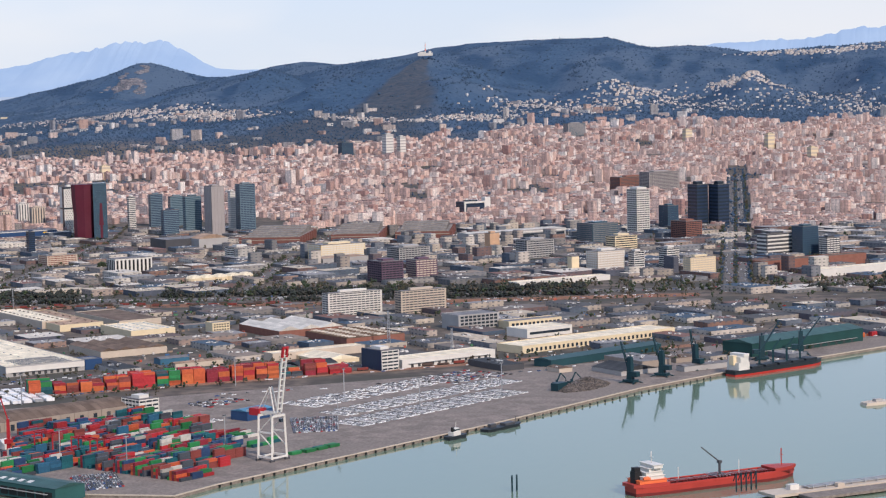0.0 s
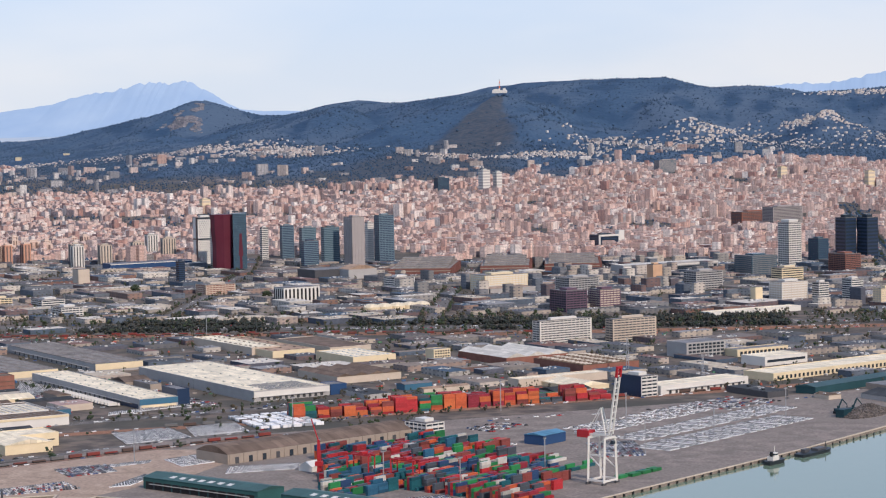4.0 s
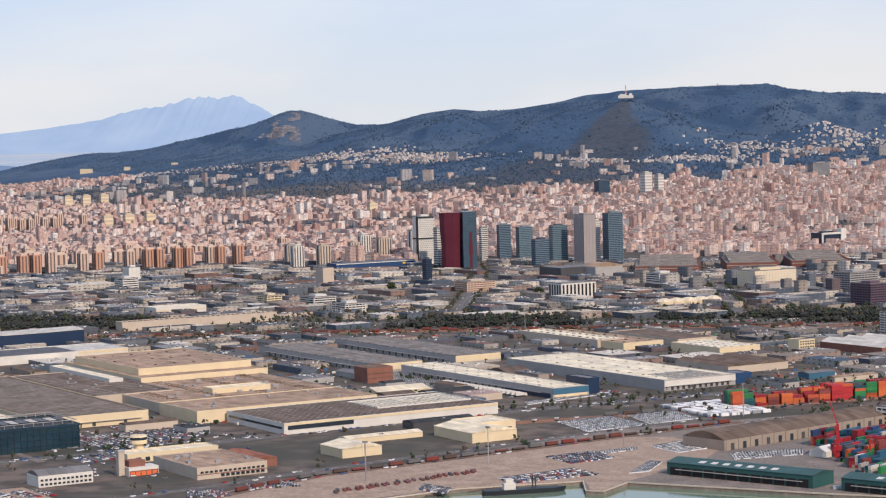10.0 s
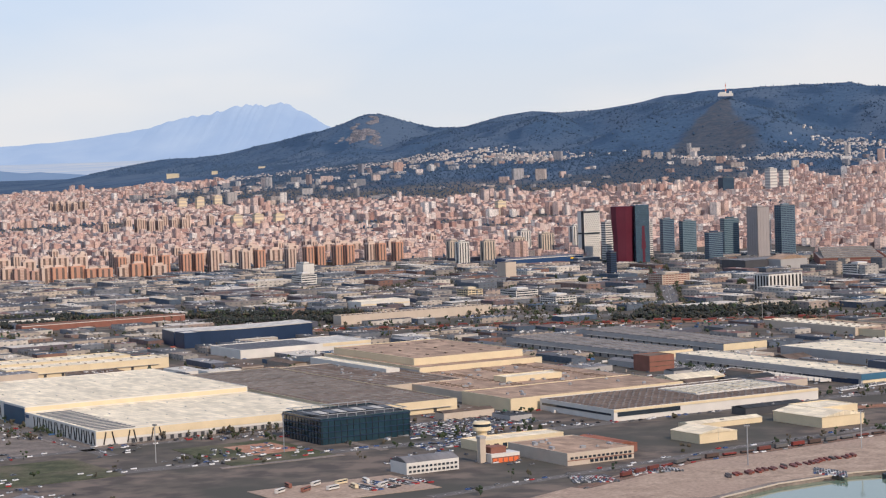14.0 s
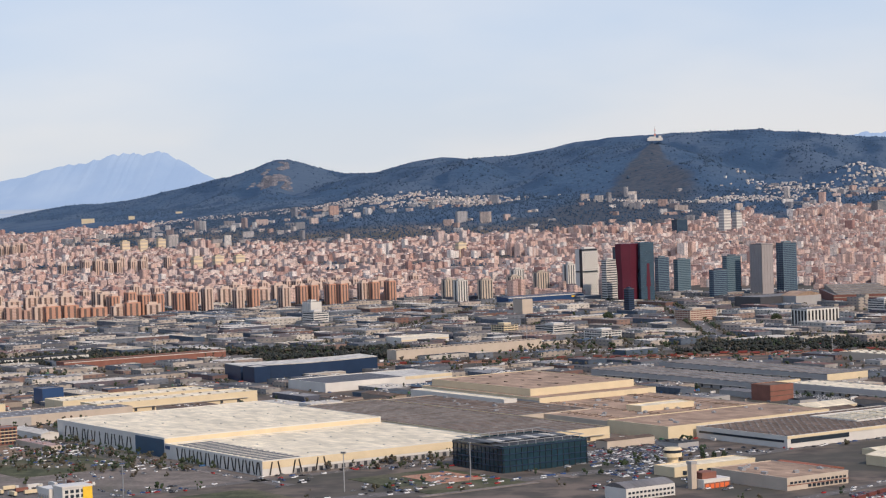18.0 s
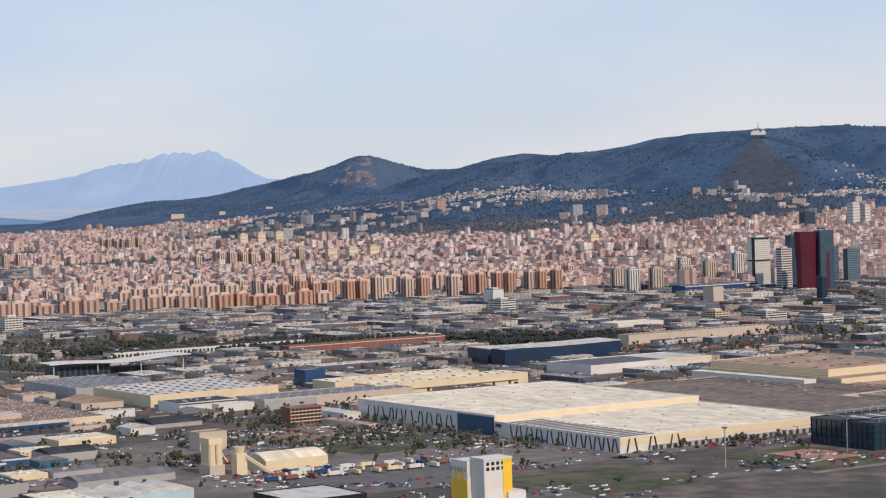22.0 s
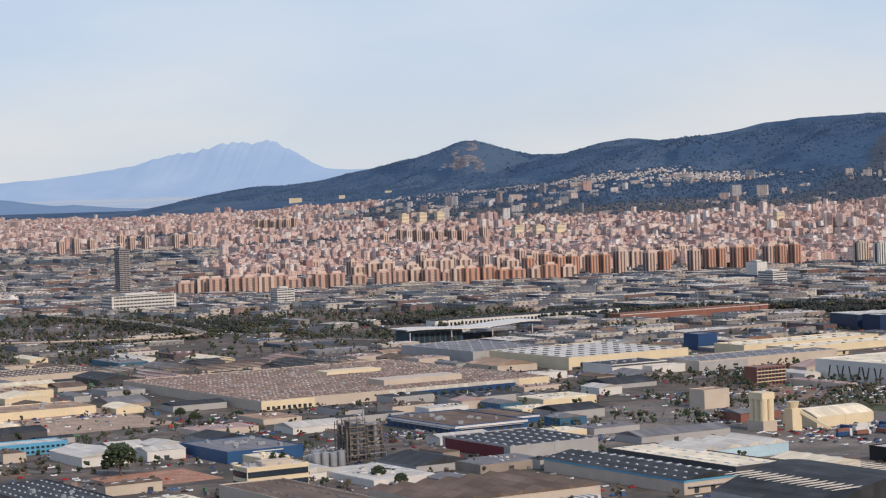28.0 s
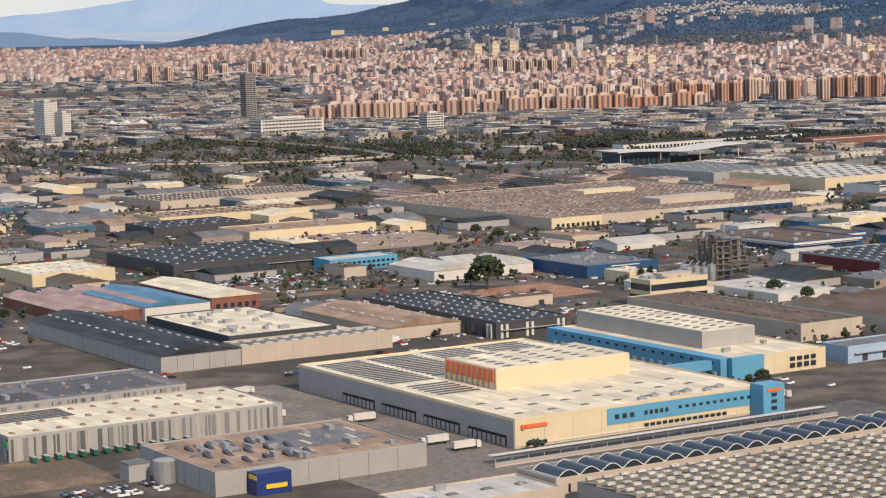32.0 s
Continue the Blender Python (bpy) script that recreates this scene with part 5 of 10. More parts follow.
def canopy_station():
    t = hall("glass_station", 3085, 2600, 70, 40, 14, BLUEGLASS, GREYROOF, "glazed office under a sweeping white canopy", "station", joints=0, wins_r=((1, 9, 2, 68, 5, 11),))
    cn = Shape()
    n = 24
    prof = [(-14 + 190 * i / n, 15.8 + 2.4 * math.sin(0.9 + i / n * 7.6) * (0.4 + 0.6 * i / n)) for i in range(n + 1)]
    cn.solid([(a, -12, z) for a, z in prof] + [(a, 34, z) for a, z in prof] + [(a, -12, z + 1.3) for a, z in prof] + [(a, 34, z + 1.3) for a, z in prof],
             [(i, i + 1, n + 2 + i, n + 1 + i) for i in range(n)] + [(2 * n + 2 + i, 2 * n + 3 + i, 3 * n + 4 + i, 3 * n + 3 + i) for i in range(n)] + [(i, 2 * n + 2 + i, 2 * n + 3 + i, i + 1) for i in range(n)] + [(n + 1 + i, n + 2 + i, 3 * n + 4 + i, 3 * n + 3 + i) for i in range(n)])
    part("canopy", cn, W_WHITE, t, "thin wavy white canopy")
    for k in range(4):
        piece("column", unit(0.9, 0.9, 14, W_WHITE), t, -8 + k * 58, -8, 0)


canopy_station()
hall("rail_shed", 3050, 2890, 300, 24, 8, W_WHITE, DARKROOF, "very long white rail shed with saw-tooth roof", "rail shed", joints=0, top="multi_y", saw=9, wins_r=((1, 50, 4, 296, 3, 4),))
hall("rail_shed", 3290, 2930, 250, 26, 9, W_BRICK, BROWN, "very long brown brick rail shed", "rail shed", joints=0, bands=(("r", W_WHITE, 8.2, 9, 0, 250),))


# the car works: white hall, brown roofs, stepped block, black glass office
def white_hall():
    t = hall("white_hall", 3869, 1795, 228, 182, 12.5, W_WHITE, CREAM, "large white hall with black slashed walls", joints=0, lights=(6, 4), light_size=(0.9, 3.5), light_mat=PALE, bands=(("r", W_CREAM, 6.2, 12.4, 0.4, 227), ("r", W_GREY, 0.4, 4.4, 30, 224)))
    x0, y0 = at_corner(3869, 1795, 0, 182.5)
    u = hall("white_hall", x0, y0, 228, 238, 17.5, W_WHITE, CREAM, "taller rear part of the white hall with navy corner", joints=11, lights=(6, 5), light_size=(0.9, 3.5), light_mat=PALE, bands=(("l", W_PETROL, 0.4, 16.5, 0.5, 60), ("r", W_CREAM, 12.6, 17.4, 0.4, 227)))
    TAKEN.append((3869, 1795, 228, 420, GRID))
    sh_l = [Shape().beam((0, -1.4, 0.8), (0, 1.4, 11.6), 0.9), Shape().beam((0, 1.4, 0.8), (0, -1.4, 11.6), 0.9)]
    sh_r = [Shape().beam((-1.2, 0, 0.8), (1.2, 0, 11.6), 0.9), Shape().beam((1.2, 0, 0.8), (-1.2, 0, 11.6), 0.9)]
    ml, mr = [mesh_of("slash", s, RUBBER) for s in sh_l], [mesh_of("slash", s, RUBBER) for s in sh_r]
    for k, y in enumerate((4, 9, 15, 22, 27, 34, 40, 47, 52, 60, 66, 74, 80, 86, 95, 102, 110, 118, 124, 133, 141, 148, 156)):
        piece("wall_slash", ml[k % 2], t, -0.2, y, 0)
    for k, x in enumerate((8, 16, 30, 36, 52, 60)):
        piece("wall_slash", mr[k % 2], t, x, -0.62, 0)
    for k, y in enumerate((70, 78, 88, 95, 104, 112, 120, 126, 138, 150, 156, 166, 172, 178, 190, 200, 206, 218)):
        piece("wall_slash", ml[k % 2], u, -0.2, y, 2)
    for k in range(26):
        piece("dock_door", unit(3.2, 0.3, 3.4, DOOR), t, 34 + k * 7.3, -0.7, 0.5)
    part("sign_panel", Shape().box(-0.35, 176, 8.6, 0.4, 9, 3), W_DEEP, t, "blue sign panel with plain bars")
    for k in range(16):
        piece("solar_panel", unit(34, 3.2, 0.5, SOLAR, "saw"), t, 22, 6 + k * 10.5, 12.8)


white_hall()
hall("brown_hall", 4052, 1956, 112, 398, 11, W_CREAM, BROWN, "long hall with brown felt roof and cream end wall", joints=0, lights=(1, 40), light_size=(100, 0.9), light_mat=GREYROOF, docks_r=3)
hall("white_ridge", 4000, 2275, 16, 180, 13, W_WHITE, CREAM, "long white roof monitor of the works", joints=0)
hall("middle_roof", 4030, 2146, 92, 250, 9.5, W_BEIGE, BROWN, "broad brown roof between the halls", joints=0, units=9, lights=(2, 16), light_size=(30, 1), light_mat=GREYROOF)
hall("front_works", 4296, 1946, 230, 122, 10, W_WHITE, BROWN, "long works front with white strip walls and brown roof", joints=0, lights=(30, 12), light_size=(2.4, 1.2), light_mat=GREYROOF,
     bands=(("l", GLASS, 5.0, 7.0, 4, 118), ("r", GLASS, 4.2, 8.0, 4, 72), ("r", W_CREAM, 8.3, 10.6, 0, 230)))
hall("white_patch_roof", *at_corner(4296, 1946, 120, 40), 104, 62, 10.6, W_WHITE, PALE, "white repaired roof of the works", joints=0, lights=(14, 1), light_size=(2, 50), light_mat=CREAM)
hall("rear_works", 4188, 2018, 196, 90, 11.5, W_CREAM, BEIGE, "rear works with cream wall and beige roof", joints=0, units=8)
hall("low_works", 4128, 2092, 200, 196, 9, W_BEIGE, BEIGE, "low beige roof with small roof blocks", joints=0, units=26, lights=(4, 18), light_size=(12, 1.2), light_mat=BROWN)
hall("roof_box", 4150, 2178, 66, 24, 14, W_CREAM, CREAM, "cream plant block on the works roof", "building", joints=0)
hall("stepped_works", 4037, 2273, 152, 224, 14, W_CREAM, BEIGE, "stepped cream works block", joints=0, bands=(("l", W_GREY, 8, 12, 0, 224),))
hall("stepped_works", *at_corner(4037, 2273, 10, 30), 136, 188, 21, W_CREAM, BEIGE, "upper step of the cream works block", joints=0, lights=(6, 3), light_mat=BROWN)


def black_office():
    t = hall("black_office", 4070, 1801, 86, 74, 21, plain("office_curtain_glass", (0.018, 0.045, 0.062), 0.08, 0, 7, 0.5, 0.7), DARKROOF, "black glass office with roof pergola", "office", joints=0, parapet=1.2)
    for k in range(15):
        piece("mullion", unit(0.4, 0.5, 20.5, RUBBER), t, 1 + k * 6, -0.2, 0.2)
    for k in range(13):
        piece("mullion", unit(0.5, 0.4, 20.5, RUBBER), t, -0.2, 1 + k * 6, 0.2)
    for z in (5, 10, 15, 20):
        piece("floor_edge", unit(86.5, 0.5, 0.7, W_NAVY), t, 43, -0.3, z)
        piece("floor_edge", unit(0.5, 74.5, 0.7, W_NAVY), t, -0.3, 37, z)
    for k in range(9):
        piece("roof_panel", unit(7, 20, 0.4, PALE if k % 2 else SOLAR, "saw"), t, 8 + k * 9, 34, 23.2)
        piece("pergola_post", unit(0.5, 0.5, 4, STEEL), t, 8 + k * 9, 2, 21)
        piece("pergola_post", unit(0.5, 0.5, 4, STEEL), t, 8 + k * 9, 70, 21)
    part("pergola_rail", Shape().beam((2, 2, 25), (84, 2, 25), 0.6).beam((2, 70, 25), (84, 70, 25), 0.6).beam((2, 2, 25), (2, 70, 25), 0.6).beam((84, 2, 25), (84, 70, 25), 0.6), STEEL, t)


black_office()
hall("navy_hall", 3630, 2668, 22, 30, 19, W_NAVY, PALE, "navy curved hall, end bay", joints=0)
nv = thing("curved_navy_hall", 3603, 2702, 0, 0, "long curved navy hall with white roof", "hall")
arc_f, arc_b = [], []
for i in range(21):
    a = i / 20
    bx, by = 0 + 150 * a, 0 + 118 * a - 26 * math.sin(math.pi * a)
    arc_f.append((bx, by)), arc_b.append((bx - 34, by + 48))
poly_nv = arc_f + arc_b[::-1]
part("body", Shape().prism(poly_nv, 0, 18), W_NAVY, nv)
part("roof", Shape().prism(poly_nv, 18.01, 18.9), PALE, nv)
TAKEN.append((3603, 2690, 190, 60, 38))
hall("solar_roof_hall", 3752, 2528, 176, 88, 10, W_WHITE, PALE, "white hall with rows of solar panels", joints=0, solar=((4, 4, 110, 84, 14),), bands=(("r", W_CREAM, 7, 10.5, 110, 176),))
hall("brick_store", 4269, 2351, 32, 30, 16, W_BRICK, BROWN, "red brick store tower", "building", joints=0, bands=(("r", BROWN, 5, 5.7, 0, 32), ("r", BROWN, 10, 10.7, 0, 32)))
hall("long_warehouse", 4497, 2218, 44, 310, 10, W_GREY, CREAM, "long grey warehouse with cream roof and blue end", joints=12, lights=(3, 13), light_size=(1.2, 4), light_mat=PALE, bands=(("r", W_CREAM, 0.3, 4, 2, 42), ("r", W_HARBOUR, 4.2, 10.4, 0, 44), ("l", W_NAVY, 0.3, 5.2, 4, 90)), docks_l=20)
hall("blue_end_block", *at_corner(4497, 2218, 44.5, 2), 14, 40, 17, W_NAVY, GREYROOF, "navy end block of the warehouse", "office", joints=0)
hall("long_warehouse", 4602, 2284, 92, 304, 11, W_GREY, CREAM, "long warehouse with cream ribbed roof", joints=12, lights=(3, 13), light_size=(1.4, 5), light_mat=PALE, bands=(("r", W_WHITE, 4.5, 10.6, 0, 92),), docks_r=11, solar=((20, 4, 80, 60, 8),))
hall("blue_cube_office", *at_corner(4602, 2284, 93, 0), 20, 26, 11, W_DEEP, GREYROOF, "blue office cube at the warehouse end", "office", joints=0)
for cx, cy in ((4252, 2450), (4326, 2540)):
    hall("saw_roof_warehouse", cx, cy, 62, 300, 10, W_GREY, GREYROOF, "grey warehouse with wavy grey roof and cream end", top="saw_y", saw=16, joints=12, bands=(("r", W_CREAM, 2.8, 10.4, 0, 62),), docks_l=16, group="wavy-roofed warehouses")
hall("low_shed", 4500, 2704, 60, 200, 8, W_CREAM, BEIGE, "low shed row with beige roof", joints=0, lights=(3, 8), light_mat=BROWN)
hall("low_shed", 4463, 2736, 40, 180, 9.2, W_BEIGE, CREAM, "low cream-roofed shed row", joints=0, lights=(2, 12), light_mat=BROWN)
hall("low_shed", 4560, 2760, 60, 150, 7, W_BEIGE, BROWN, "low brown-roofed shed row", joints=0)
hall("cream_box", 4625, 2624, 60, 96, 10, W_CREAM, CREAM, "cream flat-roofed box shed", joints=0, lights=(4, 8))
hall("four_gable_shed", 4652, 2444, 84, 96, 8, W_BEIGE, BROWN, "four-bay shed with brown pitched roofs", top="multi_y", saw=21, joints=0)
hall("yellow_office", 4714, 2676, 24, 20, 14, W_CREAM, GREYROOF, "yellowish office with window rows", "office", joints=0, wins_r=tuple((z, 6, 1, 23, 2.2, 1.6) for z in (1.5, 5, 8.5, 11.5)))
hall("white_roof_hangar", 4812, 2636, 90, 110, 9, W_BRICK, PALE, "brick hangar with wide pale roof", top="multi_y", saw=30, joints=0)
hall("brick_saw_shed", 4916, 2562, 80, 104, 9, W_BRICK, BROWN, "red brick shed with saw-tooth roof lights", top="saw_y", saw=9, joints=0, lights=(4, 12), light_size=(10, 1), light_mat=PALE)
hall("long_cream_roof", 4864, 2426, 120, 22, 8, W_BEIGE, CREAM, "long narrow cream-roofed goods shed", joints=0)
hall("yellow_white_shed", 4481, 1901, 46, 66, 9, W_CREAM, CREAM, "pale yellow shed with office wing", joints=0, top="gable_y")
hall("yellow_white_shed", *at_corner(4481, 1901, 20, 30), 44, 40, 12, W_CREAM, CREAM, "taller pale yellow shed wing", joints=0, bands=(("r", GLASS, 6, 7, 20, 40),))
hall("cream_gable_shed", 4389, 1807, 38, 40, 8, W_CREAM, CREAM, "cream shed with pitched roof", top="gable_y", joints=6)
hall("customs_hall", 4302, 1686, 62, 88, 9, W_BEIGE, BEIGE, "beige customs hall with roof plant", "office", joints=0, units=9, wins_r=((5, 14, 2, 60, 2.6, 1.6), (1.2, 9, 20, 60, 3, 2.2)), bands=(("r", W_BRICK, 3.6, 4.2, 0, 62),))
hall("red_roof_annex", *at_corner(4302, 1686, 64, 30), 22, 60, 7, W_BRICK, REDROOF, "annex with red tile roof", top="gable_y", joints=0)
hall("cream_fire_hall", 4212, 1768, 84, 26, 7, W_CREAM, CREAM, "low cream hall with round tower", joints=0, wins_r=((1, 9, 6, 80, 4, 3.4),))
hall("white_office", 4186, 1640, 46, 26, 9, W_WHITE, GREYROOF, "white office with arched grey roof", "office", top="vault_x", joints=0, wins_r=((1.4, 12, 1, 45, 2.2, 1.6), (4.8, 12, 1, 45, 2.2, 1.6)))


def round_tower(x, y, label):
    t = thing("control_tower", x, y, 0, 0, label, "tower")
    part("shaft", Shape().tube(0, 0, 0, 4.4, 12, 20), W_CREAM, t)
    part("cabin", Shape().tube(0, 0, 12, 7.6, 3.2, 24), W_CREAM, t)
    part("window_ring", Shape().tube(0, 0, 15.2, 7.2, 2.4, 24), GLASS, t)
    part("roof", Shape().tube(0, 0, 17.6, 7.8, 1.6, 24, 6.5), W_CREAM, t)


round_tower(4208, 1806, "round cream control tower with window ring")
ft = thing("fire_station", 4240, 1703, 0, GRID, "red and white fire station with a drill tower", "fire station")
part("body", Shape().box(10, 6, 0, 26, 16, 7), W_WHITE, ft)
part("red_front", Shape().box(10, -2.3, 0.2, 25, 0.6, 4.2), W_BRICK, ft)
part("upper_floor", Shape().box(6, 8, 7, 14, 12, 5), W_BRICK, ft, "brick upper floor")
part("drill_tower", Shape().box(-6, 8, 0, 5, 5, 19), W_BEIGE, ft, "brown drill tower")
part("tower_cap", Shape().box(-6, 8, 19, 6, 6, 2), W_GREY, ft)
for k in range(5):
    piece("garage_door", unit(3.6, 0.4, 3.4, W_ORANGE), ft, 0 + k * 4.8, -2.6, 0.2)


def grain_tower():
    t = thing("yellow_white_tower", 3816, 1454, 0, GRID, "white silo tower with yellow painted side", "silo tower")
    TAKEN.append((3800, 1440, 70, 60, GRID))
    part("tower", Shape().box(14, 8, 0, 22, 16, 38), W_WHITE, t)
    part("parapet", Shape().box(14, 8, 38, 23, 17, 1.2), W_WHITE, t)
    part("silo_block", Shape().box(11, 26, 0, 22, 20, 36.5), W_WHITE, t, "white silo block painted yellow below")
    for k in range(5):
        piece("yellow_stripe", unit(0.3, 3.9, 22 + (k % 2) * 6, W_YELLOW), t, -0.1, 18 + k * 4, 2)
    part("yellow_edge", Shape().box(21.5, -0.2, 12, 7, 0.4, 26), W_YELLOW, t, "yellow edge strip")
    for k in range(5):
        piece("sign_bar", unit(0.4, 2.2, 3.2, W_GREY), t, -0.15, 18.4 + k * 3.9, 29)
    for i in range(4):
        for j in range(2):
            piece("window", unit(2.4, 0.4, 2.2, GLASS), t, 6 + i * 4, -0.1, 31 + j * 3.4)
    part("low_wing", Shape().box(20, -8, 0, 30, 14, 9), W_WHITE, t, "white low wing")
    part("mid_wing", Shape().box(27, 4, 0, 14, 14, 16), W_WHITE, t)
    for k in range(7):
        piece("window", unit(2.4, 0.4, 1.6, GLASS), t, 8 + k * 4, -15.1, 5)


grain_tower()
hall("black_yellow_showroom", 3685, 1470, 56, 62, 9, RUBBER, PALE, "black showroom with white roof and yellow marks", "showroom", joints=0, bands=(("r", W_YELLOW, 6.4, 7.4, 8, 44), ("l", W_WHITE, 6.2, 7.2, 6, 40), ("r", W_YELLOW, 0.2, 6.2, 3, 5)))


def batching_plant(x, y):
    t = thing("concrete_plant", x, y, 0, GRID, "cream concrete plant with silos and conveyor", "concrete plant")
    TAKEN.append((x - 15, y - 20, 60, 60, GRID))
    for i in range(2):
        for j in range(3):
            piece("silo", SILO, t, i * 6.2, j * 6.2, 8)
    part("frame", Shape().box(3, 6, 0, 13, 19, 8.2), W_BEIGE, t)
    part("head_house", Shape().box(3, 6, 24, 12, 16, 5), W_CREAM, t)
    part("mixer_tower", Shape().box(18, -12, 0, 9, 9, 17), W_CREAM, t, "cream mixer tower")
    part("hopper", Shape().tube(18, -12, 17, 3.5, 5, 12, 5), W_CREAM, t)
    part("conveyor", Shape().beam((20, -14, 16), (36, -34, 1), 2.2), W_CREAM, t, "inclined conveyor")
    part("conveyor", Shape().beam((8, 12, 24), (26, 26, 6), 1.8), W_CREAM, t)


SILO = mesh_of("silo", Shape().tube(0, 0, 0, 2.9, 17, 14).tube(0, 0, -4, 0.8, 4, 14, 2.9), W_CREAM)
batching_plant(3562, 1680)
hall("concrete_block", 3503, 1838, 26, 20, 15, W_BEIGE, BEIGE, "raw concrete block house with chutes", "building", joints=0)
hall("cream_vault_shed", 3600, 1700, 56, 40, 8, W_CREAM, CREAM, "cream corrugated shed with curved roof", top="vault_x", joints=4)
hall("maroon_shed", 3540, 1740, 40, 26, 7, W_BRICK, GREYROOF, "dark red shed beside the concrete yard", top="gable_x", joints=0)


def process_plant(x, y):
    t = thing("chemical_plant", x, y, 0, GRID, "chemical plant with steel frame, columns and tanks", "chemical plant")
    TAKEN.append((x - 10, y - 15, 70, 70, GRID))
    rng = random.Random(4)
    for k, (a, b, hh) in enumerate(((0, 0, 30), (16, 4, 24), (4, 18, 26))):
        f = Shape()
        w = 12
        for px in (0, w / 2, w):
            for py in (0, w):
                f.beam((px, py, 0), (px, py, hh), 0.5)
        for lev in range(int(hh / 4) + 1):
            z = lev * 4
            for p, q in (((0, 0), (w, 0)), ((w, 0), (w, w)), ((w, w), (0, w)), ((0, w), (0, 0))):
                f.beam((*p, z), (*q, z), 0.45)
            f.box(w / 2, w / 2, z, w - 1, w - 1, 0.15)
        part("steel_frame", f, WEATHERED, t, "", pose(a * S, b * S, 0))
        for i in range(4):
            part("vessel", Shape().tube(a + 2.5 + (i % 2) * 5, b + 3 + (i // 2) * 6, 1 + rng.uniform(0, 8), rng.uniform(1, 1.9), rng.uniform(9, hh - 6), 12), STEEL if i % 2 else WEATHERED, t)
    for k in range(14):
        part("tank", Shape().tube(-14 - (k % 4) * 6.5, -12 + (k // 4) * 7, 0, 2.8, rng.uniform(7, 11), 14).tube(-14 - (k % 4) * 6.5, -12 + (k // 4) * 7, 11, 0.6, 1, 8), STEEL, t)
    for k in range(9):                      # pipe runs between the frames
        z = 4 + 2.6 * k
        part("pipe", Shape().beam((-2, 2 + k, z), (30, 3 + k, z), 0.5).beam((30, 3 + k, z), (30, 3 + k, 0), 0.5), WEATHERED if k % 2 else STEEL, t)
    for k in range(3):
        part("ladder_cage", Shape().beam((-0.8, 3 + 7 * k, 0), (-0.8, 3 + 7 * k, 22 + 3 * k), 0.9), WEATHERED, t)
    part("stack", Shape().tube(22, 20, 0, 0.9, 34, 12, 0.7), STEEL, t, "slim steel stack")


process_plant(3286, 1520)


# ---- towers, offices and housing blocks ----
PALEGLASS = plain("pale_blue_glass", (0.15, 0.205, 0.235), 0.18, 0, 5, 0.25, 0.5)


def office(name, x, y, W, L, h, wall, glass, label, category="office block", turn=GRID, floor=3.4, style="ribbon", cap=3.0, fins=0, z=0.0, group=""):
    """A storeyed block with its near corner at x, y; a band of glass for every storey on each seen side."""
    t = thing(name, x, y, z, turn, label, category, group)
    TAKEN.append((x, y, W, L, turn))
    body = part("body", Shape().box(W / 2, L / 2, -6, W, L, h + 6), wall, t)
    n = max(2, int(h / floor))
    if style in ("ribbon", "grid"):
        me_r, me_l = unit(W * 0.94, 0.3, floor * 0.5, glass), unit(0.3, L * 0.94, floor * 0.5, glass)
        for k in range(n):
            piece("window_band", me_r, body, W / 2, -0.05, (k + 0.3) * h / n)
            piece("window_band", me_l, body, -0.05, L / 2, (k + 0.3) * h / n)
    if style == "stripes":       # upright bands of balconies
        m = max(2, round(W / 6.5))
        for k in range(m):
            piece("balcony_stripe", unit(2.4, 0.4, h - 3, glass), body, W * (k + 0.5) / m, -0.1, 1.5)
        piece("balcony_stripe", unit(0.4, L * 0.3, h - 3, glass), body, -0.1, L / 2, 1.5)
    if style in ("grid", "fins") or fins:
        m = fins or max(3, int(W / 6))
        me = unit(0.8, 0.6, h, wall)
        for k in range(m + 1):
            piece("pier", me, body, W * k / m, -0.1, 0)
        m2 = max(2, int(L / 6))
        me = unit(0.6, 0.8, h, wall)
        for k in range(m2 + 1):
            piece("pier", me, body, -0.1, L * k / m2, 0)
    part("roof", Shape().box(W / 2, L / 2, h + 0.004, W - 0.6, L - 0.6, 0.3).box(W / 2, 0.2, h, W, 0.4, 1.0).box(0.2, L / 2, h, 0.4, L, 1.0), GREYROOF, t)
    if cap:
        part("plant_room", Shape().box(W * 0.5, L * 0.5, h + 0.3, W * 0.5, L * 0.45, cap), wall, t)
    return t


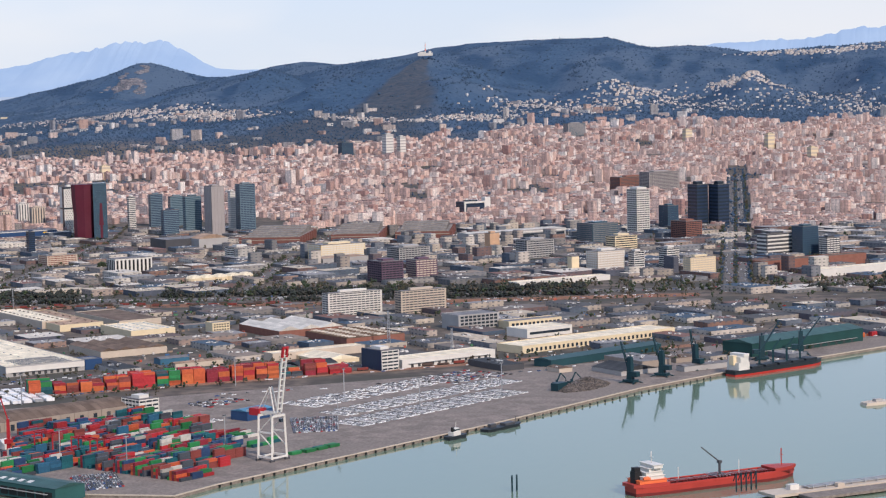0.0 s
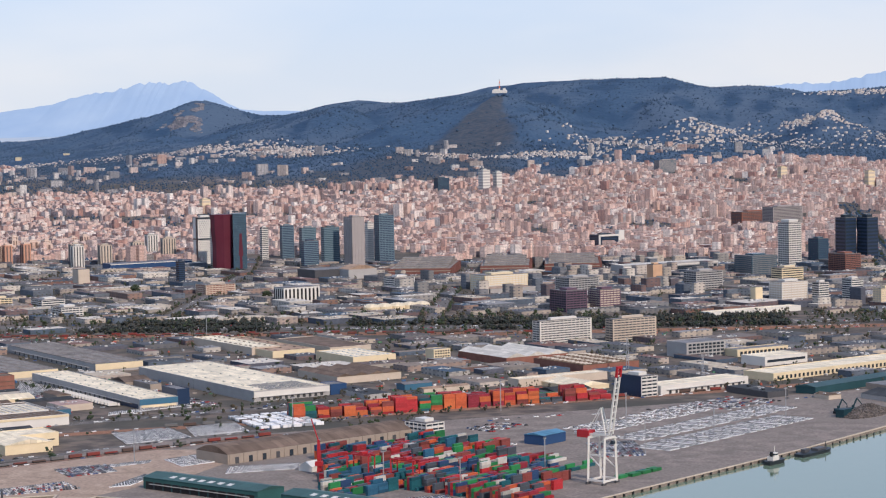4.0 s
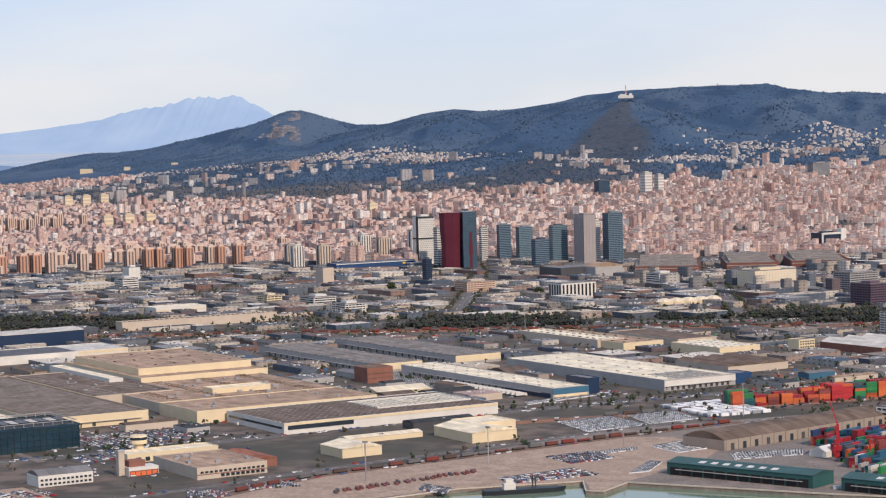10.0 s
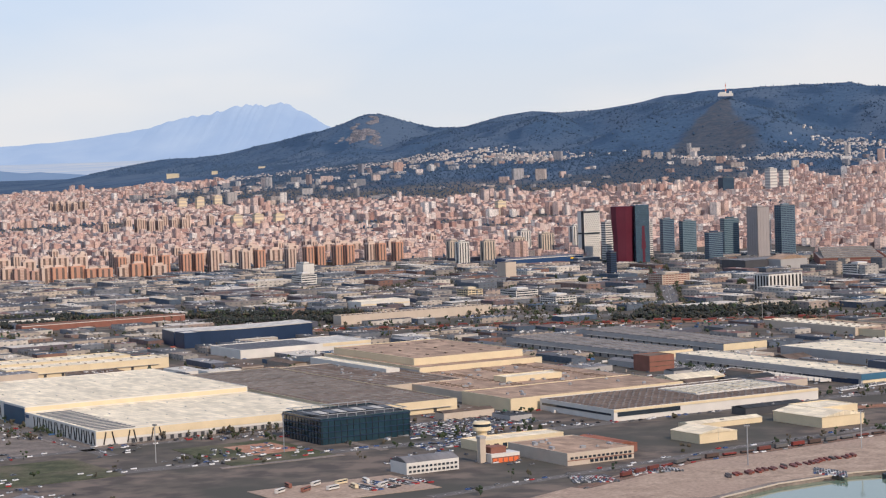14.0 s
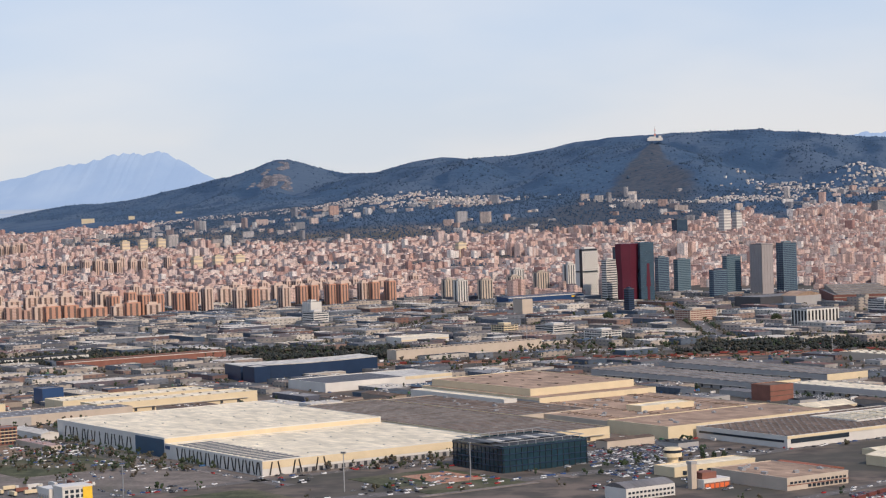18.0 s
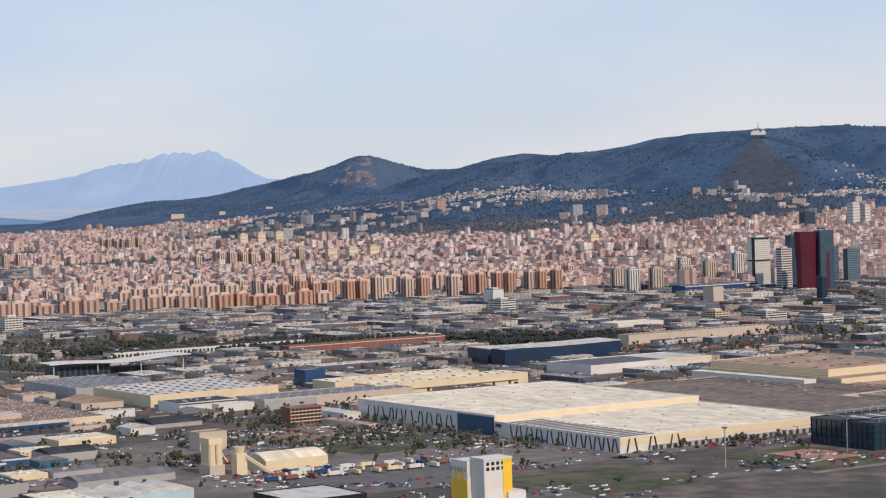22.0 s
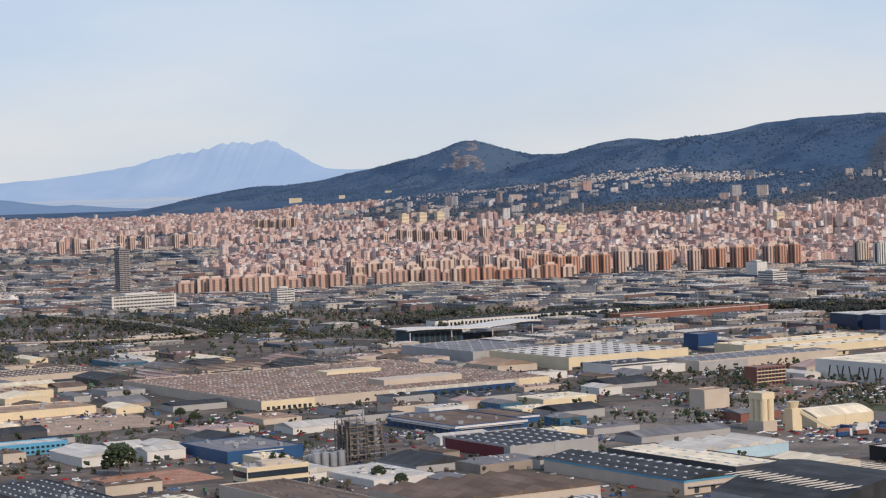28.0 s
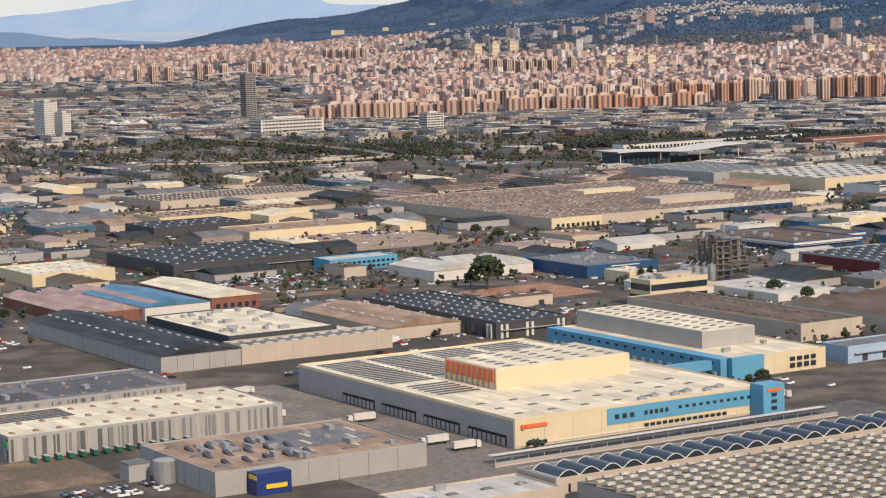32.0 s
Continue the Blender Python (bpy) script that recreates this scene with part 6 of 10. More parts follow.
def hotel():
    t = thing("red_hotel_tower", 3951, 4266, 4, 24, "dark red hotel tower with swelling sides and twin glass shaft", "tower")
    TAKEN.append((3925, 4235, 60, 70, GRID))
    sh = Shape()
    n = 28
    rings = []
    for k in range(n + 1):
        z = 108 * k / n
        s = 0.86 + 0.20 * (k / n) ** 1.6 + 0.02 * math.sin(k * 0.4)
        rings.append([(24 * s * math.cos(a), 17 * s * math.sin(a), z) for a in (math.pi * (0.25 + 0.25 * i) for i in range(8))])
    vs = [p for r in rings for p in r]
    fs = [(8 * k + i, 8 * k + (i + 1) % 8, 8 * k + 8 + (i + 1) % 8, 8 * k + 8 + i) for k in range(n) for i in range(8)] + [tuple(range(8 * n, 8 * n + 8))]
    sh.solid(vs, fs)
    part("red_shaft", sh, RED_TUBE, t, "dark red tubular skin", pose(-8 * S, 6 * S, 0))
    part("glass_shaft", Shape().box(23, -2, 0, 27, 32, 110), BLUEGLASS, t, "dark blue glass shaft")
    part("red_flare", Shape().prism([(20, -18.6), (29, -18.6), (29, -17.9), (20, -17.9)], 26, 62, 0, None, -0.5), RED_TUBE, t)
    part("red_flare", Shape().prism([(22, -18.6), (27, -18.6), (27, -17.9), (22, -17.9)], 0, 70), RED_TUBE, t)
    for k in range(32):
        piece("floor_line", unit(27.2, 0.4, 0.6, W_NAVY), t, 23, -18.1, 2 + k * 3.45)
    part("roof_plant", Shape().box(16, -8, 112, 12, 12, 3), W_DARK, t)


RED_TUBE = plain("dark_red_tubes", (0.085, 0.012, 0.025), 0.5, 0, 4, 0.2)
hotel()
W_TOWERGREY = plain("grey_stone_tower", (0.31, 0.28, 0.265), 0.6, 0, 6, 0.12)


def white_twin():
    t = office("white_twin_tower", 3836, 4430, 38, 24, 98, W_WHITE, GLASS, "white twin-slab tower with dark centre slot", "tower", cap=4, style="none")
    part("dark_slot", Shape().box(-0.2, 5, 0, 0.8, 9, 98), GLASS, t, "dark glass slot")
    part("slot_top", Shape().box(18, -0.3, 95, 37, 0.8, 3), GLASS, t)
    part("slot_mid", Shape().box(18, -0.3, 52, 37, 0.8, 3), GLASS, t)
    part("slot_mid", Shape().box(-0.5, 12, 52, 0.8, 22, 3), GLASS, t)
    for r in range(23):
        for c in range(7):
            piece("window", unit(1.7, 0.4, 2.0, GLASS), t, 3 + c * 5.0 + (r % 2) * 2.4, -0.1, 6 + r * 3.95)
    return t


white_twin()
office("balcony_tower", 3890, 4365, 26, 16, 78, W_WHITE, W_DARK, "slim white tower with dark balcony bands", "tower", floor=4.4, style="ribbon")
office("blue_glass_tower", 3905, 4440, 22, 16, 100, BLUEGLASS, W_NAVY, "tall dark blue glass tower behind the hotel", "tower", floor=3.6)
office("pale_glass_tower", 3974, 4580, 28, 12, 72, PALEGLASS, W_NAVY, "pale blue glass tower with thin floor bands", "tower", floor=3.6)
office("pale_glass_tower", 4012, 4600, 34, 14, 66, PALEGLASS, BLUEGLASS, "lower blue-green glass office tower", "tower", floor=3.6)
office("dark_frame_tower", 4102, 4288, 34, 13, 56, W_NAVY, PALEGLASS, "dark framed glass tower with white cap", "tower", floor=3.6)
office("teal_glass_tower", 4124, 4362, 36, 13, 79, BLUEGLASS, PALEGLASS, "teal glass tower with pale bands", "tower", floor=3.6)
office("grey_stone_tower", 4193, 4322, 28, 34, 101, W_TOWERGREY, W_DARK, "tall plain grey stone tower", "tower", floor=3.6, style="fins")
office("white_balcony_tower", 4196, 4440, 14, 12, 84, W_WHITE, W_GREY, "white tower with balcony stripes", "tower", floor=4.0)
office("slate_blue_tower", 4232, 4391, 34, 20, 101, PALEGLASS, W_NAVY, "tall slate blue glass tower with fine grid", "tower", floor=3.6, style="grid")
for gx, gy, gw, gl, gh in ((3790, 4560, 24, 18, 62), (3735, 4500, 30, 16, 50), (3690, 4440, 26, 16, 46), (3640, 4380, 26, 16, 44), (3600, 4330, 24, 16, 46), (3830, 4620, 22, 16, 58), (3560, 4420, 26, 16, 44), (3680, 4560, 24, 18, 54)):
    office("cream_flats", gx, gy, gw, gl, gh, W_WHITE if gw < 26 else W_BEIGE, W_DARK, "pale apartment slab with dark balcony stripes", "apartment block", style="stripes", group="slabs beside the towers", z=float(lift(gx, gy)))
office("white_striped_tower", 3950, 4510, 15, 10, 72, W_WHITE, W_DARK, "white tower with dark balcony stripes behind the hotel", "tower", floor=4.0)
office("dark_slim_tower", 3978, 3885, 12, 14, 44, W_NAVY, GLASS, "slim dark tower with light edge", "tower", floor=3.4)
office("beige_cube", 3795, 3855, 22, 28, 32, W_BEIGE, W_BEIGE, "plain beige windowless cube", "building", style="none", cap=0)
office("white_round_tower", 5056, 4300, 30, 32, 84, W_WHITE, W_DARK, "white gridded office tower", "tower", floor=4.2, style="grid")
part("crown", Shape().box(15, 16, 84, 22, 24, 5), W_WHITE, bpy.data.objects["white_round_tower"])
office("brown_slab", 4880, 5430, 110, 40, 52, W_BRICK, W_DARK, "wide brown housing slab", "apartment block", style="grid")
office("olive_slab", 4960, 5360, 90, 40, 66, W_TOWERGREY, W_DARK, "wide olive grey office slab", style="grid")
for cx in (5157, 5199):
    office("dark_twin_tower", cx, 4458, 28, 30, 84, GLASS, W_NAVY, "dark glass twin tower with stepped crown", "tower", floor=7, group="twin glass towers", cap=6)
office("glass_mid_block", 5108, 4372, 26, 30, 48, BLUEGLASS, W_NAVY, "dark glass office of middle height")
office("wide_glass_block", 5003, 4057, 58, 50, 36, BLUEGLASS, GREYROOF, "wide greenish glass office")
office("brick_hotel", 5167, 4132, 36, 46, 34, W_BRICK, GLASS, "red brick hotel block", style="grid")
office("white_flats", 5090, 3487, 52, 30, 33, W_WHITE, W_BEIGE, "white apartment block with balcony rows", "apartment block", style="grid")
office("white_flats", 5146, 3503, 20, 16, 31, W_WHITE, GLASS, "small white apartment tower", "apartment block")
office("white_flats", 5195, 3530, 24, 22, 34, W_WHITE, GLASS, "white and glass apartment tower", "apartment block")
office("cream_flats", 5242, 3423, 48, 18, 28, W_CREAM, W_BEIGE, "cream apartment slab beside the avenue", "apartment block", style="grid")
office("cream_offices", 5067, 3880, 48, 28, 27, W_CREAM, GLASS, "cream office block of seven storeys")
office("white_frame_block", 4630, 4740, 52, 36, 38, GLASS, W_NAVY, "dark office inside a white picture frame", style="ribbon")
fr = bpy.data.objects["white_frame_block"]
part("frame", Shape().box(26, -1, 0, 54, 1.6, 3).box(26, -1, 35, 54, 1.6, 4).box(0.5, -1, 0, 4, 1.6, 38).box(52, -1, 0, 4, 1.6, 38), W_WHITE, fr, "thick white frame")
part("white_core", Shape().box(60, 8, 0, 14, 14, 46), W_WHITE, fr, "white lift core")
office("tan_tower", 4845, 3880, 20, 18, 34, plain("tan_stone", (0.52, 0.33, 0.20), 0.8), W_BEIGE, "plain tan stone tower", "tower", style="none")
office("striped_offices", 5338, 3745, 56, 26, 38, W_DARK, W_WHITE, "dark offices with white floor stripes", floor=5.5)
office("glass_offices", 5397, 3752, 34, 28, 50, BLUEGLASS, W_NAVY, "tall blue glass office")
office("dotted_offices", 5437, 3737, 28, 20, 32, W_DARK, W_WHITE, "dark office with small white windows", style="grid")
hall("brick_market", 5350, 3482, 210, 28, 16, W_BRICK, BROWN, "very long red brick market shed", joints=0)
hall("white_market", 5431, 3386, 200, 24, 11, W_WHITE, CREAM, "long low white shed beside the ring road", joints=0)
hall("white_roof_strip", 5001, 3255, 170, 24, 7, W_WHITE, CREAM, "long low shed with bright white roof", joints=0)
office("cream_tower", 5050, 3480, 14, 12, 26, W_CREAM, W_BEIGE, "slim plain cream stone tower", "tower", style="none", cap=0)
hall("long_low_mall", 4767, 4081, 220, 40, 18, W_GREY, PALE, "long low exhibition mall with white edge", "hall", joints=0, bands=(("r", W_WHITE, 14, 16, 0, 220), ("r", GLASS, 4, 12, 4, 216)))
office("grey_flats", 4932, 3755, 56, 34, 30, W_GREY, GLASS, "grey and white apartment block", "apartment block", style="grid")
hall("very_long_shed", 3745, 2984, 244, 24, 12, W_BEIGE, BROWN, "very long beige shed along the railway", joints=12, lights=(30, 1), light_mat=PALE)
hall("white_shed", 3700, 3247, 84, 44, 11, W_WHITE, CREAM, "low white workshop hall", joints=0, bands=(("r", W_CREAM, 6, 8, 0, 84),))
office("white_banded_tower", 3399, 3930, 22, 30, 32, W_WHITE, W_DARK, "white tower with dark vertical bands", "tower", style="fins")
office("banded_offices", 3434, 3805, 30, 40, 20, W_WHITE, GLASS, "white office with dark ribbons")
office("ochre_block", 3831, 3399, 26, 34, 17, W_CREAM, GLASS, "ochre workshop block with window grid", style="grid")
office("white_workshop", 3907, 3403, 40, 48, 14, W_WHITE, GLASS, "white workshop with window rows", "workshop")
office("white_workshop", 3996, 3263, 36, 42, 14, W_WHITE, GLASS, "white workshop office with window grid", "workshop", style="grid")
hall("blue_mall", 3713, 4240, 180, 40, 15, W_DEEP, GREYROOF, "long blue furniture store", "store", joints=0, bands=(("r", W_WHITE, 13.6, 15.2, 0, 180), ("r", W_YELLOW, 8.5, 11.5, 150, 158)))
office("black_white_flats", 4290, 3488, 66, 36, 26, W_WHITE, RUBBER, "white building with broad black window stripes", style="none", cap=0)
bw = bpy.data.objects["black_white_flats"]
for k in range(9):
    piece("window_stripe", unit(3.4, 0.4, 22, RUBBER), bw, 4 + k * 7.2, -0.1, 2)
for k in range(5):
    piece("window_stripe", unit(0.4, 3.4, 22, RUBBER), bw, -0.1, 4 + k * 7.2, 2)
office("cream_headquarters", 4573, 3740, 88, 46, 26, W_CREAM, W_WHITE, "cream headquarters block with window grid", style="grid")
hall("low_grey_hall", 4600, 3650, 90, 50, 10, W_GREY, BEIGE, "low grey hall before the headquarters", "hall", joints=0)
office("grey_offices", 4733, 3648, 60, 40, 28, W_GREY, GLASS, "grey gridded office block", style="grid")
PURPLE = plain("purple_brown_cladding", (0.12, 0.07, 0.10), 0.6)
office("purple_flats", 4776, 3339, 38, 44, 32, PURPLE, GLASS, "purple brown apartment block", "apartment block", style="grid")
office("purple_flats", 4822, 3376, 38, 30, 31, PURPLE, W_BEIGE, "purple brown apartment block with beige piers", "apartment block", style="grid")
office("white_slab", 4814, 2868, 82, 16, 31, W_WHITE, W_DARK, "white slab of flats with recessed loggias", "apartment block", style="grid", floor=3.1)
office("beige_slab", 4905, 2905, 70, 16, 30, W_BEIGE, W_DARK, "beige and purple slab of flats", "apartment block", style="grid", floor=3.1)
hall("fair_entrance", 4200, 4010, 112, 70, 17, W_DARK, GREYROOF, "low dark glass fair hall", "exhibition hall", joints=0)
hall("fair_vault", 4262, 4020, 60, 40, 18, W_GREY, BEIGE, "arched entrance hall of the fair", "exhibition hall", top="vault_y", joints=0)
for cx, cy, w_, l_, tn_ in ((4328, 4062, 116, 230, 7), (4489, 4132, 92, 200, 9), (4604, 4180, 104, 200, 9)):
    fh = hall("fair_hall", cx, cy, w_, l_, 15, W_OXIDE, FAIRROOF, "wide exhibition hall with stepped pale roof and red walls", "exhibition hall", joints=0, turn=tn_, group="exhibition halls", bands=(("r", W_STONE, 10.5, 12.0, 0, w_),))
    for k in range(6):                     # roof steps up towards the middle, in bays
        y0, z1 = 10 + k * (l_ - 30) / 6, 15.3 + 1.6 * (k + 1)
        part("roof_bay", Shape().box(w_ / 2, y0 + (l_ - 30) / 12, 15.3, w_ * 0.86, (l_ - 30) / 6, z1 - 15.3), FAIRROOF, fh)
        for q in range(3):
            piece("roof_glazing", unit(w_ * 0.22, 7, 0.5, GREYROOF), fh, w_ * (0.24 + 0.26 * q), y0 + (l_ - 30) / 12 + 5, z1)
    for k in range(7):
        piece("stair_tower", unit(5, 7, 17, W_OXIDE), fh, w_ + 2, 8 + k * 30, 0)
for k in range(5):
    dm = thing("cream_dome", 4470 + k * 17, 3350 + k * 13, 0, 0, "low cream dome roof", "dome", "cream domes")
    part("drum", Shape().tube(0, 0, 0, 13, 8, 20), W_CREAM, dm)
    part("cap", Shape().tube(0, 0, 8, 13, 3, 20, 9.5).tube(0, 0, 11, 9.5, 1.6, 20, 4), CREAM, dm)
office("white_mid_offices", 4411, 3760, 40, 38, 22, W_WHITE, GLASS, "white mid-rise office with ribbon windows")
office("brown_offices", 4098, 3671, 56, 40, 17, W_BEIGE, W_BRICK, "brown beige office row", style="grid")
office("terrace_offices", 2429, 3349, 110, 40, 26, W_WHITE, W_DARK, "pale grey terraced office row with open frames", style="grid", floor=5)
office("dark_tall_tower", 2240, 3900, 20, 22, 84, W_TOWERGREY, GLASS, "tall dark tower topped by a crane", "tower", style="grid")
dk = bpy.data.objects["dark_tall_tower"]
part("crane_jib", Shape().beam((10, 10, 90), (-60, 40, 84), 1.6).beam((10, 10, 84), (10, 10, 96), 1.4).beam((10, 10, 96), (-30, 28, 87), 0.7), W_WHITE, dk, "white tower crane jib")
office("white_stepped_offices", 2669, 3457, 30, 24, 27, W_WHITE, GLASS, "white stepped office with window grid", style="grid")
office("white_twin_flats", 2047, 3417, 22, 44, 58, W_WHITE, W_GREY, "tall white apartment tower", "apartment block", style="grid")
office("white_twin_flats", 2082, 3405, 14, 34, 40, W_WHITE, W_GREY, "lower white apartment tower", "apartment block", style="grid")
for k in range(3):
    tn = thing("white_tent", 2058 + k * 22, 3698 + k * 14, 0, GRID, "white peaked event tent", "tent", "event tents")
    part("canvas", Shape().box(0, 0, 0, 22, 18, 5).prism([(-11, -9), (11, -9), (11, 9), (-11, 9)], 5, 14, grow=-0.94), W_WHITE, tn)


# the long estates of brick slabs
def estate():
    rng = random.Random(8)
    n = 0
    base = []
    for k in range(20):                                     # the orange towers in a row
        a = k / 19
        base.append((2960 + 500 * a, 4110 + 370 * a, 17, 20, rng.uniform(40, 46), 0))
    for k in range(26):                                     # the older slabs further west
        a = k / 25
        base.append((2380 + 640 * a, 3830 + 290 * a + rng.uniform(-12, 12), 30, 14, rng.uniform(24, 30), 2 if a < 0.7 else 0))
    for k in range(26):
        a = k / 25
        base.append((2600 + 800 * a, 4200 + 440 * a + rng.uniform(-20, 20), 28, 15, rng.uniform(32, 38), 1))
    for k in range(26):
        a = k / 25
        base.append((2300 + 1100 * a, 4450 + 480 * a + rng.uniform(-60, 60), 15, 24, rng.uniform(24, 32), 1))
    for k in range(18):                                     # cream towers on the rise behind
        base.append((2330 + 26 * (k % 9) + rng.uniform(-6, 6), 5580 + 17 * (k % 9) + 110 * (k // 9), 15, 22, rng.uniform(40, 48), 1))
    for k in range(14):                                     # more slabs between the rows
        base.append((2560 + 62 * k + rng.uniform(-10, 10), 4330 + 34 * k + rng.uniform(-25, 25), 15, 22, rng.uniform(30, 40), 1))
    for k in range(12):
        base.append((1590 + 22 * (k % 6), 6960 - 16 * (k % 6) + 90 * (k // 6), 14, 22, rng.uniform(38, 46), 1))
    for k in range(10):
        base.append((1330 + 34 * k, 5900 + 22 * k + rng.uniform(-20, 20), 15, 26, rng.uniform(38, 46), 1))
    for x, y, w, l, h, s in base:
        if rng.random() < 0.12:
            continue
        x, y = x + rng.uniform(-6, 6), y + rng.uniform(-14, 14)
        s = rng.choice((s, s, s, 1))
        z = float(lift(x, y))
        t = thing("estate_slab", x, y, z, GRID + (0 if s else 4), "tall brick housing slab with dark strips for shaded recesses" if s == 0 else "pale housing slab with window rows", "apartment block", "housing estate slabs")
        TAKEN.append((x, y, w, l, GRID))
        key = (w, l, round(h / 6), s)
        if key not in EST:
            hh = round(h / 6) * 6
            body = Shape().box(w / 2, l / 2, -8, w, l, hh + 8)
            # dark strips on the flat wall stand for shade in stair and balcony recesses
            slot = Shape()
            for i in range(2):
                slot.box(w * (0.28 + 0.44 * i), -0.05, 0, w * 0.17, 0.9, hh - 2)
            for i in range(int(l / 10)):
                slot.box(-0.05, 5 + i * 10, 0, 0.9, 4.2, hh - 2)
            rail = Shape()
            for i in range(int(hh / 2.9)):
                rail.box(w / 2, -0.2, 1.2 + i * 2.9, w * 0.5, 0.5, 1.0).box(-0.2, l / 2, 1.2 + i * 2.9, 0.5, l * 0.92, 1.0)
            top = Shape().box(w / 2, l * 0.4, hh, w * 0.6, l * 0.3, 4).box(w * 0.5, l * 0.8, hh, w * 0.5, l * 0.15, 3)
            EST[key] = [mesh_of("piece", sh, m) for sh, m in ((body, (E_ORANGE, E_PALE, E_ROSE)[s]), (slot, W_SLOT_SHADE), (rail, (E_ROSE, E_ROSE, E_PALE)[s]), (top, E_PALE))]
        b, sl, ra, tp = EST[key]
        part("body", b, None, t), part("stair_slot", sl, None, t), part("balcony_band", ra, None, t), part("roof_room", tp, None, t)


EST = {}
# darker brick tone with the recess shade put into the colour
W_SLOT_SHADE = plain("painted_recess_shade", (0.15, 0.11, 0.095), 0.9, 0, 4, 0.2)
E_ORANGE = plain("orange_brick", (0.50, 0.27, 0.175), 0.85, 0, 5, 0.15)
E_PALE = plain("pale_render", (0.56, 0.44, 0.355), 0.85, 0, 5, 0.15)
E_ROSE = plain("rose_brick", (0.44, 0.285, 0.225), 0.85, 0, 5, 0.15)
estate()


# antenna station on the hill, quarry, far landmarks on the slopes
def hill_marks():
    z = float(lift(3602, 9152))
    t = thing("hilltop_station", 3602, 9152, z - 3, 0, "white hilltop station with red and white mast", "radio station")
    part("station", Shape().box(0, 0, 0, 60, 20, 12).box(-12, 0, 12, 24, 16, 5).box(20, 0, 12, 10, 10, 8), W_WHITE, t)
    for k in range(5):
        part("mast_section", Shape().beam((0, 0, 12 + k * 9), (0, 0, 21 + k * 9), 3.6 - 0.45 * k), W_ORANGE if k % 2 else W_WHITE, t)
    part("outrigger", Shape().beam((-4, 0, 30), (4, 0, 30), 1.2).beam((-3, 0, 42), (3, 0, 42), 1.0), W_WHITE, t)
    for x, y, w, d, h, lab in ((-60 + 800, 10400, 60, 18, 26, "pale sanatorium block on the wooded slope"), (1010, 10250, 26, 14, 20, "small pale tower house on the slope"), (1200, 10400, 30, 14, 12, "white house on the slope")):
        q = thing("hill_house", x, y, float(lift(x, y)) - 4, 0, lab, "house")
        part("body", Shape().box(0, 0, 0, w, d, h), W_CREAM, q)
        part("roof", Shape().box(0, 0, h + 0.01, w + 1, d + 1, 1), PALE, q)


hill_marks()
office("white_hill_flats", 4000, 6700, 26, 26, 70, W_WHITE, W_GREY, "white tower standing out of the far city", "tower", z=60, floor=8)
office("white_hill_flats", 4035, 6740, 20, 22, 62, W_WHITE, W_GREY, "second white tower in the far city", "tower", z=60, floor=8)
office("dark_far_tower", 3860, 6700, 40, 26, 52, BLUEGLASS, W_NAVY, "dark blue office in the far city", "tower", z=55)
office("far_glass_slab", 4460, 7400, 70, 30, 60, W_TOWERGREY, BLUEGLASS, "blue grey slab in the far city", "tower", z=75)
for fx, fy, fh in ((5150, 6900, 50), (4870, 7200, 46), (5300, 6400, 44), (2650, 5730, 44), (2700, 5760, 44), (2750, 5790, 42), (3300, 6100, 40), (2100, 6800, 44), (2150, 6830, 44), (2200, 6860, 44)):
    office("far_flats", fx, fy, 26, 18, fh, W_CREAM, W_BEIGE, "pale apartment tower above the far roofs", "apartment block", z=float(lift(fx, fy)), group="far apartment towers", floor=11)


# ---- the port ----
QUAY = 62.0      # the quay's direction


def port_ground():
    q = Shape()
    q.prism([(4360, 1400), (4436, 1540), (4470, 1602), (4520, 1656), (4611, 1700), (4620, 1656), (4634, 1653), (4646, 1697), (4722, 1676), (4808, 1652), (4892, 1637), (5012, 1637), (5030, 1684), (5199, 2005), (5303, 2226), (5383, 2353), (5560, 2590), (5700, 2760), (5640, 2860), (5440, 2690), (5230, 2420), (4600, 2000), (4420, 1740), (4350, 1600)], -8, 0.25)
    sheet("quay", q, CONCRETE_YARD, "concrete quay and yards of the port", "quay")
    cope = Shape()
    edge = [(4436, 1540), (4470, 1602), (4520, 1656), (4611, 1700), (4620, 1656), (4634, 1653), (4646, 1697), (4722, 1676), (4808, 1652), (4892, 1637), (5012, 1637), (5030, 1684), (5199, 2005), (5303, 2226), (5383, 2353), (5560, 2590)]
    for (x0, y0), (x1, y1) in zip(edge, edge[1:]):
        cope.beam((x0, y0, 0.4), (x1, y1, 0.3), 1.0)
    sheet("kerb", cope, W_BEIGE, "pale stone coping of the quay edge", "kerb")
    fend = thing("quay_fenders", 5030, 1684, 0, QUAY, "row of black tyre fenders on the quay wall", "fenders")
    for k in range(58):
        piece("fender", unit(1.6, 0.8, 2.2, RUBBER), fend, 4 + k * 12.5, -0.9, -2.2)
    yard = Shape().prism([(4300, 1530), (4428, 1542), (4462, 1606), (4516, 1660), (4612, 1704), (4623, 1660), (4632, 1657), (4644, 1701), (4690, 1800), (4700, 1880), (4650, 1950), (4600, 1945), (4530, 1860), (4450, 1760), (4370, 1690)], 0.3, 0.36)
    sheet("yard", yard, TAN_YARD, "bare tan storage yard", "yard")


port_ground()
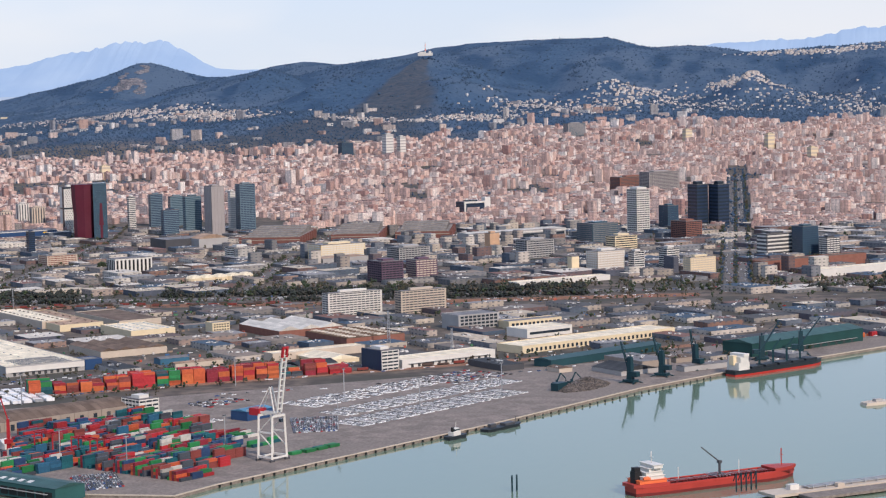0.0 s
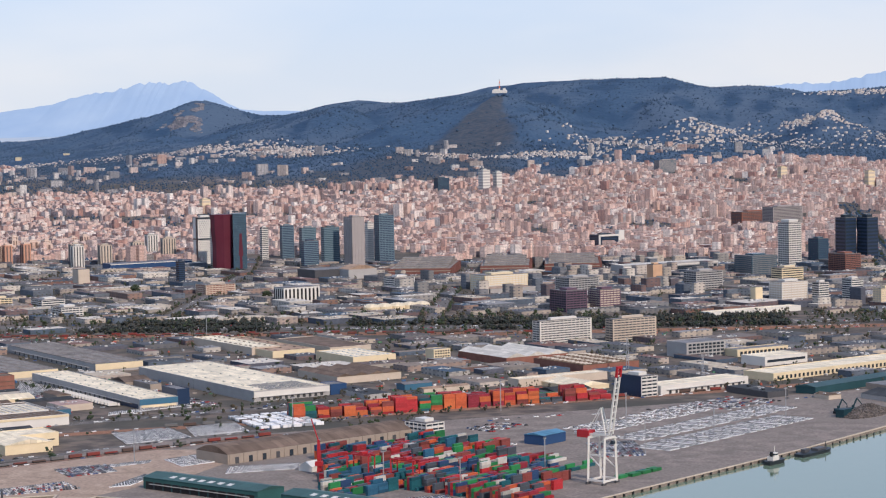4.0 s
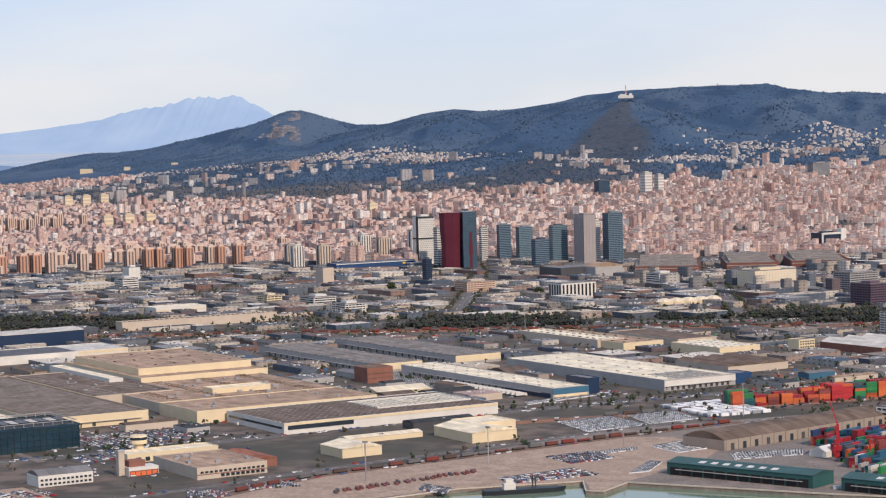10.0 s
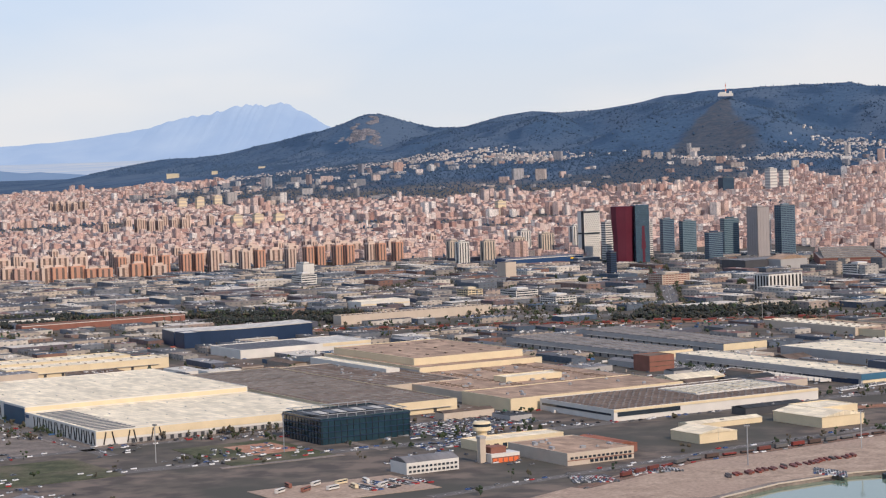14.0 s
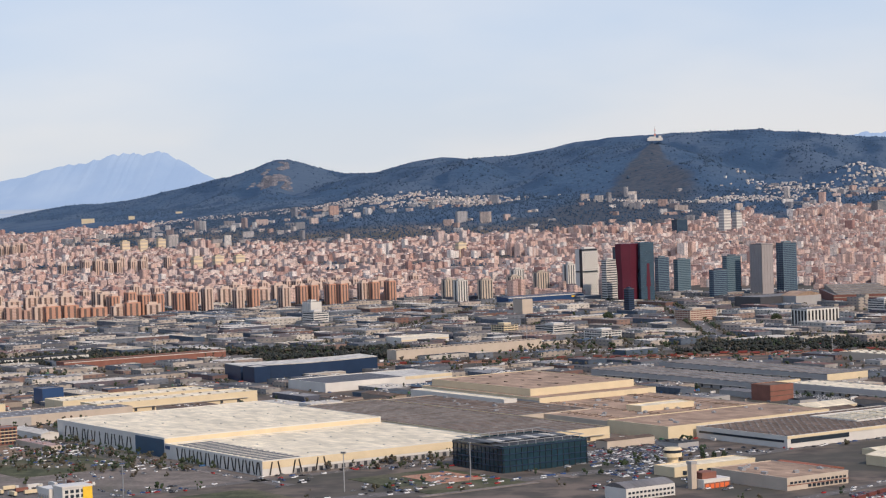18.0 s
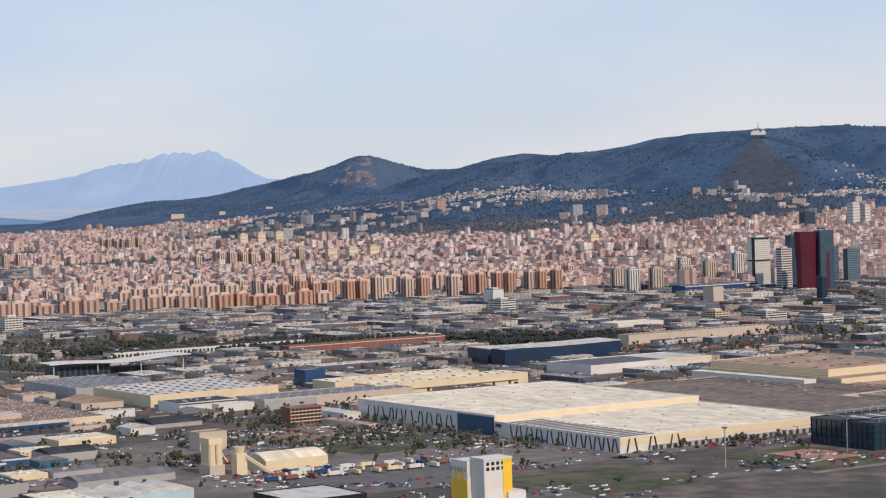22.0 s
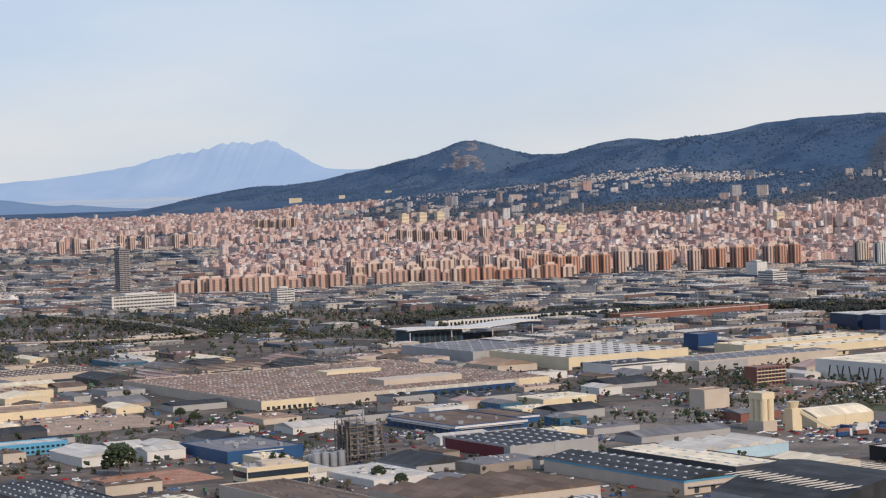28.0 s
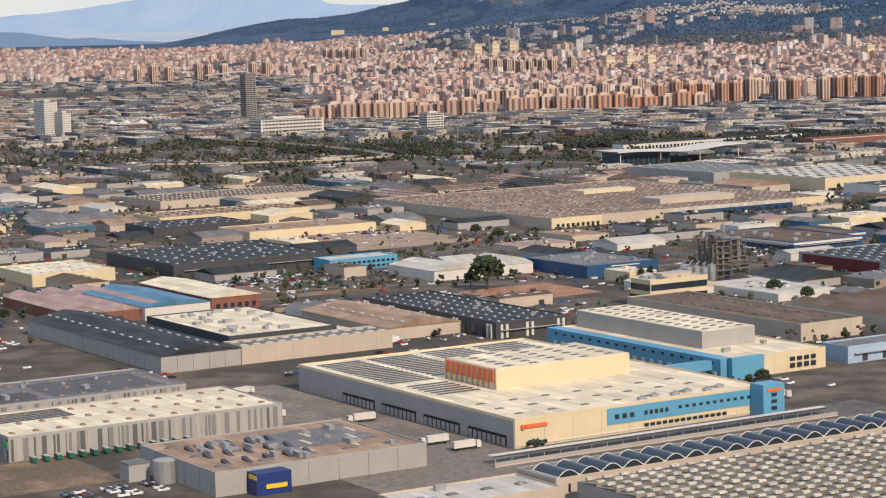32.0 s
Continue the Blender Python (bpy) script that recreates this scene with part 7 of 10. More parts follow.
CONT_COLS = [(0.40, 0.03, 0.035), (0.48, 0.10, 0.035), (0.24, 0.025, 0.04), (0.03, 0.06, 0.14), (0.02, 0.10, 0.12), (0.035, 0.20, 0.06), (0.52, 0.49, 0.43), (0.07, 0.08, 0.095), (0.22, 0.055, 0.045), (0.52, 0.13, 0.04), (0.03, 0.10, 0.17)]


def container_mesh(c, long):
    """A ribbed steel box with corner posts and door bars."""
    L = 12.2 if long else 6.1
    sh = Shape().box(0, 0, 0.1, L - 0.3, 2.3, 2.4)
    for a in (-1, 1):
        for b in (-1, 1):
            sh.box(a * (L / 2 - 0.1), b * 1.12, 0, 0.2, 0.2, 2.6)
        sh.beam((-L / 2, a * 1.14, 2.52), (L / 2, a * 1.14, 2.52), 0.16).beam((-L / 2, a * 1.14, 0.1), (L / 2, a * 1.14, 0.1), 0.16)
    for k in range(int(L / 1.5)):
        for a in (-1, 1):
            sh.box(-L / 2 + 0.9 + k * 1.5, a * 1.17, 0.2, 0.5, 0.08, 2.2)
    m = plain("container_paint", tuned(c, 1.0), 0.55, 0, 3, 0.3)
    return mesh_of("container", sh, m)


CONT = [[container_mesh(c, lg) for c in CONT_COLS] for lg in (True, False)]
CONT_WORDS = ["red", "orange", "dark red", "blue", "teal", "green", "white", "charcoal", "brown", "bright orange", "steel blue"]


def stack(x, y, turn, cols, rows, high, pal, rng, count, near=52):
    """Stacked rows of containers; each one is a thing."""
    for r in range(rows):
        if r % 3 == 0:
            c = rng.choice(pal)
        for k in range(cols):
            if rng.random() < 0.12:
                continue
            hh = max(1, high - rng.choice((0, 0, 0, 1, 1, 2, 3)))
            if rng.random() < 0.22:
                c = rng.choice(pal)
            for l in range(hh):
                if rng.random() < 0.25:
                    c = rng.choice(pal)
                px, py = at_corner(x, y, k * 12.6, r * 2.75, turn)
                if (px - 5000) ** 2 + (py - 1775) ** 2 > near ** 2:
                    count.setdefault(c, []).append((px, py, 0.3 + l * 2.62, 12.1, 2.42, 2.58, turn + rng.uniform(-0.4, 0.4)))
                    continue
                ob = new("shipping_container", CONT[0][c])
                ob.matrix_basis = pose(px * S, py * S, (0.3 + l * 2.62) * S, 0, 0, turn + rng.uniform(-0.4, 0.4))
                tagged(ob, CONT_WORDS[c] + " ribbed steel shipping container in a stack", "container", "stacked shipping containers")


def containers():
    rng = random.Random(21)
    count, red_rows = {}, {}
    mixed_pal, hot, green = [0, 0, 1, 2, 2, 8, 8, 3, 4, 4, 5, 5, 7, 7, 6, 10], [0, 0, 2, 2, 2, 1, 9, 8], [5, 5, 5, 4]
    # the big yard behind the crane
    for i in range(14):
        b = 34 + i * 21.5
        a0 = -6 if b < 150 else -79 + 1.03 * (b - 168)
        a1 = min(190, 57 + 1.26 * (b - 46))
        j = 0
        while a0 + j * 40 < a1 - 20:
            x, y = at_corner(5030, 1684, a0 + j * 40 + 6, b, QUAY)
            stack(x, y, QUAY, 3, 6, rng.choice((2, 3, 3, 4, 4, 5)), mixed_pal, rng, count)
            j += 1
    # red and orange stacks along the railway
    for k in range(13):
        x, y = at_corner(4690, 2150, k * 27.0, rng.uniform(0, 6), 32.5)
        stack(x, y, 32.5, 2, 9, rng.choice((3, 4, 5, 6, 6)), hot if k % 5 else [4, 5, 7, 1], rng, red_rows)
    for k in range(4):
        x, y = at_corner(5058, 1806, 18 + k * 15, 8, QUAY)
        stack(x, y, QUAY, 1, 3, 1, green, rng, count)
    stack(5012, 1862, QUAY, 3, 3, 2, green, rng, count)
    for k in range(3):
        x, y = at_corner(5490, 2610, k * 34, 0, 55)
        stack(x, y, 55, 2, 3, 2, hot, rng, red_rows)
    for c in range(len(CONT_COLS)):
        paint = palette("container_" + CONT_WORDS[c].replace(" ", "_"), [tuned(CONT_COLS[c], k) for k in (0.85, 1.05, 0.65, 0.95)], 0.6)
        for rows, name, where in ((count, "stacked_containers", "stacked in the yard"), (red_rows, "railside_containers", "stacked by the railway")):
            if rows.get(c):
                box_field(name, rows[c], paint, CONT_WORDS[c] + " steel containers " + where, "containers")


containers()


def gantry_crane():
    t = thing("quay_crane", 5044, 1800, 0.3, QUAY, "white ship-to-shore crane with raised boom and red tip", "crane")
    leg = Shape()
    for px in (-9, 9):
        for py in (-8, 8):
            part("leg", Shape().beam((px, py, 1.6), (px * 0.8, py, 38), 1.7), W_WHITE, t)
            part("bogie", Shape().box(px, py, 0, 5, 1.6, 1.8), W_DARK, t)
        part("sill_beam", Shape().beam((px, -8, 3.4), (px, 8, 3.4), 1.6), W_WHITE, t)
        part("portal_tie", Shape().beam((px * 0.88, -8, 24), (px * 0.88, 8, 24), 1.3), W_WHITE, t)
        part("brace", Shape().beam((px * 0.93, -8, 12), (px * 0.88, 8, 24), 0.8).beam((px * 0.85, -8, 38), (px * 0.88, 8, 24), 0.8), W_WHITE, t)
    for py in (-8, 8):
        part("sill_beam", Shape().beam((-9, py, 3.0), (9, py, 3.0), 1.4), W_WHITE, t)
        part("portal_beam", Shape().beam((-7.2, py, 38), (7.2, py, 38), 1.8), W_WHITE, t)
    part("machine_house", Shape().box(0, 16, 37, 9, 12, 6), W_RED, t, "red machine house")
    part("girder", Shape().beam((-2.5, -8, 40), (-2.5, 26, 40), 1.5).beam((2.5, -8, 40), (2.5, 26, 40), 1.5), W_WHITE, t)
    for px in (-2.5, 2.5):
        part("boom_chord", Shape().beam((px, -9, 41), (px, -17, 88), 1.3), W_WHITE, t)
        part("boom_tip", Shape().beam((px, -17, 88), (px, -18.6, 97), 1.8), W_RED, t, "red boom tip")
        part("mast", Shape().beam((px, -6, 38), (px * 0.5, 0, 62), 1.0).beam((px * 0.5, 0, 62), (px, 14, 40), 0.6), W_WHITE, t)
    for k in range(10):
        z = 44 + k * 5
        part("boom_rung", Shape().beam((-2.5, -9 - (z - 41) * 0.17, z), (2.5, -9 - (z - 41) * 0.17, z), 0.8), W_WHITE, t)
    part("boom_tip_bar", Shape().beam((-2.5, -18.4, 96), (2.5, -18.4, 96), 1.8), W_RED, t)
    part("cab", Shape().box(0, -11, 33, 2.6, 3, 3), GLASS, t)


W_RED = plain("signal_red_paint", (0.36, 0.02, 0.025), 0.5, 0, 4, 0.2)
gantry_crane()
TEAL = plain("teal_crane_paint", (0.010, 0.036, 0.046), 0.5, 0, 3, 0.2)


def harbour_crane(x, y, turn, lean, name="mobile_harbour_crane"):
    t = thing(name, x, y, 0.3, turn, "dark teal mobile harbour crane with lattice boom", "crane", "harbour cranes")
    part("chassis", Shape().box(0, 0, 1, 14, 9, 2.6), TEAL, t)
    for a in (-1, 1):
        for b in (-1, 1):
            part("outrigger", Shape().beam((a * 5, b * 3, 1.6), (a * 9, b * 7, 0.6), 1.0).box(a * 9, b * 7, 0, 2.4, 2.4, 0.6), TEAL, t)
    part("tower", Shape().prism([(-3, -3), (3, -3), (3, 3), (-3, 3)], 3.6, 27, grow=-0.3), TEAL, t)
    part("house", Shape().box(-4, 0, 7, 12, 6.5, 5), TEAL, t)
    part("cab", Shape().box(3.2, 0, 18, 2.6, 2.6, 3), GLASS, t)
    tip = (lean, 0, 42)
    bo = Shape()
    for b in (-1, 1):
        bo.beam((2.5, b * 1.6, 16), (tip[0], b * 0.5, tip[2]), 0.9)
    for k in range(9):
        f = k / 9
        p = (2.5 + (tip[0] - 2.5) * f, 1.6 - 1.1 * f, 16 + 26 * f)
        bo.beam(p, (2.5 + (tip[0] - 2.5) * (f + 0.11), -(1.6 - 1.1 * (f + 0.11)), 16 + 26 * (f + 0.11)), 0.6)
    part("boom", bo, TEAL, t)
    part("stay", Shape().beam((0, 0, 28), (tip[0], 0, 42), 0.3).beam((0, 0, 26), (0, 0, 30), 1.0), TEAL, t)


for cx, cy, tn, le in ((5290, 2266, 150, 12), (5317, 2316, 160, 10), (5347, 2370, 140, 8), (5412, 2446, 20, 20), (5452, 2490, 10, 22)):
    harbour_crane(cx, cy, tn, le)


def hull(name, x, y, turn, L, B, free, mat, low, label, category="ship"):
    """A hull from cross-sections, bow along +x; low is the paint at the water line."""
    t = thing(name, x, y, -2.5, turn, label, category)
    n = 18
    for z0, z1, m, nm in ((-1, free * 0.35, low, "boot_top"), (free * 0.35, free, mat, "hull")):
        sh = Shape()
        rows = []
        for z in (z0, z1):
            k = 1 + 0.06 * (z / free)
            pts = []
            for i in range(n + 1):
                s = i / n
                wd = B / 2 * min(1.0, (1 - max(0, (s - 0.78) / 0.22) ** 2.2), 0.72 + 2.2 * s) * k
                pts.append((-L / 2 + L * s + (z / free) * 3 * max(0, s - 0.8) * 5 * 0.5, wd))
            rows.append([(a, -w, z) for a, w in pts] + [(a, w, z) for a, w in pts[::-1]])
        m2 = len(rows[0])
        sh.solid(rows[0] + rows[1], [(i, (i + 1) % m2, m2 + (i + 1) % m2, m2 + i) for i in range(m2)] + [tuple(range(m2, 2 * m2))])
        part(nm, sh, m, t)
    return t


HULL_RED = plain("red_hull", (0.38, 0.045, 0.032), 0.5, 0, 6, 0.2)
DECK_RED = plain("oxide_red_deck", (0.16, 0.022, 0.02), 0.7, 0, 4, 0.3)
HULL_DARK = plain("dark_hull", (0.02, 0.025, 0.03), 0.5, 0, 6, 0.2)


def ships():
    t = hull("tanker_ship", 5420, 1727, 38.3, 150, 22, 6.6, HULL_RED, DECK_RED, "red tanker with white bridge house moored at the jetty")
    part("deck", Shape().box(0, 0, 6.3, 140, 19, 0.35), DECK_RED, t, "oxide red deck")
    part("forecastle", Shape().prism([(52, -9.6), (62, -8.4), (70, -5.4), (76.5, -1.2), (76.5, 1.2), (70, 5.4), (62, 8.4), (52, 9.6)], 6.6, 9.4, 0, None, 0.05), HULL_RED, t, "raised red forecastle")
    part("poop", Shape().prism([(-77, -8.4), (-70, -10.2), (-46, -11), (-46, 11), (-70, 10.2), (-77, 8.4)], 6.6, 9.2), HULL_RED, t, "raised red poop")
    for sd in (-1, 1):
        part("bulwark", Shape().box(3, sd * 10.9, 6.6, 98, 0.3, 1.1), HULL_RED, t)
        part("lifeboat", Shape().box(-66, sd * 9.2, 12.4, 6, 2.2, 1.6).prism([(-69, sd * 9.2 - 1.1), (-63, sd * 9.2 - 1.1), (-63, sd * 9.2 + 1.1), (-69, sd * 9.2 + 1.1)], 14, 15, grow=-0.5), W_ORANGE, t, "orange lifeboat")
    for z, x0, l, w, m in ((9.2, -60, 24, 18, W_ORANGE), (12.0, -59, 19, 16, W_WHITE), (14.8, -58, 15, 15, W_WHITE), (17.6, -57, 11, 14, W_WHITE), (20.4, -56, 8, 20, W_WHITE)):
        part("deckhouse_tier", Shape().box(x0, 0, z, l, w, 2.5).box(x0, 0, z + 2.5, l + 1.4, w + 1.2, 0.3), m, t)
        for k in range(int(w / 2.6)):
            piece("window", unit(0.3, 1.2, 1.0, GLASS), t, x0 + l / 2 + 0.05, (k - int(w / 2.6) / 2 + 0.5) * 2.4, z + 1.0)
    part("funnel", Shape().box(-70, 0, 9.2, 6, 7, 9).box(-70, 0, 18.2, 5, 5, 3), RUBBER, t, "black funnel")
    part("mast", Shape().beam((-56, 0, 23), (-56, 0, 32), 0.7).beam((-56, -3, 28), (-56, 3, 28), 0.4), W_WHITE, t)
    part("foremast", Shape().beam((64, 0, 9), (64, 0, 23), 0.8).beam((64, -2, 18), (64, 2, 18), 0.4), HULL_RED, t)
    for k in range(6):
        part("pipe", Shape().beam((-44, -3.5 + k * 1.4, 7.7), (50, -3.5 + k * 1.4, 7.7), 0.55), (DECK_RED, STEEL, DECK_RED)[k % 3], t)
    part("catwalk", Shape().box(3, -6, 8.4, 96, 1.4, 0.25), DECK_RED, t)
    for k in range(17):
        piece("catwalk_post", unit(0.3, 1.4, 2.0, DECK_RED), t, -44 + k * 6, -6, 6.5)
    for k in range(11):
        part("hatch", Shape().box(-42 + k * 9, 6, 6.6, 3.4, 2.4, 1.3).tube(-38 + k * 9, -8.4, 6.6, 0.8, 1.6, 8), DECK_RED, t)
    for k in range(5):
        part("manifold", Shape().beam((-2 + k * 3, -9, 8.4), (-2 + k * 3, 9, 8.4), 0.6), STEEL, t)
    part("deck_crane", Shape().beam((6, 0, 6.6), (6, 0, 19), 1.7).beam((6, 0, 18), (-8, 4, 30), 1.0).box(6, 0, 17, 3, 3, 2), W_DARK, t, "dark deck crane")
    for k in range(2):
        part("deck_light_mast", Shape().beam((-30 + k * 56, 3, 6.6), (-30 + k * 56, 3, 17), 0.5), W_WHITE, t)
    c = hull("cargo_ship", 5431, 2388, 50.5, 140, 19, 6.5, HULL_DARK, plain("red_boot_top", (0.40, 0.03, 0.02), 0.6), "black bulk carrier with red waterline and white bridge")
    part("bridge_house", Shape().box(-58, 0, 6.5, 16, 17, 8).box(-58, 0, 14.5, 12, 18, 6).box(-56, 0, 20.5, 8, 20, 3), W_WHITE, c, "white bridge house")
    part("funnel", Shape().box(-66, 0, 12, 5, 6, 10), W_CREAM, c)
    for k in range(5):
        part("hatch_cover", Shape().box(-36 + k * 21, 0, 6.5, 17, 14, 2.2), HULL_DARK, c)
    for k in range(4):
        part("deck_crane", Shape().beam((-26 + k * 21, 0, 6.5), (-26 + k * 21, 0, 22), 2.2).beam((-26 + k * 21, 0, 23), (-14 + k * 21, 0, 33), 0.9), TEAL, c, "dark deck crane")
    g = hull("tug_boat", 5175, 1932, 62, 26, 9, 3.2, HULL_DARK, HULL_DARK, "small tug with white wheelhouse moored at the quay", "boat")
    part("wheelhouse", Shape().box(-2, 0, 3.2, 10, 6, 3.4).box(-1, 0, 6.6, 6, 5, 3), W_WHITE, g, "white wheelhouse")
    part("windows", Shape().box(-1, 0, 7.6, 6.2, 5.2, 1.2), GLASS, g)
    part("funnel", Shape().box(-5, 0, 6.6, 2, 2, 4), RUBBER, g)
    part("mast", Shape().beam((0, 0, 9), (0, 0, 15), 0.4), W_WHITE, g)
    b = hull("work_barge", 5206, 1990, 62, 52, 12, 2.6, HULL_DARK, HULL_DARK, "dark work barge lying behind the tug", "barge")
    part("deck_gear", Shape().box(8, 0, 2.6, 14, 7, 2).box(-12, 2, 2.6, 8, 4, 3).beam((20, 0, 2.6), (20, 0, 9), 0.5), W_DARK, b)
    d = hull("dredger", 4572, 1660, 26, 64, 11, 3.4, HULL_DARK, HULL_DARK, "dark dredger with white wheelhouse at the yard edge", "boat")
    part("wheelhouse", Shape().box(-12, 0, 3.4, 9, 7, 5).box(-12, 0, 8.4, 6, 6, 3), W_WHITE, d)
    part("gantry", Shape().beam((8, -4, 3), (8, -4, 12), 0.8).beam((8, 4, 3), (8, 4, 12), 0.8).beam((8, -4, 12), (8, 4, 12), 0.8), W_DARK, d)


ships()


def jetty():
    t = thing("oil_jetty", 5500, 1722, -1, 38, "concrete oil jetty with pipe racks", "jetty")
    part("deck", Shape().box(40, -12, 0, 190, 22, 2.2), W_BEIGE, t)
    part("lower_deck", Shape().box(50, -34, -0.5, 170, 18, 2), CONCRETE_YARD, t)
    for k in range(6):
        part("pipe", Shape().beam((-20, -8 - k * 1.6, 3.4), (130, -8 - k * 1.6, 3.4), 0.8), STEEL, t)
    for k in range(12):
        piece("pipe_support", unit(0.8, 11, 1.6, W_GREY), t, -16 + k * 12, -12, 2.2)
        piece("pile", unit(1.6, 1.6, 7, W_BEIGE), t, -40 + k * 14, -2, -6)
    part("hut", Shape().box(-30, -10, 2.2, 8, 6, 4), W_WHITE, t)
    part("hut", Shape().box(6, -20, 2.2, 6, 5, 3), W_BEIGE, t)
    for k in range(5):
        part("loading_arm", Shape().beam((-52 - k * 4.5, 6, 2), (-52 - k * 4.5, 6, 16), 1.0).beam((-52 - k * 4.5, 6, 16), (-50 - k * 4.5, 13, 9), 0.6), TEAL, t, "steel blue loading arm")
    i = thing("dolphin_islet", 5535, 2150, -3, 40, "low stone mooring islet in the dock", "islet")
    part("rock", Shape().prism([(-14, -7), (0, -9), (20, -8), (26, 0), (18, 8), (0, 9), (-12, 6)], -3, 3, grow=-0.12), W_BEIGE, i)
    part("hut", Shape().box(6, 0, 3, 8, 5, 2.4), W_GREY, i)
    for cx, cy in ((5268, 1690), (5271, 1694)):
        p = thing("mooring_pile", cx, cy, -6, 0, "steel mooring pile in the water", "pile", "mooring piles")
        part("pile", Shape().tube(0, 0, 0, 0.7, 16, 10), TEAL, p)


jetty()
for gx, gy in ((4788, 1677), (4926, 1607)):
    gs = hall("green_shed", gx, gy, 30, 132, 10, plain("dark_green_wall", (0.03, 0.09, 0.085), 0.6), GREENROOF, "long green-roofed port shed with open bays", turn=QUAY, top="gable_y", joints=0, docks_l=14, group="green port sheds")
    for k in range(7):                       # plain bars painted on the roof slope
        y_ = 34 + k * 11
        part("roof_mark", Shape().solid([(4.0, y_, 10.90), (9.0, y_, 11.80), (9.0, y_ + 5.5, 11.80), (4.0, y_ + 5.5, 10.90)], [(0, 1, 2, 3)]), W_WHITE, gs)
    for k in range(12):
        piece("bay_opening", unit(0.4, 8.6, 6.4, RUBBER), gs, -0.1, 8 + k * 10.6, 0.3)
ah = hall("arcade_warehouse", 4704, 1866, 215, 48, 9, W_STONE, BROWN, "long old stone warehouse with arched ends and tall doors", turn=53, top="vault_x", joints=0)
for k in range(14):
    piece("door", unit(4.0, 0.4, 5.6, GLASS if k % 3 else W_DARK), ah, 10 + k * 15, -0.1, 0.4)
for k in range(15):
    piece("pilaster", unit(1.4, 0.8, 9, W_STONE), ah, 2.5 + k * 15, -0.2, 0)
office("white_port_office", 4848, 2022, 22, 30, 16, W_WHITE, GLASS, "small white port office with window grid", turn=53, style="grid")
hall("blue_stripe_shed", 4962, 2000, 34, 22, 9, W_DEEP, BLUEROOF, "blue shed with striped roof", joints=0, turn=QUAY, top="gable_x")
office("navy_office", 5010, 2346, 22, 38, 22, W_WHITE, GLASS, "dark and white office cube at the sheds", style="grid", turn=48)
part("navy_side", Shape().box(-0.4, 19, 0, 0.8, 38, 22.5), W_NAVY, bpy.data.objects["navy_office"], "navy glass side")
hall("white_goods_shed", 5028, 2366, 128, 34, 9, W_WHITE, CREAM, "white goods shed with cream roof", joints=8, turn=48, docks_r=12)
hall("long_white_shed", 5139, 2495, 240, 46, 8, W_CREAM, CREAM, "very long cream goods shed", joints=0, turn=50, wins_r=((1.5, 34, 4, 236, 3, 4),))
hall("white_store", 5120, 2640, 70, 40, 10, W_WHITE, CREAM, "white store with wide window band", joints=0, turn=48, bands=(("r", GLASS, 4, 7, 4, 66),))
hall("dark_green_shed", 5190, 2380, 180, 26, 8, plain("petrol_wall", (0.02, 0.06, 0.07), 0.6), plain("petrol_roof", (0.04, 0.08, 0.085), 0.6), "long dark green transit shed", joints=0, turn=55, top="gable_x")
hall("green_quay_shed", 5400, 2470, 190, 44, 15, plain("bottle_green_wall", (0.015, 0.055, 0.05), 0.6), GREENROOF, "big dark green quay shed behind the ship", joints=0, turn=52, top="gable_x", docks_r=12)
hall("grey_frame_building", 5020, 2720, 60, 40, 18, W_GREY, GREYROOF, "grey unfinished concrete frame", "building", joints=0, wins_r=tuple((z, 9, 2, 58, 4.5, 2.6) for z in (1.5, 6, 10.5, 14.5)))
hall("colonnade_hall", 5080, 2740, 80, 24, 8, W_CREAM, GREYROOF, "low cream hall with a colonnade", "hall", joints=0, wins_r=((1, 12, 3, 78, 4, 5),))


def scrap_heap():
    rng = np.random.default_rng(3)
    n = 2600
    a, r = rng.uniform(0, 6.283, n), np.sqrt(rng.random(n))
    x, y = 5246 + 34 * r * np.cos(a) * 0.55 + 18 * r * np.sin(a) * 0.8, 2234 + 40 * r * np.cos(a) * 0.9 - 12 * r * np.sin(a)
    z = (1 - r) * 13 * (0.7 + 0.3 * wavy(x, y, 16, 3))
    box_field("scrap_heap", np.stack([x, y, z * 0.6, rng.uniform(0.6, 3.2, n), rng.uniform(0.4, 2.0, n), z * 0.4 + rng.uniform(0.3, 1.4, n), rng.uniform(0, 180, n)], -1), SCRAP, "grey heap of scrap metal on the quay", "scrap heap")
    h = thing("scrap_hut", 5225, 2210, 0.3, QUAY, "teal hut beside the scrap heap", "hut")
    part("body", Shape().box(0, 0, 0, 16, 9, 8), TEAL, h)
    for cx, cy in ((5218, 2232), (5232, 2240)):
        m = thing("material_handler", cx, cy, 0.3, 40, "dark material handler with folded arm", "excavator", "material handlers")
        part("undercarriage", Shape().box(0, 0, 0, 7, 5, 2.4), RUBBER, m)
        part("cab_body", Shape().box(0, 0, 2.4, 6, 4, 3).box(2, 1, 5.4, 2, 2, 2), TEAL, m)
        part("arm", Shape().beam((1, 0, 5), (6, 0, 14), 1.1).beam((6, 0, 14), (12, 0, 8), 0.8), TEAL, m)
        part("grab", Shape().tube(12, 0, 5, 1.2, 2.6, 8, 0.4), W_DARK, m)


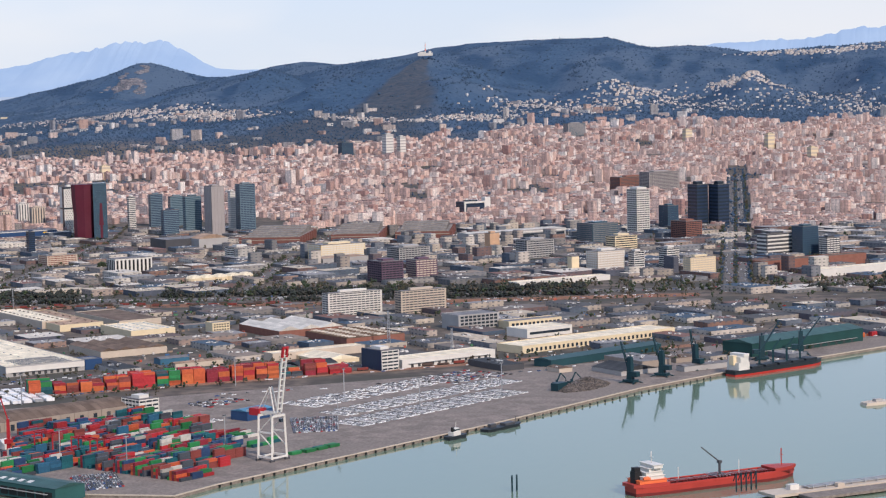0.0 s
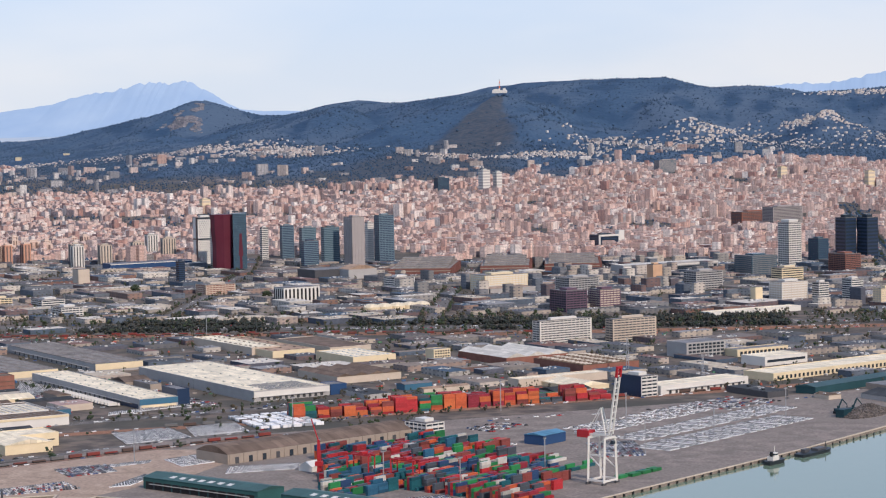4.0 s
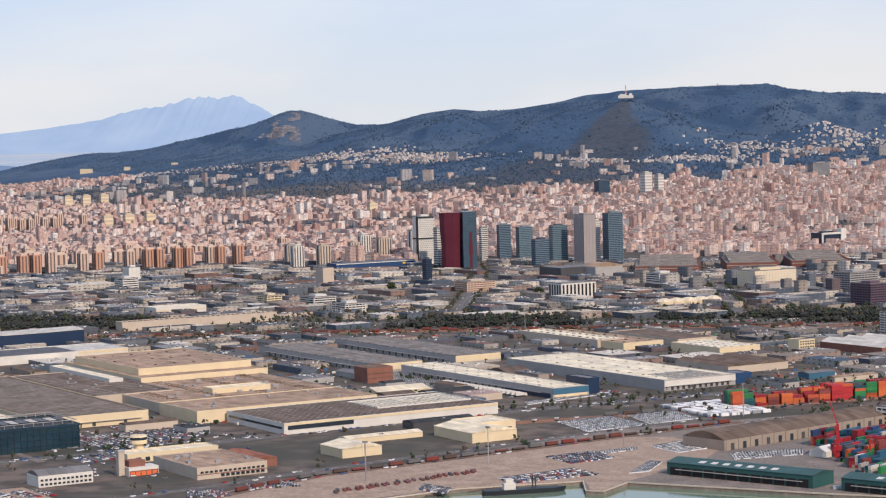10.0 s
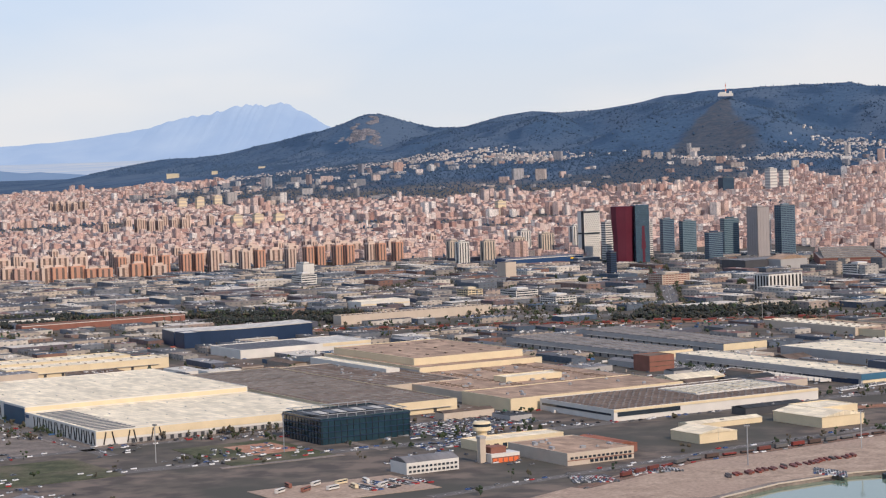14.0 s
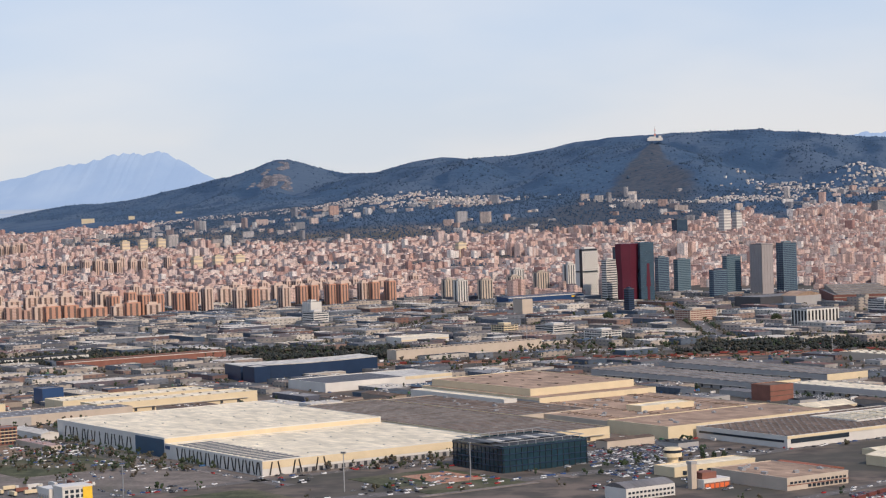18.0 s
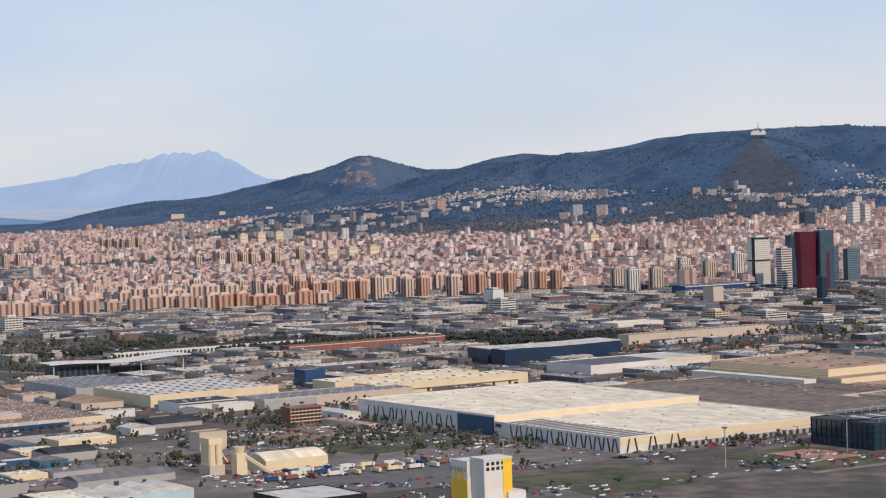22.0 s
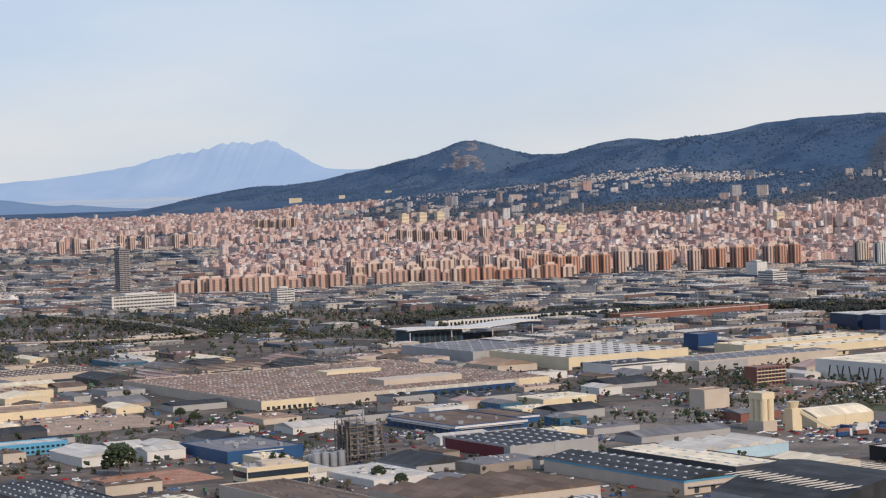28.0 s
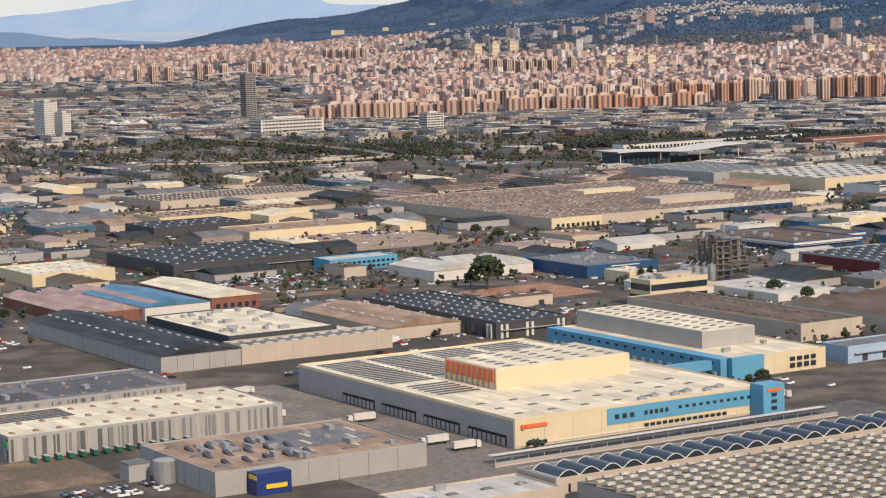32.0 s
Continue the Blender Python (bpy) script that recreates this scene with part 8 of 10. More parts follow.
SCRAP = palette("scrap_metal", [(0.10, 0.085, 0.075), (0.16, 0.13, 0.11), (0.07, 0.065, 0.06), (0.20, 0.17, 0.15)], 0.7, True, 0.3, 1.0)
scrap_heap()
for px, py, hh in ((5064, 2462, 34), (4968, 2560, 42)):
    m = thing("lattice_mast", px, py, 0, 0, "grey lattice mast with platforms", "mast")
    f = Shape()
    for a in (-1.6, 1.6):
        for b in (-1.6, 1.6):
            f.beam((a, b, 0), (a * 0.4, b * 0.4, hh), 0.35)
    for k in range(10):
        z = hh * k / 10
        s = 1.6 * (1 - 0.6 * k / 10)
        f.beam((-s, -s, z), (s, s, z + 3), 0.25).beam((s, -s, z), (-s, s, z + 3), 0.25)
    part("lattice", f, STEEL, m)
    part("platform", Shape().box(0, 0, hh * 0.8, 2.6, 2.6, 0.4), STEEL, m)


# red yard gantries, hoist mast and white tent behind the green sheds
for gx_, gy_ in ((4838, 1812), (4882, 1786)):
    yg = thing("yard_gantry", gx_, gy_, 0.3, QUAY - 90, "red rubber-tyred yard gantry over the stacks", "gantry crane", "yard gantries")
    for px_ in (-12, 12):
        for py_ in (-4, 4):
            part("leg", Shape().beam((px_, py_, 0.6), (px_, py_, 19), 1.1), W_RED, yg)
            part("wheel", Shape().box(px_, py_, 0, 1.2, 2.4, 1.4), RUBBER, yg)
        part("sill", Shape().beam((px_, -4, 1.6), (px_, 4, 1.6), 0.9), W_RED, yg)
    for py_ in (-3, 3):
        part("girder", Shape().beam((-13.5, py_, 19.4), (13.5, py_, 19.4), 1.3), W_RED, yg)
    part("trolley", Shape().box(3, 0, 20, 4, 7, 2), W_RED, yg)
hm = thing("hoist_mast", 4800, 1818, 0.3, 0, "slim red hoist mast beside the sheds", "mast")
part("mast", Shape().prism([(-1.6, -1.6), (1.6, -1.6), (1.6, 1.6), (-1.6, 1.6)], 0, 30, grow=-0.4), W_RED, hm)
part("arm", Shape().beam((0, 0, 29), (-6, 0, 48), 0.8), W_RED, hm)
part("machine_deck", Shape().box(0, 0, 8, 6, 5, 4), W_RED, hm)
wt = thing("white_tent", 4788, 1846, 0.3, QUAY, "white pitched storage tent at the port", "tent")
part("side_canvas", Shape().box(0, 0, 0, 22, 16, 4.5), W_WHITE, wt)
part("roof", Shape().gable(0, 0, 4.5, 22, 16, 4, 0, 0.4), W_WHITE, wt)


# ---- roads, rails and yards ----
ROADS = []


def ribbon(name, pts, w, mat, label, z=0.12, category="road", lanes=True):
    sh, ln = Shape(), Shape()
    P = [Vector((a, b, 0)) for a, b in pts]
    left, right = [], []
    for i, p in enumerate(P):
        d = (P[min(i + 1, len(P) - 1)] - P[max(i - 1, 0)]).normalized()
        nrm = Vector((-d.y, d.x, 0)) * w / 2
        left.append(p + nrm), right.append(p - nrm)
    def rise(q):
        return float(lift(q.x, q.y)) if q.y > 4000 else 0.0
    for i in range(len(P) - 1):
        ring = [right[i], right[i + 1], left[i + 1], left[i]]
        sh.solid([(q.x, q.y, rise(q) + z - 0.5) for q in ring] + [(q.x, q.y, rise(q) + z) for q in ring], [(0, 1, 5, 4), (1, 2, 6, 5), (2, 3, 7, 6), (3, 0, 4, 7), (4, 5, 6, 7), (3, 2, 1, 0)])
        ROADS.append((P[i].x, P[i].y, P[i + 1].x, P[i + 1].y, w))
        d = P[i + 1] - P[i]
        k = 0.0
        u = d.normalized()
        while lanes and k < d.length - 6:
            a = P[i] + u * k
            q = Vector((-u.y, u.x, 0)) * 0.18
            ln.solid([tuple((a + q) + Vector((0, 0, z + 0.02))), tuple((a - q) + Vector((0, 0, z + 0.02))), tuple((a - q + u * 4) + Vector((0, 0, z + 0.02))), tuple((a + q + u * 4) + Vector((0, 0, z + 0.02)))], [(0, 1, 2, 3)])
            k += 11
    ob = sheet(name, sh, mat, label, category)
    if lanes and ln.v:
        part("lane_mark", ln, W_WHITE, ob)["kind"] = "stuff"
    return ob


ribbon("road", [(3300, 1150), (3600, 1380), (3915, 1624), (4185, 1838), (4480, 2122), (4700, 2300), (4900, 2420)], 22, ASPHALT, "wide dual road through the free zone")
ribbon("road", [(3560, 1480), (3868, 1768), (4046, 1938)], 13, ASPHALT, "street before the white hall")
ribbon("road", [(3905, 1740), (3571, 2073), (3380, 2270)], 14, ASPHALT, "street beside the white hall")
ribbon("road", [(1900, 2660), (2466, 2800), (3074, 3075), (3661, 3110), (4279, 3075), (4849, 3130), (5324, 3250), (6000, 3450)], 42, ASPHALT, "ring motorway between zone and city", 0.2)


def motorway_ramp():
    """A curved flyover on piers with pale parapets."""
    pts = [(2380, 3215), (2440, 3160), (2512, 3099), (2612, 2994), (2714, 2863), (2764, 2782), (2768, 2740), (2745, 2700), (2690, 2672), (2600, 2650), (2480, 2640)]
    fly = thing("motorway_ramp", 0, 0, 0, 0, "curved concrete motorway ramp on piers", "flyover")
    for (x0, y0), (x1, y1) in zip(pts, pts[1:]):
        d = Vector((x1 - x0, y1 - y0, 0)).normalized()
        n = Vector((-d.y, d.x, 0)) * 6
        quad = [(x0 - n.x, y0 - n.y), (x1 - n.x, y1 - n.y), (x1 + n.x, y1 + n.y), (x0 + n.x, y0 + n.y)]
        part("deck", Shape().prism(quad, 5.2, 6.2), CONCRETE_YARD, fly)
        for sd in (-1, 1):
            part("parapet", Shape().beam((x0 + sd * n.x, y0 + sd * n.y, 6.7), (x1 + sd * n.x, y1 + sd * n.y, 6.7), 1.0), W_BEIGE, fly, "pale concrete parapet")
        part("pier", Shape().box((x0 + x1) / 2, (y0 + y1) / 2, -1, 2, 5, 6.2, turn=math.degrees(math.atan2(d.y, d.x))), W_GREY, fly)
        ROADS.append((x0, y0, x1, y1, 12))


motorway_ramp()
ribbon("road", [(2300, 2880), (2466, 2820), (2605, 2735), (2774, 2849), (2965, 2709), (3115, 2631)], 14, CONCRETE_YARD, "pale slip road of the interchange", 0.3)
for off in (-11, 11):
    ribbon("avenue", [(5324 + off - 0.0755 * k * 110, 3250 + k * 110) for k in range(26)], 13, ASPHALT, "straight tree-lined avenue into the city", 0.4, "road", False)
ribbon("road", [(3000, 1470), (3137, 1480), (3290, 1640), (3480, 1760), (3700, 1660)], 12, ASPHALT, "works street")
ribbon("road", [(2700, 1240), (3020, 1560), (3110, 1800), (3480, 2130), (3560, 2290)], 12, ASPHALT, "street beside the old works")
ribbon("road", [(4180, 3200), (4100, 3700), (4020, 4150), (3900, 4600)], 20, ASPHALT, "city street towards the towers")
ribbon("road", [(4600, 3180), (4520, 3700), (4480, 4000)], 18, ASPHALT, "city street towards the fair")
ribbon("road", [(3560, 3180), (3640, 3700), (3640, 4200)], 16, ASPHALT, "street through the workshops")
ribbon("road", [(4690, 2030), (4790, 2110), (5130, 2300), (5330, 2530)], 14, ASPHALT, "port road along the yards")
ribbon("road", [(4230, 1540), (4310, 1640), (4418, 1785), (4520, 1900), (4580, 1975), (4670, 2078), (4760, 2200)], 13, ASPHALT, "road along the port railway")
BALLAST = ground_mat("rail_ballast", (0.12, 0.085, 0.065), (0.17, 0.12, 0.09), (0.14, 0.10, 0.08), (60, 8, 1.5))
ribbon("railway", [(4480, 2030), (4650, 2125), (5117, 2425), (5330, 2580)], 30, BALLAST, "freight railway beside the container stacks", 0.16, "railway", False)
ribbon("railway", [(4330, 1580), (4394, 1712), (4485, 1812), (4566, 1904), (4628, 1976), (4700, 2050)], 15, BALLAST, "port railway with long trains", 0.4, "railway", False)
ribbon("railway", [(3500, 2880), (4280, 2985), (4850, 3050), (5280, 3150)], 52, BALLAST, "broad freight rail yard", 0.1, "railway", False)


def rails():
    sh = Shape()
    for pts, offs in (([(4480, 2030), (4650, 2125), (5117, 2425), (5330, 2580)], (-9, -4, 1, 6)), ([(4330, 1580), (4394, 1712), (4485, 1812), (4566, 1904), (4628, 1976), (4700, 2050)], (-4, 1)), ([(3500, 2880), (4280, 2985), (4850, 3050), (5280, 3150)], (-20, -14, -8, -2, 4, 10, 16))):
        for (x0, y0), (x1, y1) in zip(pts, pts[1:]):
            d = Vector((x1 - x0, y1 - y0, 0)).normalized()
            nrm = Vector((-d.y, d.x, 0))
            for o in offs:
                for g in (-0.75, 0.75):
                    a, b = Vector((x0, y0, 0.35)) + nrm * (o + g), Vector((x1, y1, 0.35)) + nrm * (o + g)
                    sh.beam(tuple(a), tuple(b), 0.3)
    sheet("rail_tracks", sh, RUST, "rusty rails of the freight yards", "rails", "stuff")


rails()


def lot(name, x, y, W, L, mat, label, turn=GRID, z=0.2):
    pts = [at_corner(x, y, a, b, turn) for a, b in ((0, 0), (W, 0), (W, L), (0, L))]
    return sheet(name, Shape().prism(pts, z - 0.5, z), mat, label, name.replace("_", " "))


ax, ay = at_corner(3253, 918, -88, -66)
lot("truck_yard", ax, ay, 86, 280, CONCRETE_YARD, "brown concrete truck yard")
lot("yard", *at_corner(3253, 918, -4, -34), 190, 33, ASPHALT, "asphalt strip before the logistics centre", z=0.28)
lot("clay_field", 3168, 1392, 70, 66, CLAY, "bare orange clay lot")
lot("clay_field", 4030, 1742, 44, 62, CLAY, "orange clay sports patch", z=0.42)
lot("lawn", 4035, 1680, 92, 130, GRASS, "dull green playing field", z=0.34)
lot("pavement", 4028, 1668, 110, 8, CONCRETE_YARD, "pale path beside the playing field", z=0.36)
lot("pavement", 4130, 1770, 8, 140, CONCRETE_YARD, "pale path behind the playing field", z=0.3)
lot("bus_yard", 4140, 1500, 120, 80, TAN_YARD, "tan gravel yard with parked coaches", z=0.3)
lot("lawn", 3880, 1560, 110, 120, GRASS, "dull green field beside the road", z=0.22)
lot("dirt_lot", 3060, 800, 66, 60, EARTH, "brown earth lot", z=0.26)
lot("dirt_lot", 2990, 1690, 120, 190, TAN_YARD, "pale empty gravel lot")
lot("dirt_lot", 3000, 1392, 100, 80, EARTH, "rough brown lot with weeds")
lot("lawn", 3000, 1440, 78, 34, GRASS, "weedy green field beside the wide depot", z=0.3)
lot("lawn", 3008, 1424, 60, 9, GRASS, "narrow strip of weeds on the brown lot", z=0.34)
lot("lawn", 3655, 1800, 110, 120, GRASS, "dull park lawn with bare trees", z=0.16)
lot("dirt_lot", 3560, 1900, 90, 110, EARTH, "brown earth among bare trees", z=0.14)
ribbon("pavement", [(3552, 2095), (3660, 1985), (3753, 1880), (3840, 1800)], 5, CONCRETE_YARD, "pale path beside the white hall", 0.34, "pavement", False)
lot("yard", 3420, 1580, 150, 110, CONCRETE_YARD, "stone yard of the concrete works", z=0.18)
lot("yard", 3700, 1560, 150, 130, ASPHALT, "brown-grey lorry park", z=0.18)
lot("yard", 3560, 1480, 560, 380, WORN_YARD, "worn grey-brown yards before the works", 43.3, 0.08)
lot("dirt_lot", 2890, 2110, 280, 190, BALLAST, "dark red ground below the open trusses", z=0.17)
lot("lawn", 4060, 3240, 130, 150, GRASS, "dark railway meadow")
for k, (cx, cy, w_, l_) in enumerate(((4110, 1836, 170, 70), (4170, 1770, 60, 40), (4540, 2220, 50, 300), (4400, 2190, 60, 180), (3300, 1640, 90, 60), (3330, 1780, 120, 60), (4370, 1960, 0, 0))):
    if w_:
        lot("car_park", cx, cy, w_, l_, ASPHALT, "asphalt car park", z=0.21)


# ---- cars, lorries, trees and small sheds ----
def free_mask(x, y, pad=4.0):
    ok = np.ones(len(x), bool)
    for cx, cy, W, L, turn in TAKEN:
        c, s = math.cos(radians(turn)), math.sin(radians(turn))
        a, b = c * (x - cx) + s * (y - cy), -s * (x - cx) + c * (y - cy)
        ok &= ~((a > -pad) & (a < W + pad) & (b > -pad) & (b < L + pad))
    return ok


def road_mask(x, y, pad=2.0):
    ok = np.ones(len(x), bool)
    for x0, y0, x1, y1, w in ROADS:
        dx, dy = x1 - x0, y1 - y0
        t = np.clip(((x - x0) * dx + (y - y0) * dy) / (dx * dx + dy * dy), 0, 1)
        ok &= np.hypot(x - x0 - t * dx, y - y0 - t * dy) > w / 2 + pad
    return ok


def dry(x, y):
    return ~((x > 4640) & (y < 1645)) & ~((x > 4440) & (x < 4650) & (y < 1604 + (x - 4450) * 0.62)) & ~((x > 5030 + (y - 1684) * 0.53) & (y < 2800))


def open_yard(x, y):
    """The bare yards before the works and along the port railway."""
    return ((x > 3540) & (y < 1830)) | ((x > 4230) & (y < 2120) & (x < 4760)) | ((x > 4640) & (y < 2420) & (y < 1500 + (x - 4400) * 1.5))


CAR_PAINT = palette("car_paint", [(0.75, 0.75, 0.74), (0.70, 0.70, 0.70), (0.30, 0.31, 0.32), (0.03, 0.03, 0.035), (0.62, 0.62, 0.61), (0.09, 0.10, 0.12), (0.35, 0.03, 0.03), (0.05, 0.10, 0.25), (0.72, 0.72, 0.70), (0.14, 0.14, 0.14)], 0.3, True, 0.1, 2)
WHITE_PAINT = palette("fleet_white_paint", [(0.80, 0.79, 0.77), (0.78, 0.77, 0.75), (0.74, 0.73, 0.72), (0.80, 0.79, 0.77), (0.30, 0.31, 0.32)], 0.3, True, 0.1, 2)


def car_rows(x, y, W, L, turn, fill, rng, pitch=(5.6, 2.7), aisle=3):
    out = []
    nu, nv = int(W / pitch[0]), int(L / pitch[1])
    for i in range(nu):
        if aisle and i % aisle == aisle - 1:
            continue
        for j in range(nv):
            if rng.random() < fill:
                out.append((*at_corner(x, y, (i + 0.5) * pitch[0] + rng.normal(0, 0.2), (j + 0.5) * pitch[1], turn), turn + rng.normal(0, 1.5)))
    return out


def car_quad(q, fill, rng, gap=5.3, side=2.5):
    """Cars in close rows over a field with four corners, anticlockwise."""
    a, b, c, d = (Vector(q[k:k + 2]) for k in (0, 2, 4, 6))
    nu, nv = max(1, int((b - a).length / side)), max(1, int((d - a).length / gap))
    way = math.degrees(math.atan2((d - a).y, (d - a).x))
    out = []
    for j in range(nv):
        for i in range(nu):
            if rng.random() < fill:
                u, v = (i + 0.5) / nu, (j + 0.5) / nv
                p = a.lerp(b, u).lerp(d.lerp(c, u), v)
                out.append((p.x, p.y, way + rng.normal(0, 1.5)))
    return out


def put_cars(name, spots, paint, label, rng, z=0.35):
    s = np.array(spots)
    n = len(s)
    l, hh = rng.uniform(3.9, 4.9, n), rng.uniform(0.75, 0.95, n)
    zz = np.where(s[:, 1] > 4300, lift(s[:, 0], s[:, 1]), 0) + z
    box_field(name, np.stack([s[:, 0], s[:, 1], zz, l, np.full(n, 1.75), hh, s[:, 2]], -1), paint, label, "cars")
    c, q = np.cos(np.radians(s[:, 2])), np.sin(np.radians(s[:, 2]))
    box_field(name.replace("cars", "car_cabins"), np.stack([s[:, 0] - 0.25 * c, s[:, 1] - 0.25 * q, zz + hh - 0.02, l * (0.30 if name == "fleet_cars" else 0.42), np.full(n, 1.3), np.full(n, 0.45), s[:, 2]], -1), CAB_GLASS, "dark glazed cabins of the " + label, "car cabins")


def all_cars():
    rng = np.random.default_rng(31)
    spots = []
    for x, y, W, L, tn, f in ((4112, 1838, 166, 66, GRID, 0.85), (4172, 1772, 56, 36, GRID, 0.8), (4545, 2232, 40, 280, GRID, 0.7), (4402, 2192, 56, 170, GRID, 0.55), (3302, 1642, 86, 54, GRID, 0.6), (3332, 1782, 116, 54, GRID, 0.7),
                              (4165, 1845, 62, 56, GRID, 0.92), (4190, 1905, 44, 120, GRID, 0.9), (4180, 1562, 58, 40, 49, 0.9), (3425, 1600, 60, 40, GRID, 0.35), (3160, 1550, 30, 50, GRID, 0.5), (2930, 1440, 100, 40, GRID, 0.5), (3010, 1240, 16, 60, GRID, 0.6),
                              (2860, 1130, 90, 90, GRID, 0.6), (3105, 800, 44, 20, GRID, 0.6), (3360, 1180, 50, 14, GRID, 0.5), (4900, 2080, 60, 40, QUAY, 0.6), (4880, 2330, 110, 40, 32, 0.6), (5110, 2250, 90, 60, QUAY, 0.55), (4790, 1840, 90, 30, 53, 0.6),
                              (3600, 1620, 120, 70, GRID, 0.25), (3480, 1900, 120, 60, GRID, 0.35), (3640, 1930, 60, 120, GRID, 0.4)):
        spots += car_rows(x, y, W, L, tn, f, rng)
    for q in ((4556, 1682, 4621, 1731, 4591, 1764, 4542, 1708), (4587, 1787, 4619, 1820, 4594, 1857, 4559, 1823), (4352, 1640, 4397, 1660, 4378, 1683, 4346, 1667), (4492, 1650, 4518, 1631, 4516, 1657, 4490, 1677), (4322, 1601, 4356, 1609, 4339, 1639, 4312, 1632)):
        spots += car_quad(q, 0.93, rng)
    for q in ((4897, 1709, 4930, 1730, 4959, 1672, 4928, 1646), (4998, 2017, 5041, 2033, 5062, 1949, 5025, 1934)):
        spots += car_quad(q, 0.9, rng)
    put_cars("parked_cars", spots, CAR_PAINT, "mixed parked cars", rng)
    white = []
    for x, y, W, L, tn, f in ((5080, 1975, 250, 44, QUAY, 0.92), (5050, 2035, 270, 40, QUAY, 0.85), (5005, 2085, 240, 50, QUAY, 0.6), (4930, 1990, 24, 50, QUAY, 0.6)):
        white += car_rows(x, y, W, L, tn, f, rng, (5.4, 2.4), 4)
    for q in ((4571, 1974, 4618, 2025, 4575, 2083, 4531, 2042), (4620, 2029, 4662, 2070, 4629, 2127, 4591, 2088), (4667, 1851, 4696, 1886, 4659, 1921, 4639, 1886), (4641, 1738, 4656, 1750, 4660, 1798, 4649, 1806), (4717, 1816, 4770, 1847, 4768, 1879, 4709, 1854), (4602, 1838, 4631, 1869, 4628, 1882, 4599, 1854), (4308, 2321, 4424, 2297, 4394, 2412, 4267, 2457), (4481, 2166, 4542, 2250, 4536, 2269, 4474, 2188)):
        white += car_quad(q, 0.95, rng)
    put_cars("fleet_cars", white, WHITE_PAINT, "new white cars in export rows", rng)
    vans = []
    for i in range(6):
        for j in range(24):
            vans.append((*at_corner(4672, 2078, 4 + i * 11.5, 3 + j * 4.0, 37), 0.4, 8.5, 2.4, rng.uniform(2.6, 3.2), 37 + rng.normal(0, 1)))
    for i in range(12):
        vans.append((*at_corner(4806, 1676, i * 11, rng.uniform(-2, 3), -8), 0.4, 6.5, 2.2, 2.5, 40 + rng.normal(0, 3)))
    for i in range(11):
        vans.append((3098 + i * 3.4 + rng.uniform(-1, 1), 1246 - i * 3.0 + rng.uniform(-1.5, 1.5), 0.4, 7.0, 2.3, 3.0, 20 + rng.normal(0, 4)))
    box_field("export_vans", vans, WHITE_PAINT, "white vans parked in close export rows", "vans")
    flats = [(*at_corner(4432, 1632, i * 5.2, rng.uniform(0, 6), 51), 0.4, 11, 2.4, rng.uniform(0.9, 1.8), 51 + 62 + rng.normal(0, 3)) for i in range(28)]
    box_field("parked_flatcars", flats, palette("faded_red_paint", [(0.13, 0.05, 0.04), (0.16, 0.06, 0.05), (0.07, 0.055, 0.05), (0.18, 0.05, 0.035)], 0.7), "faded red flat trailers in a row", "trailers")
    run = []
    for x0, y0, x1, y1, w in ROADS:
        d = math.hypot(x1 - x0, y1 - y0)
        tn = math.degrees(math.atan2(y1 - y0, x1 - x0))
        big = w > 20
        for k in range(int(d / (9 if big else 16))):
            a, o = rng.random(), rng.choice((-0.36, -0.22, 0.22, 0.36)) * w
            run.append((x0 + (x1 - x0) * a - math.sin(radians(tn)) * o, y0 + (y1 - y0) * a + math.cos(radians(tn)) * o, tn))
    # loose cars and vans in the workshop quarter
    x, y = rng.uniform(2000, 5600, 9000), rng.uniform(1500, 4400, 9000)
    k = free_mask(x, y, 2) & dry(x, y) & (x > 3450 - 0.42 * y - 100) & (x < 5750) & ~open_yard(x, y) & (rng.random(len(x)) < 0.6)
    run += [(a, b, GRID + rng.choice((0, 90)) + rng.normal(0, 3)) for a, b in zip(x[k][:5200], y[k][:5200])]
    x, y = rng.uniform(2500, 4300, 16000), rng.uniform(1080, 2450, 16000)
    k = free_mask(x, y, 1.5) & (x > 3450 - 0.42 * y - 60) & (wavy(x, y, 46, 71) > 0.12) & ~((x > 3150) & (x < 3262) & (y < 1110)) & ~((x > 3980) & (y < 1690)) & ~((x > 3170) & (x < 3240) & (y > 1390) & (y < 1460))
    run += [(a, b, GRID + 90 * c + d) for a, b, c, d in zip(x[k][:4200], y[k][:4200], (wavy(x[k], y[k], 60, 72) > 0).astype(int), rng.normal(0, 3, k.sum()))]
    put_cars("street_cars", run, CAR_PAINT, "cars on the streets", rng)


all_cars()


def lorry(x, y, turn, body, word):
    t = thing("lorry", x, y, 0.3, turn, word, "lorry", "parked lorries")
    part("trailer", unit(10.5, 2.5, 2.8, body), None, t, "", pose(0, 0, 1.1 * S))
    part("cab", CAB, None, t, "", pose(7.0 * S, 0, 0.5 * S))
    part("windscreen", unit(0.2, 2.1, 0.9, GLASS), None, t, "", pose(8.15 * S, 0, 2.1 * S))
    part("chassis", unit(13, 2.2, 0.5, RUBBER), None, t, "", pose(1.0 * S, 0, 0.6 * S))
    for wx in (-3.4, 6.6):
        part("wheel_pair", WHEEL, None, t, "", pose(wx * S, 0, 0.5 * S, 90, 0, 0))


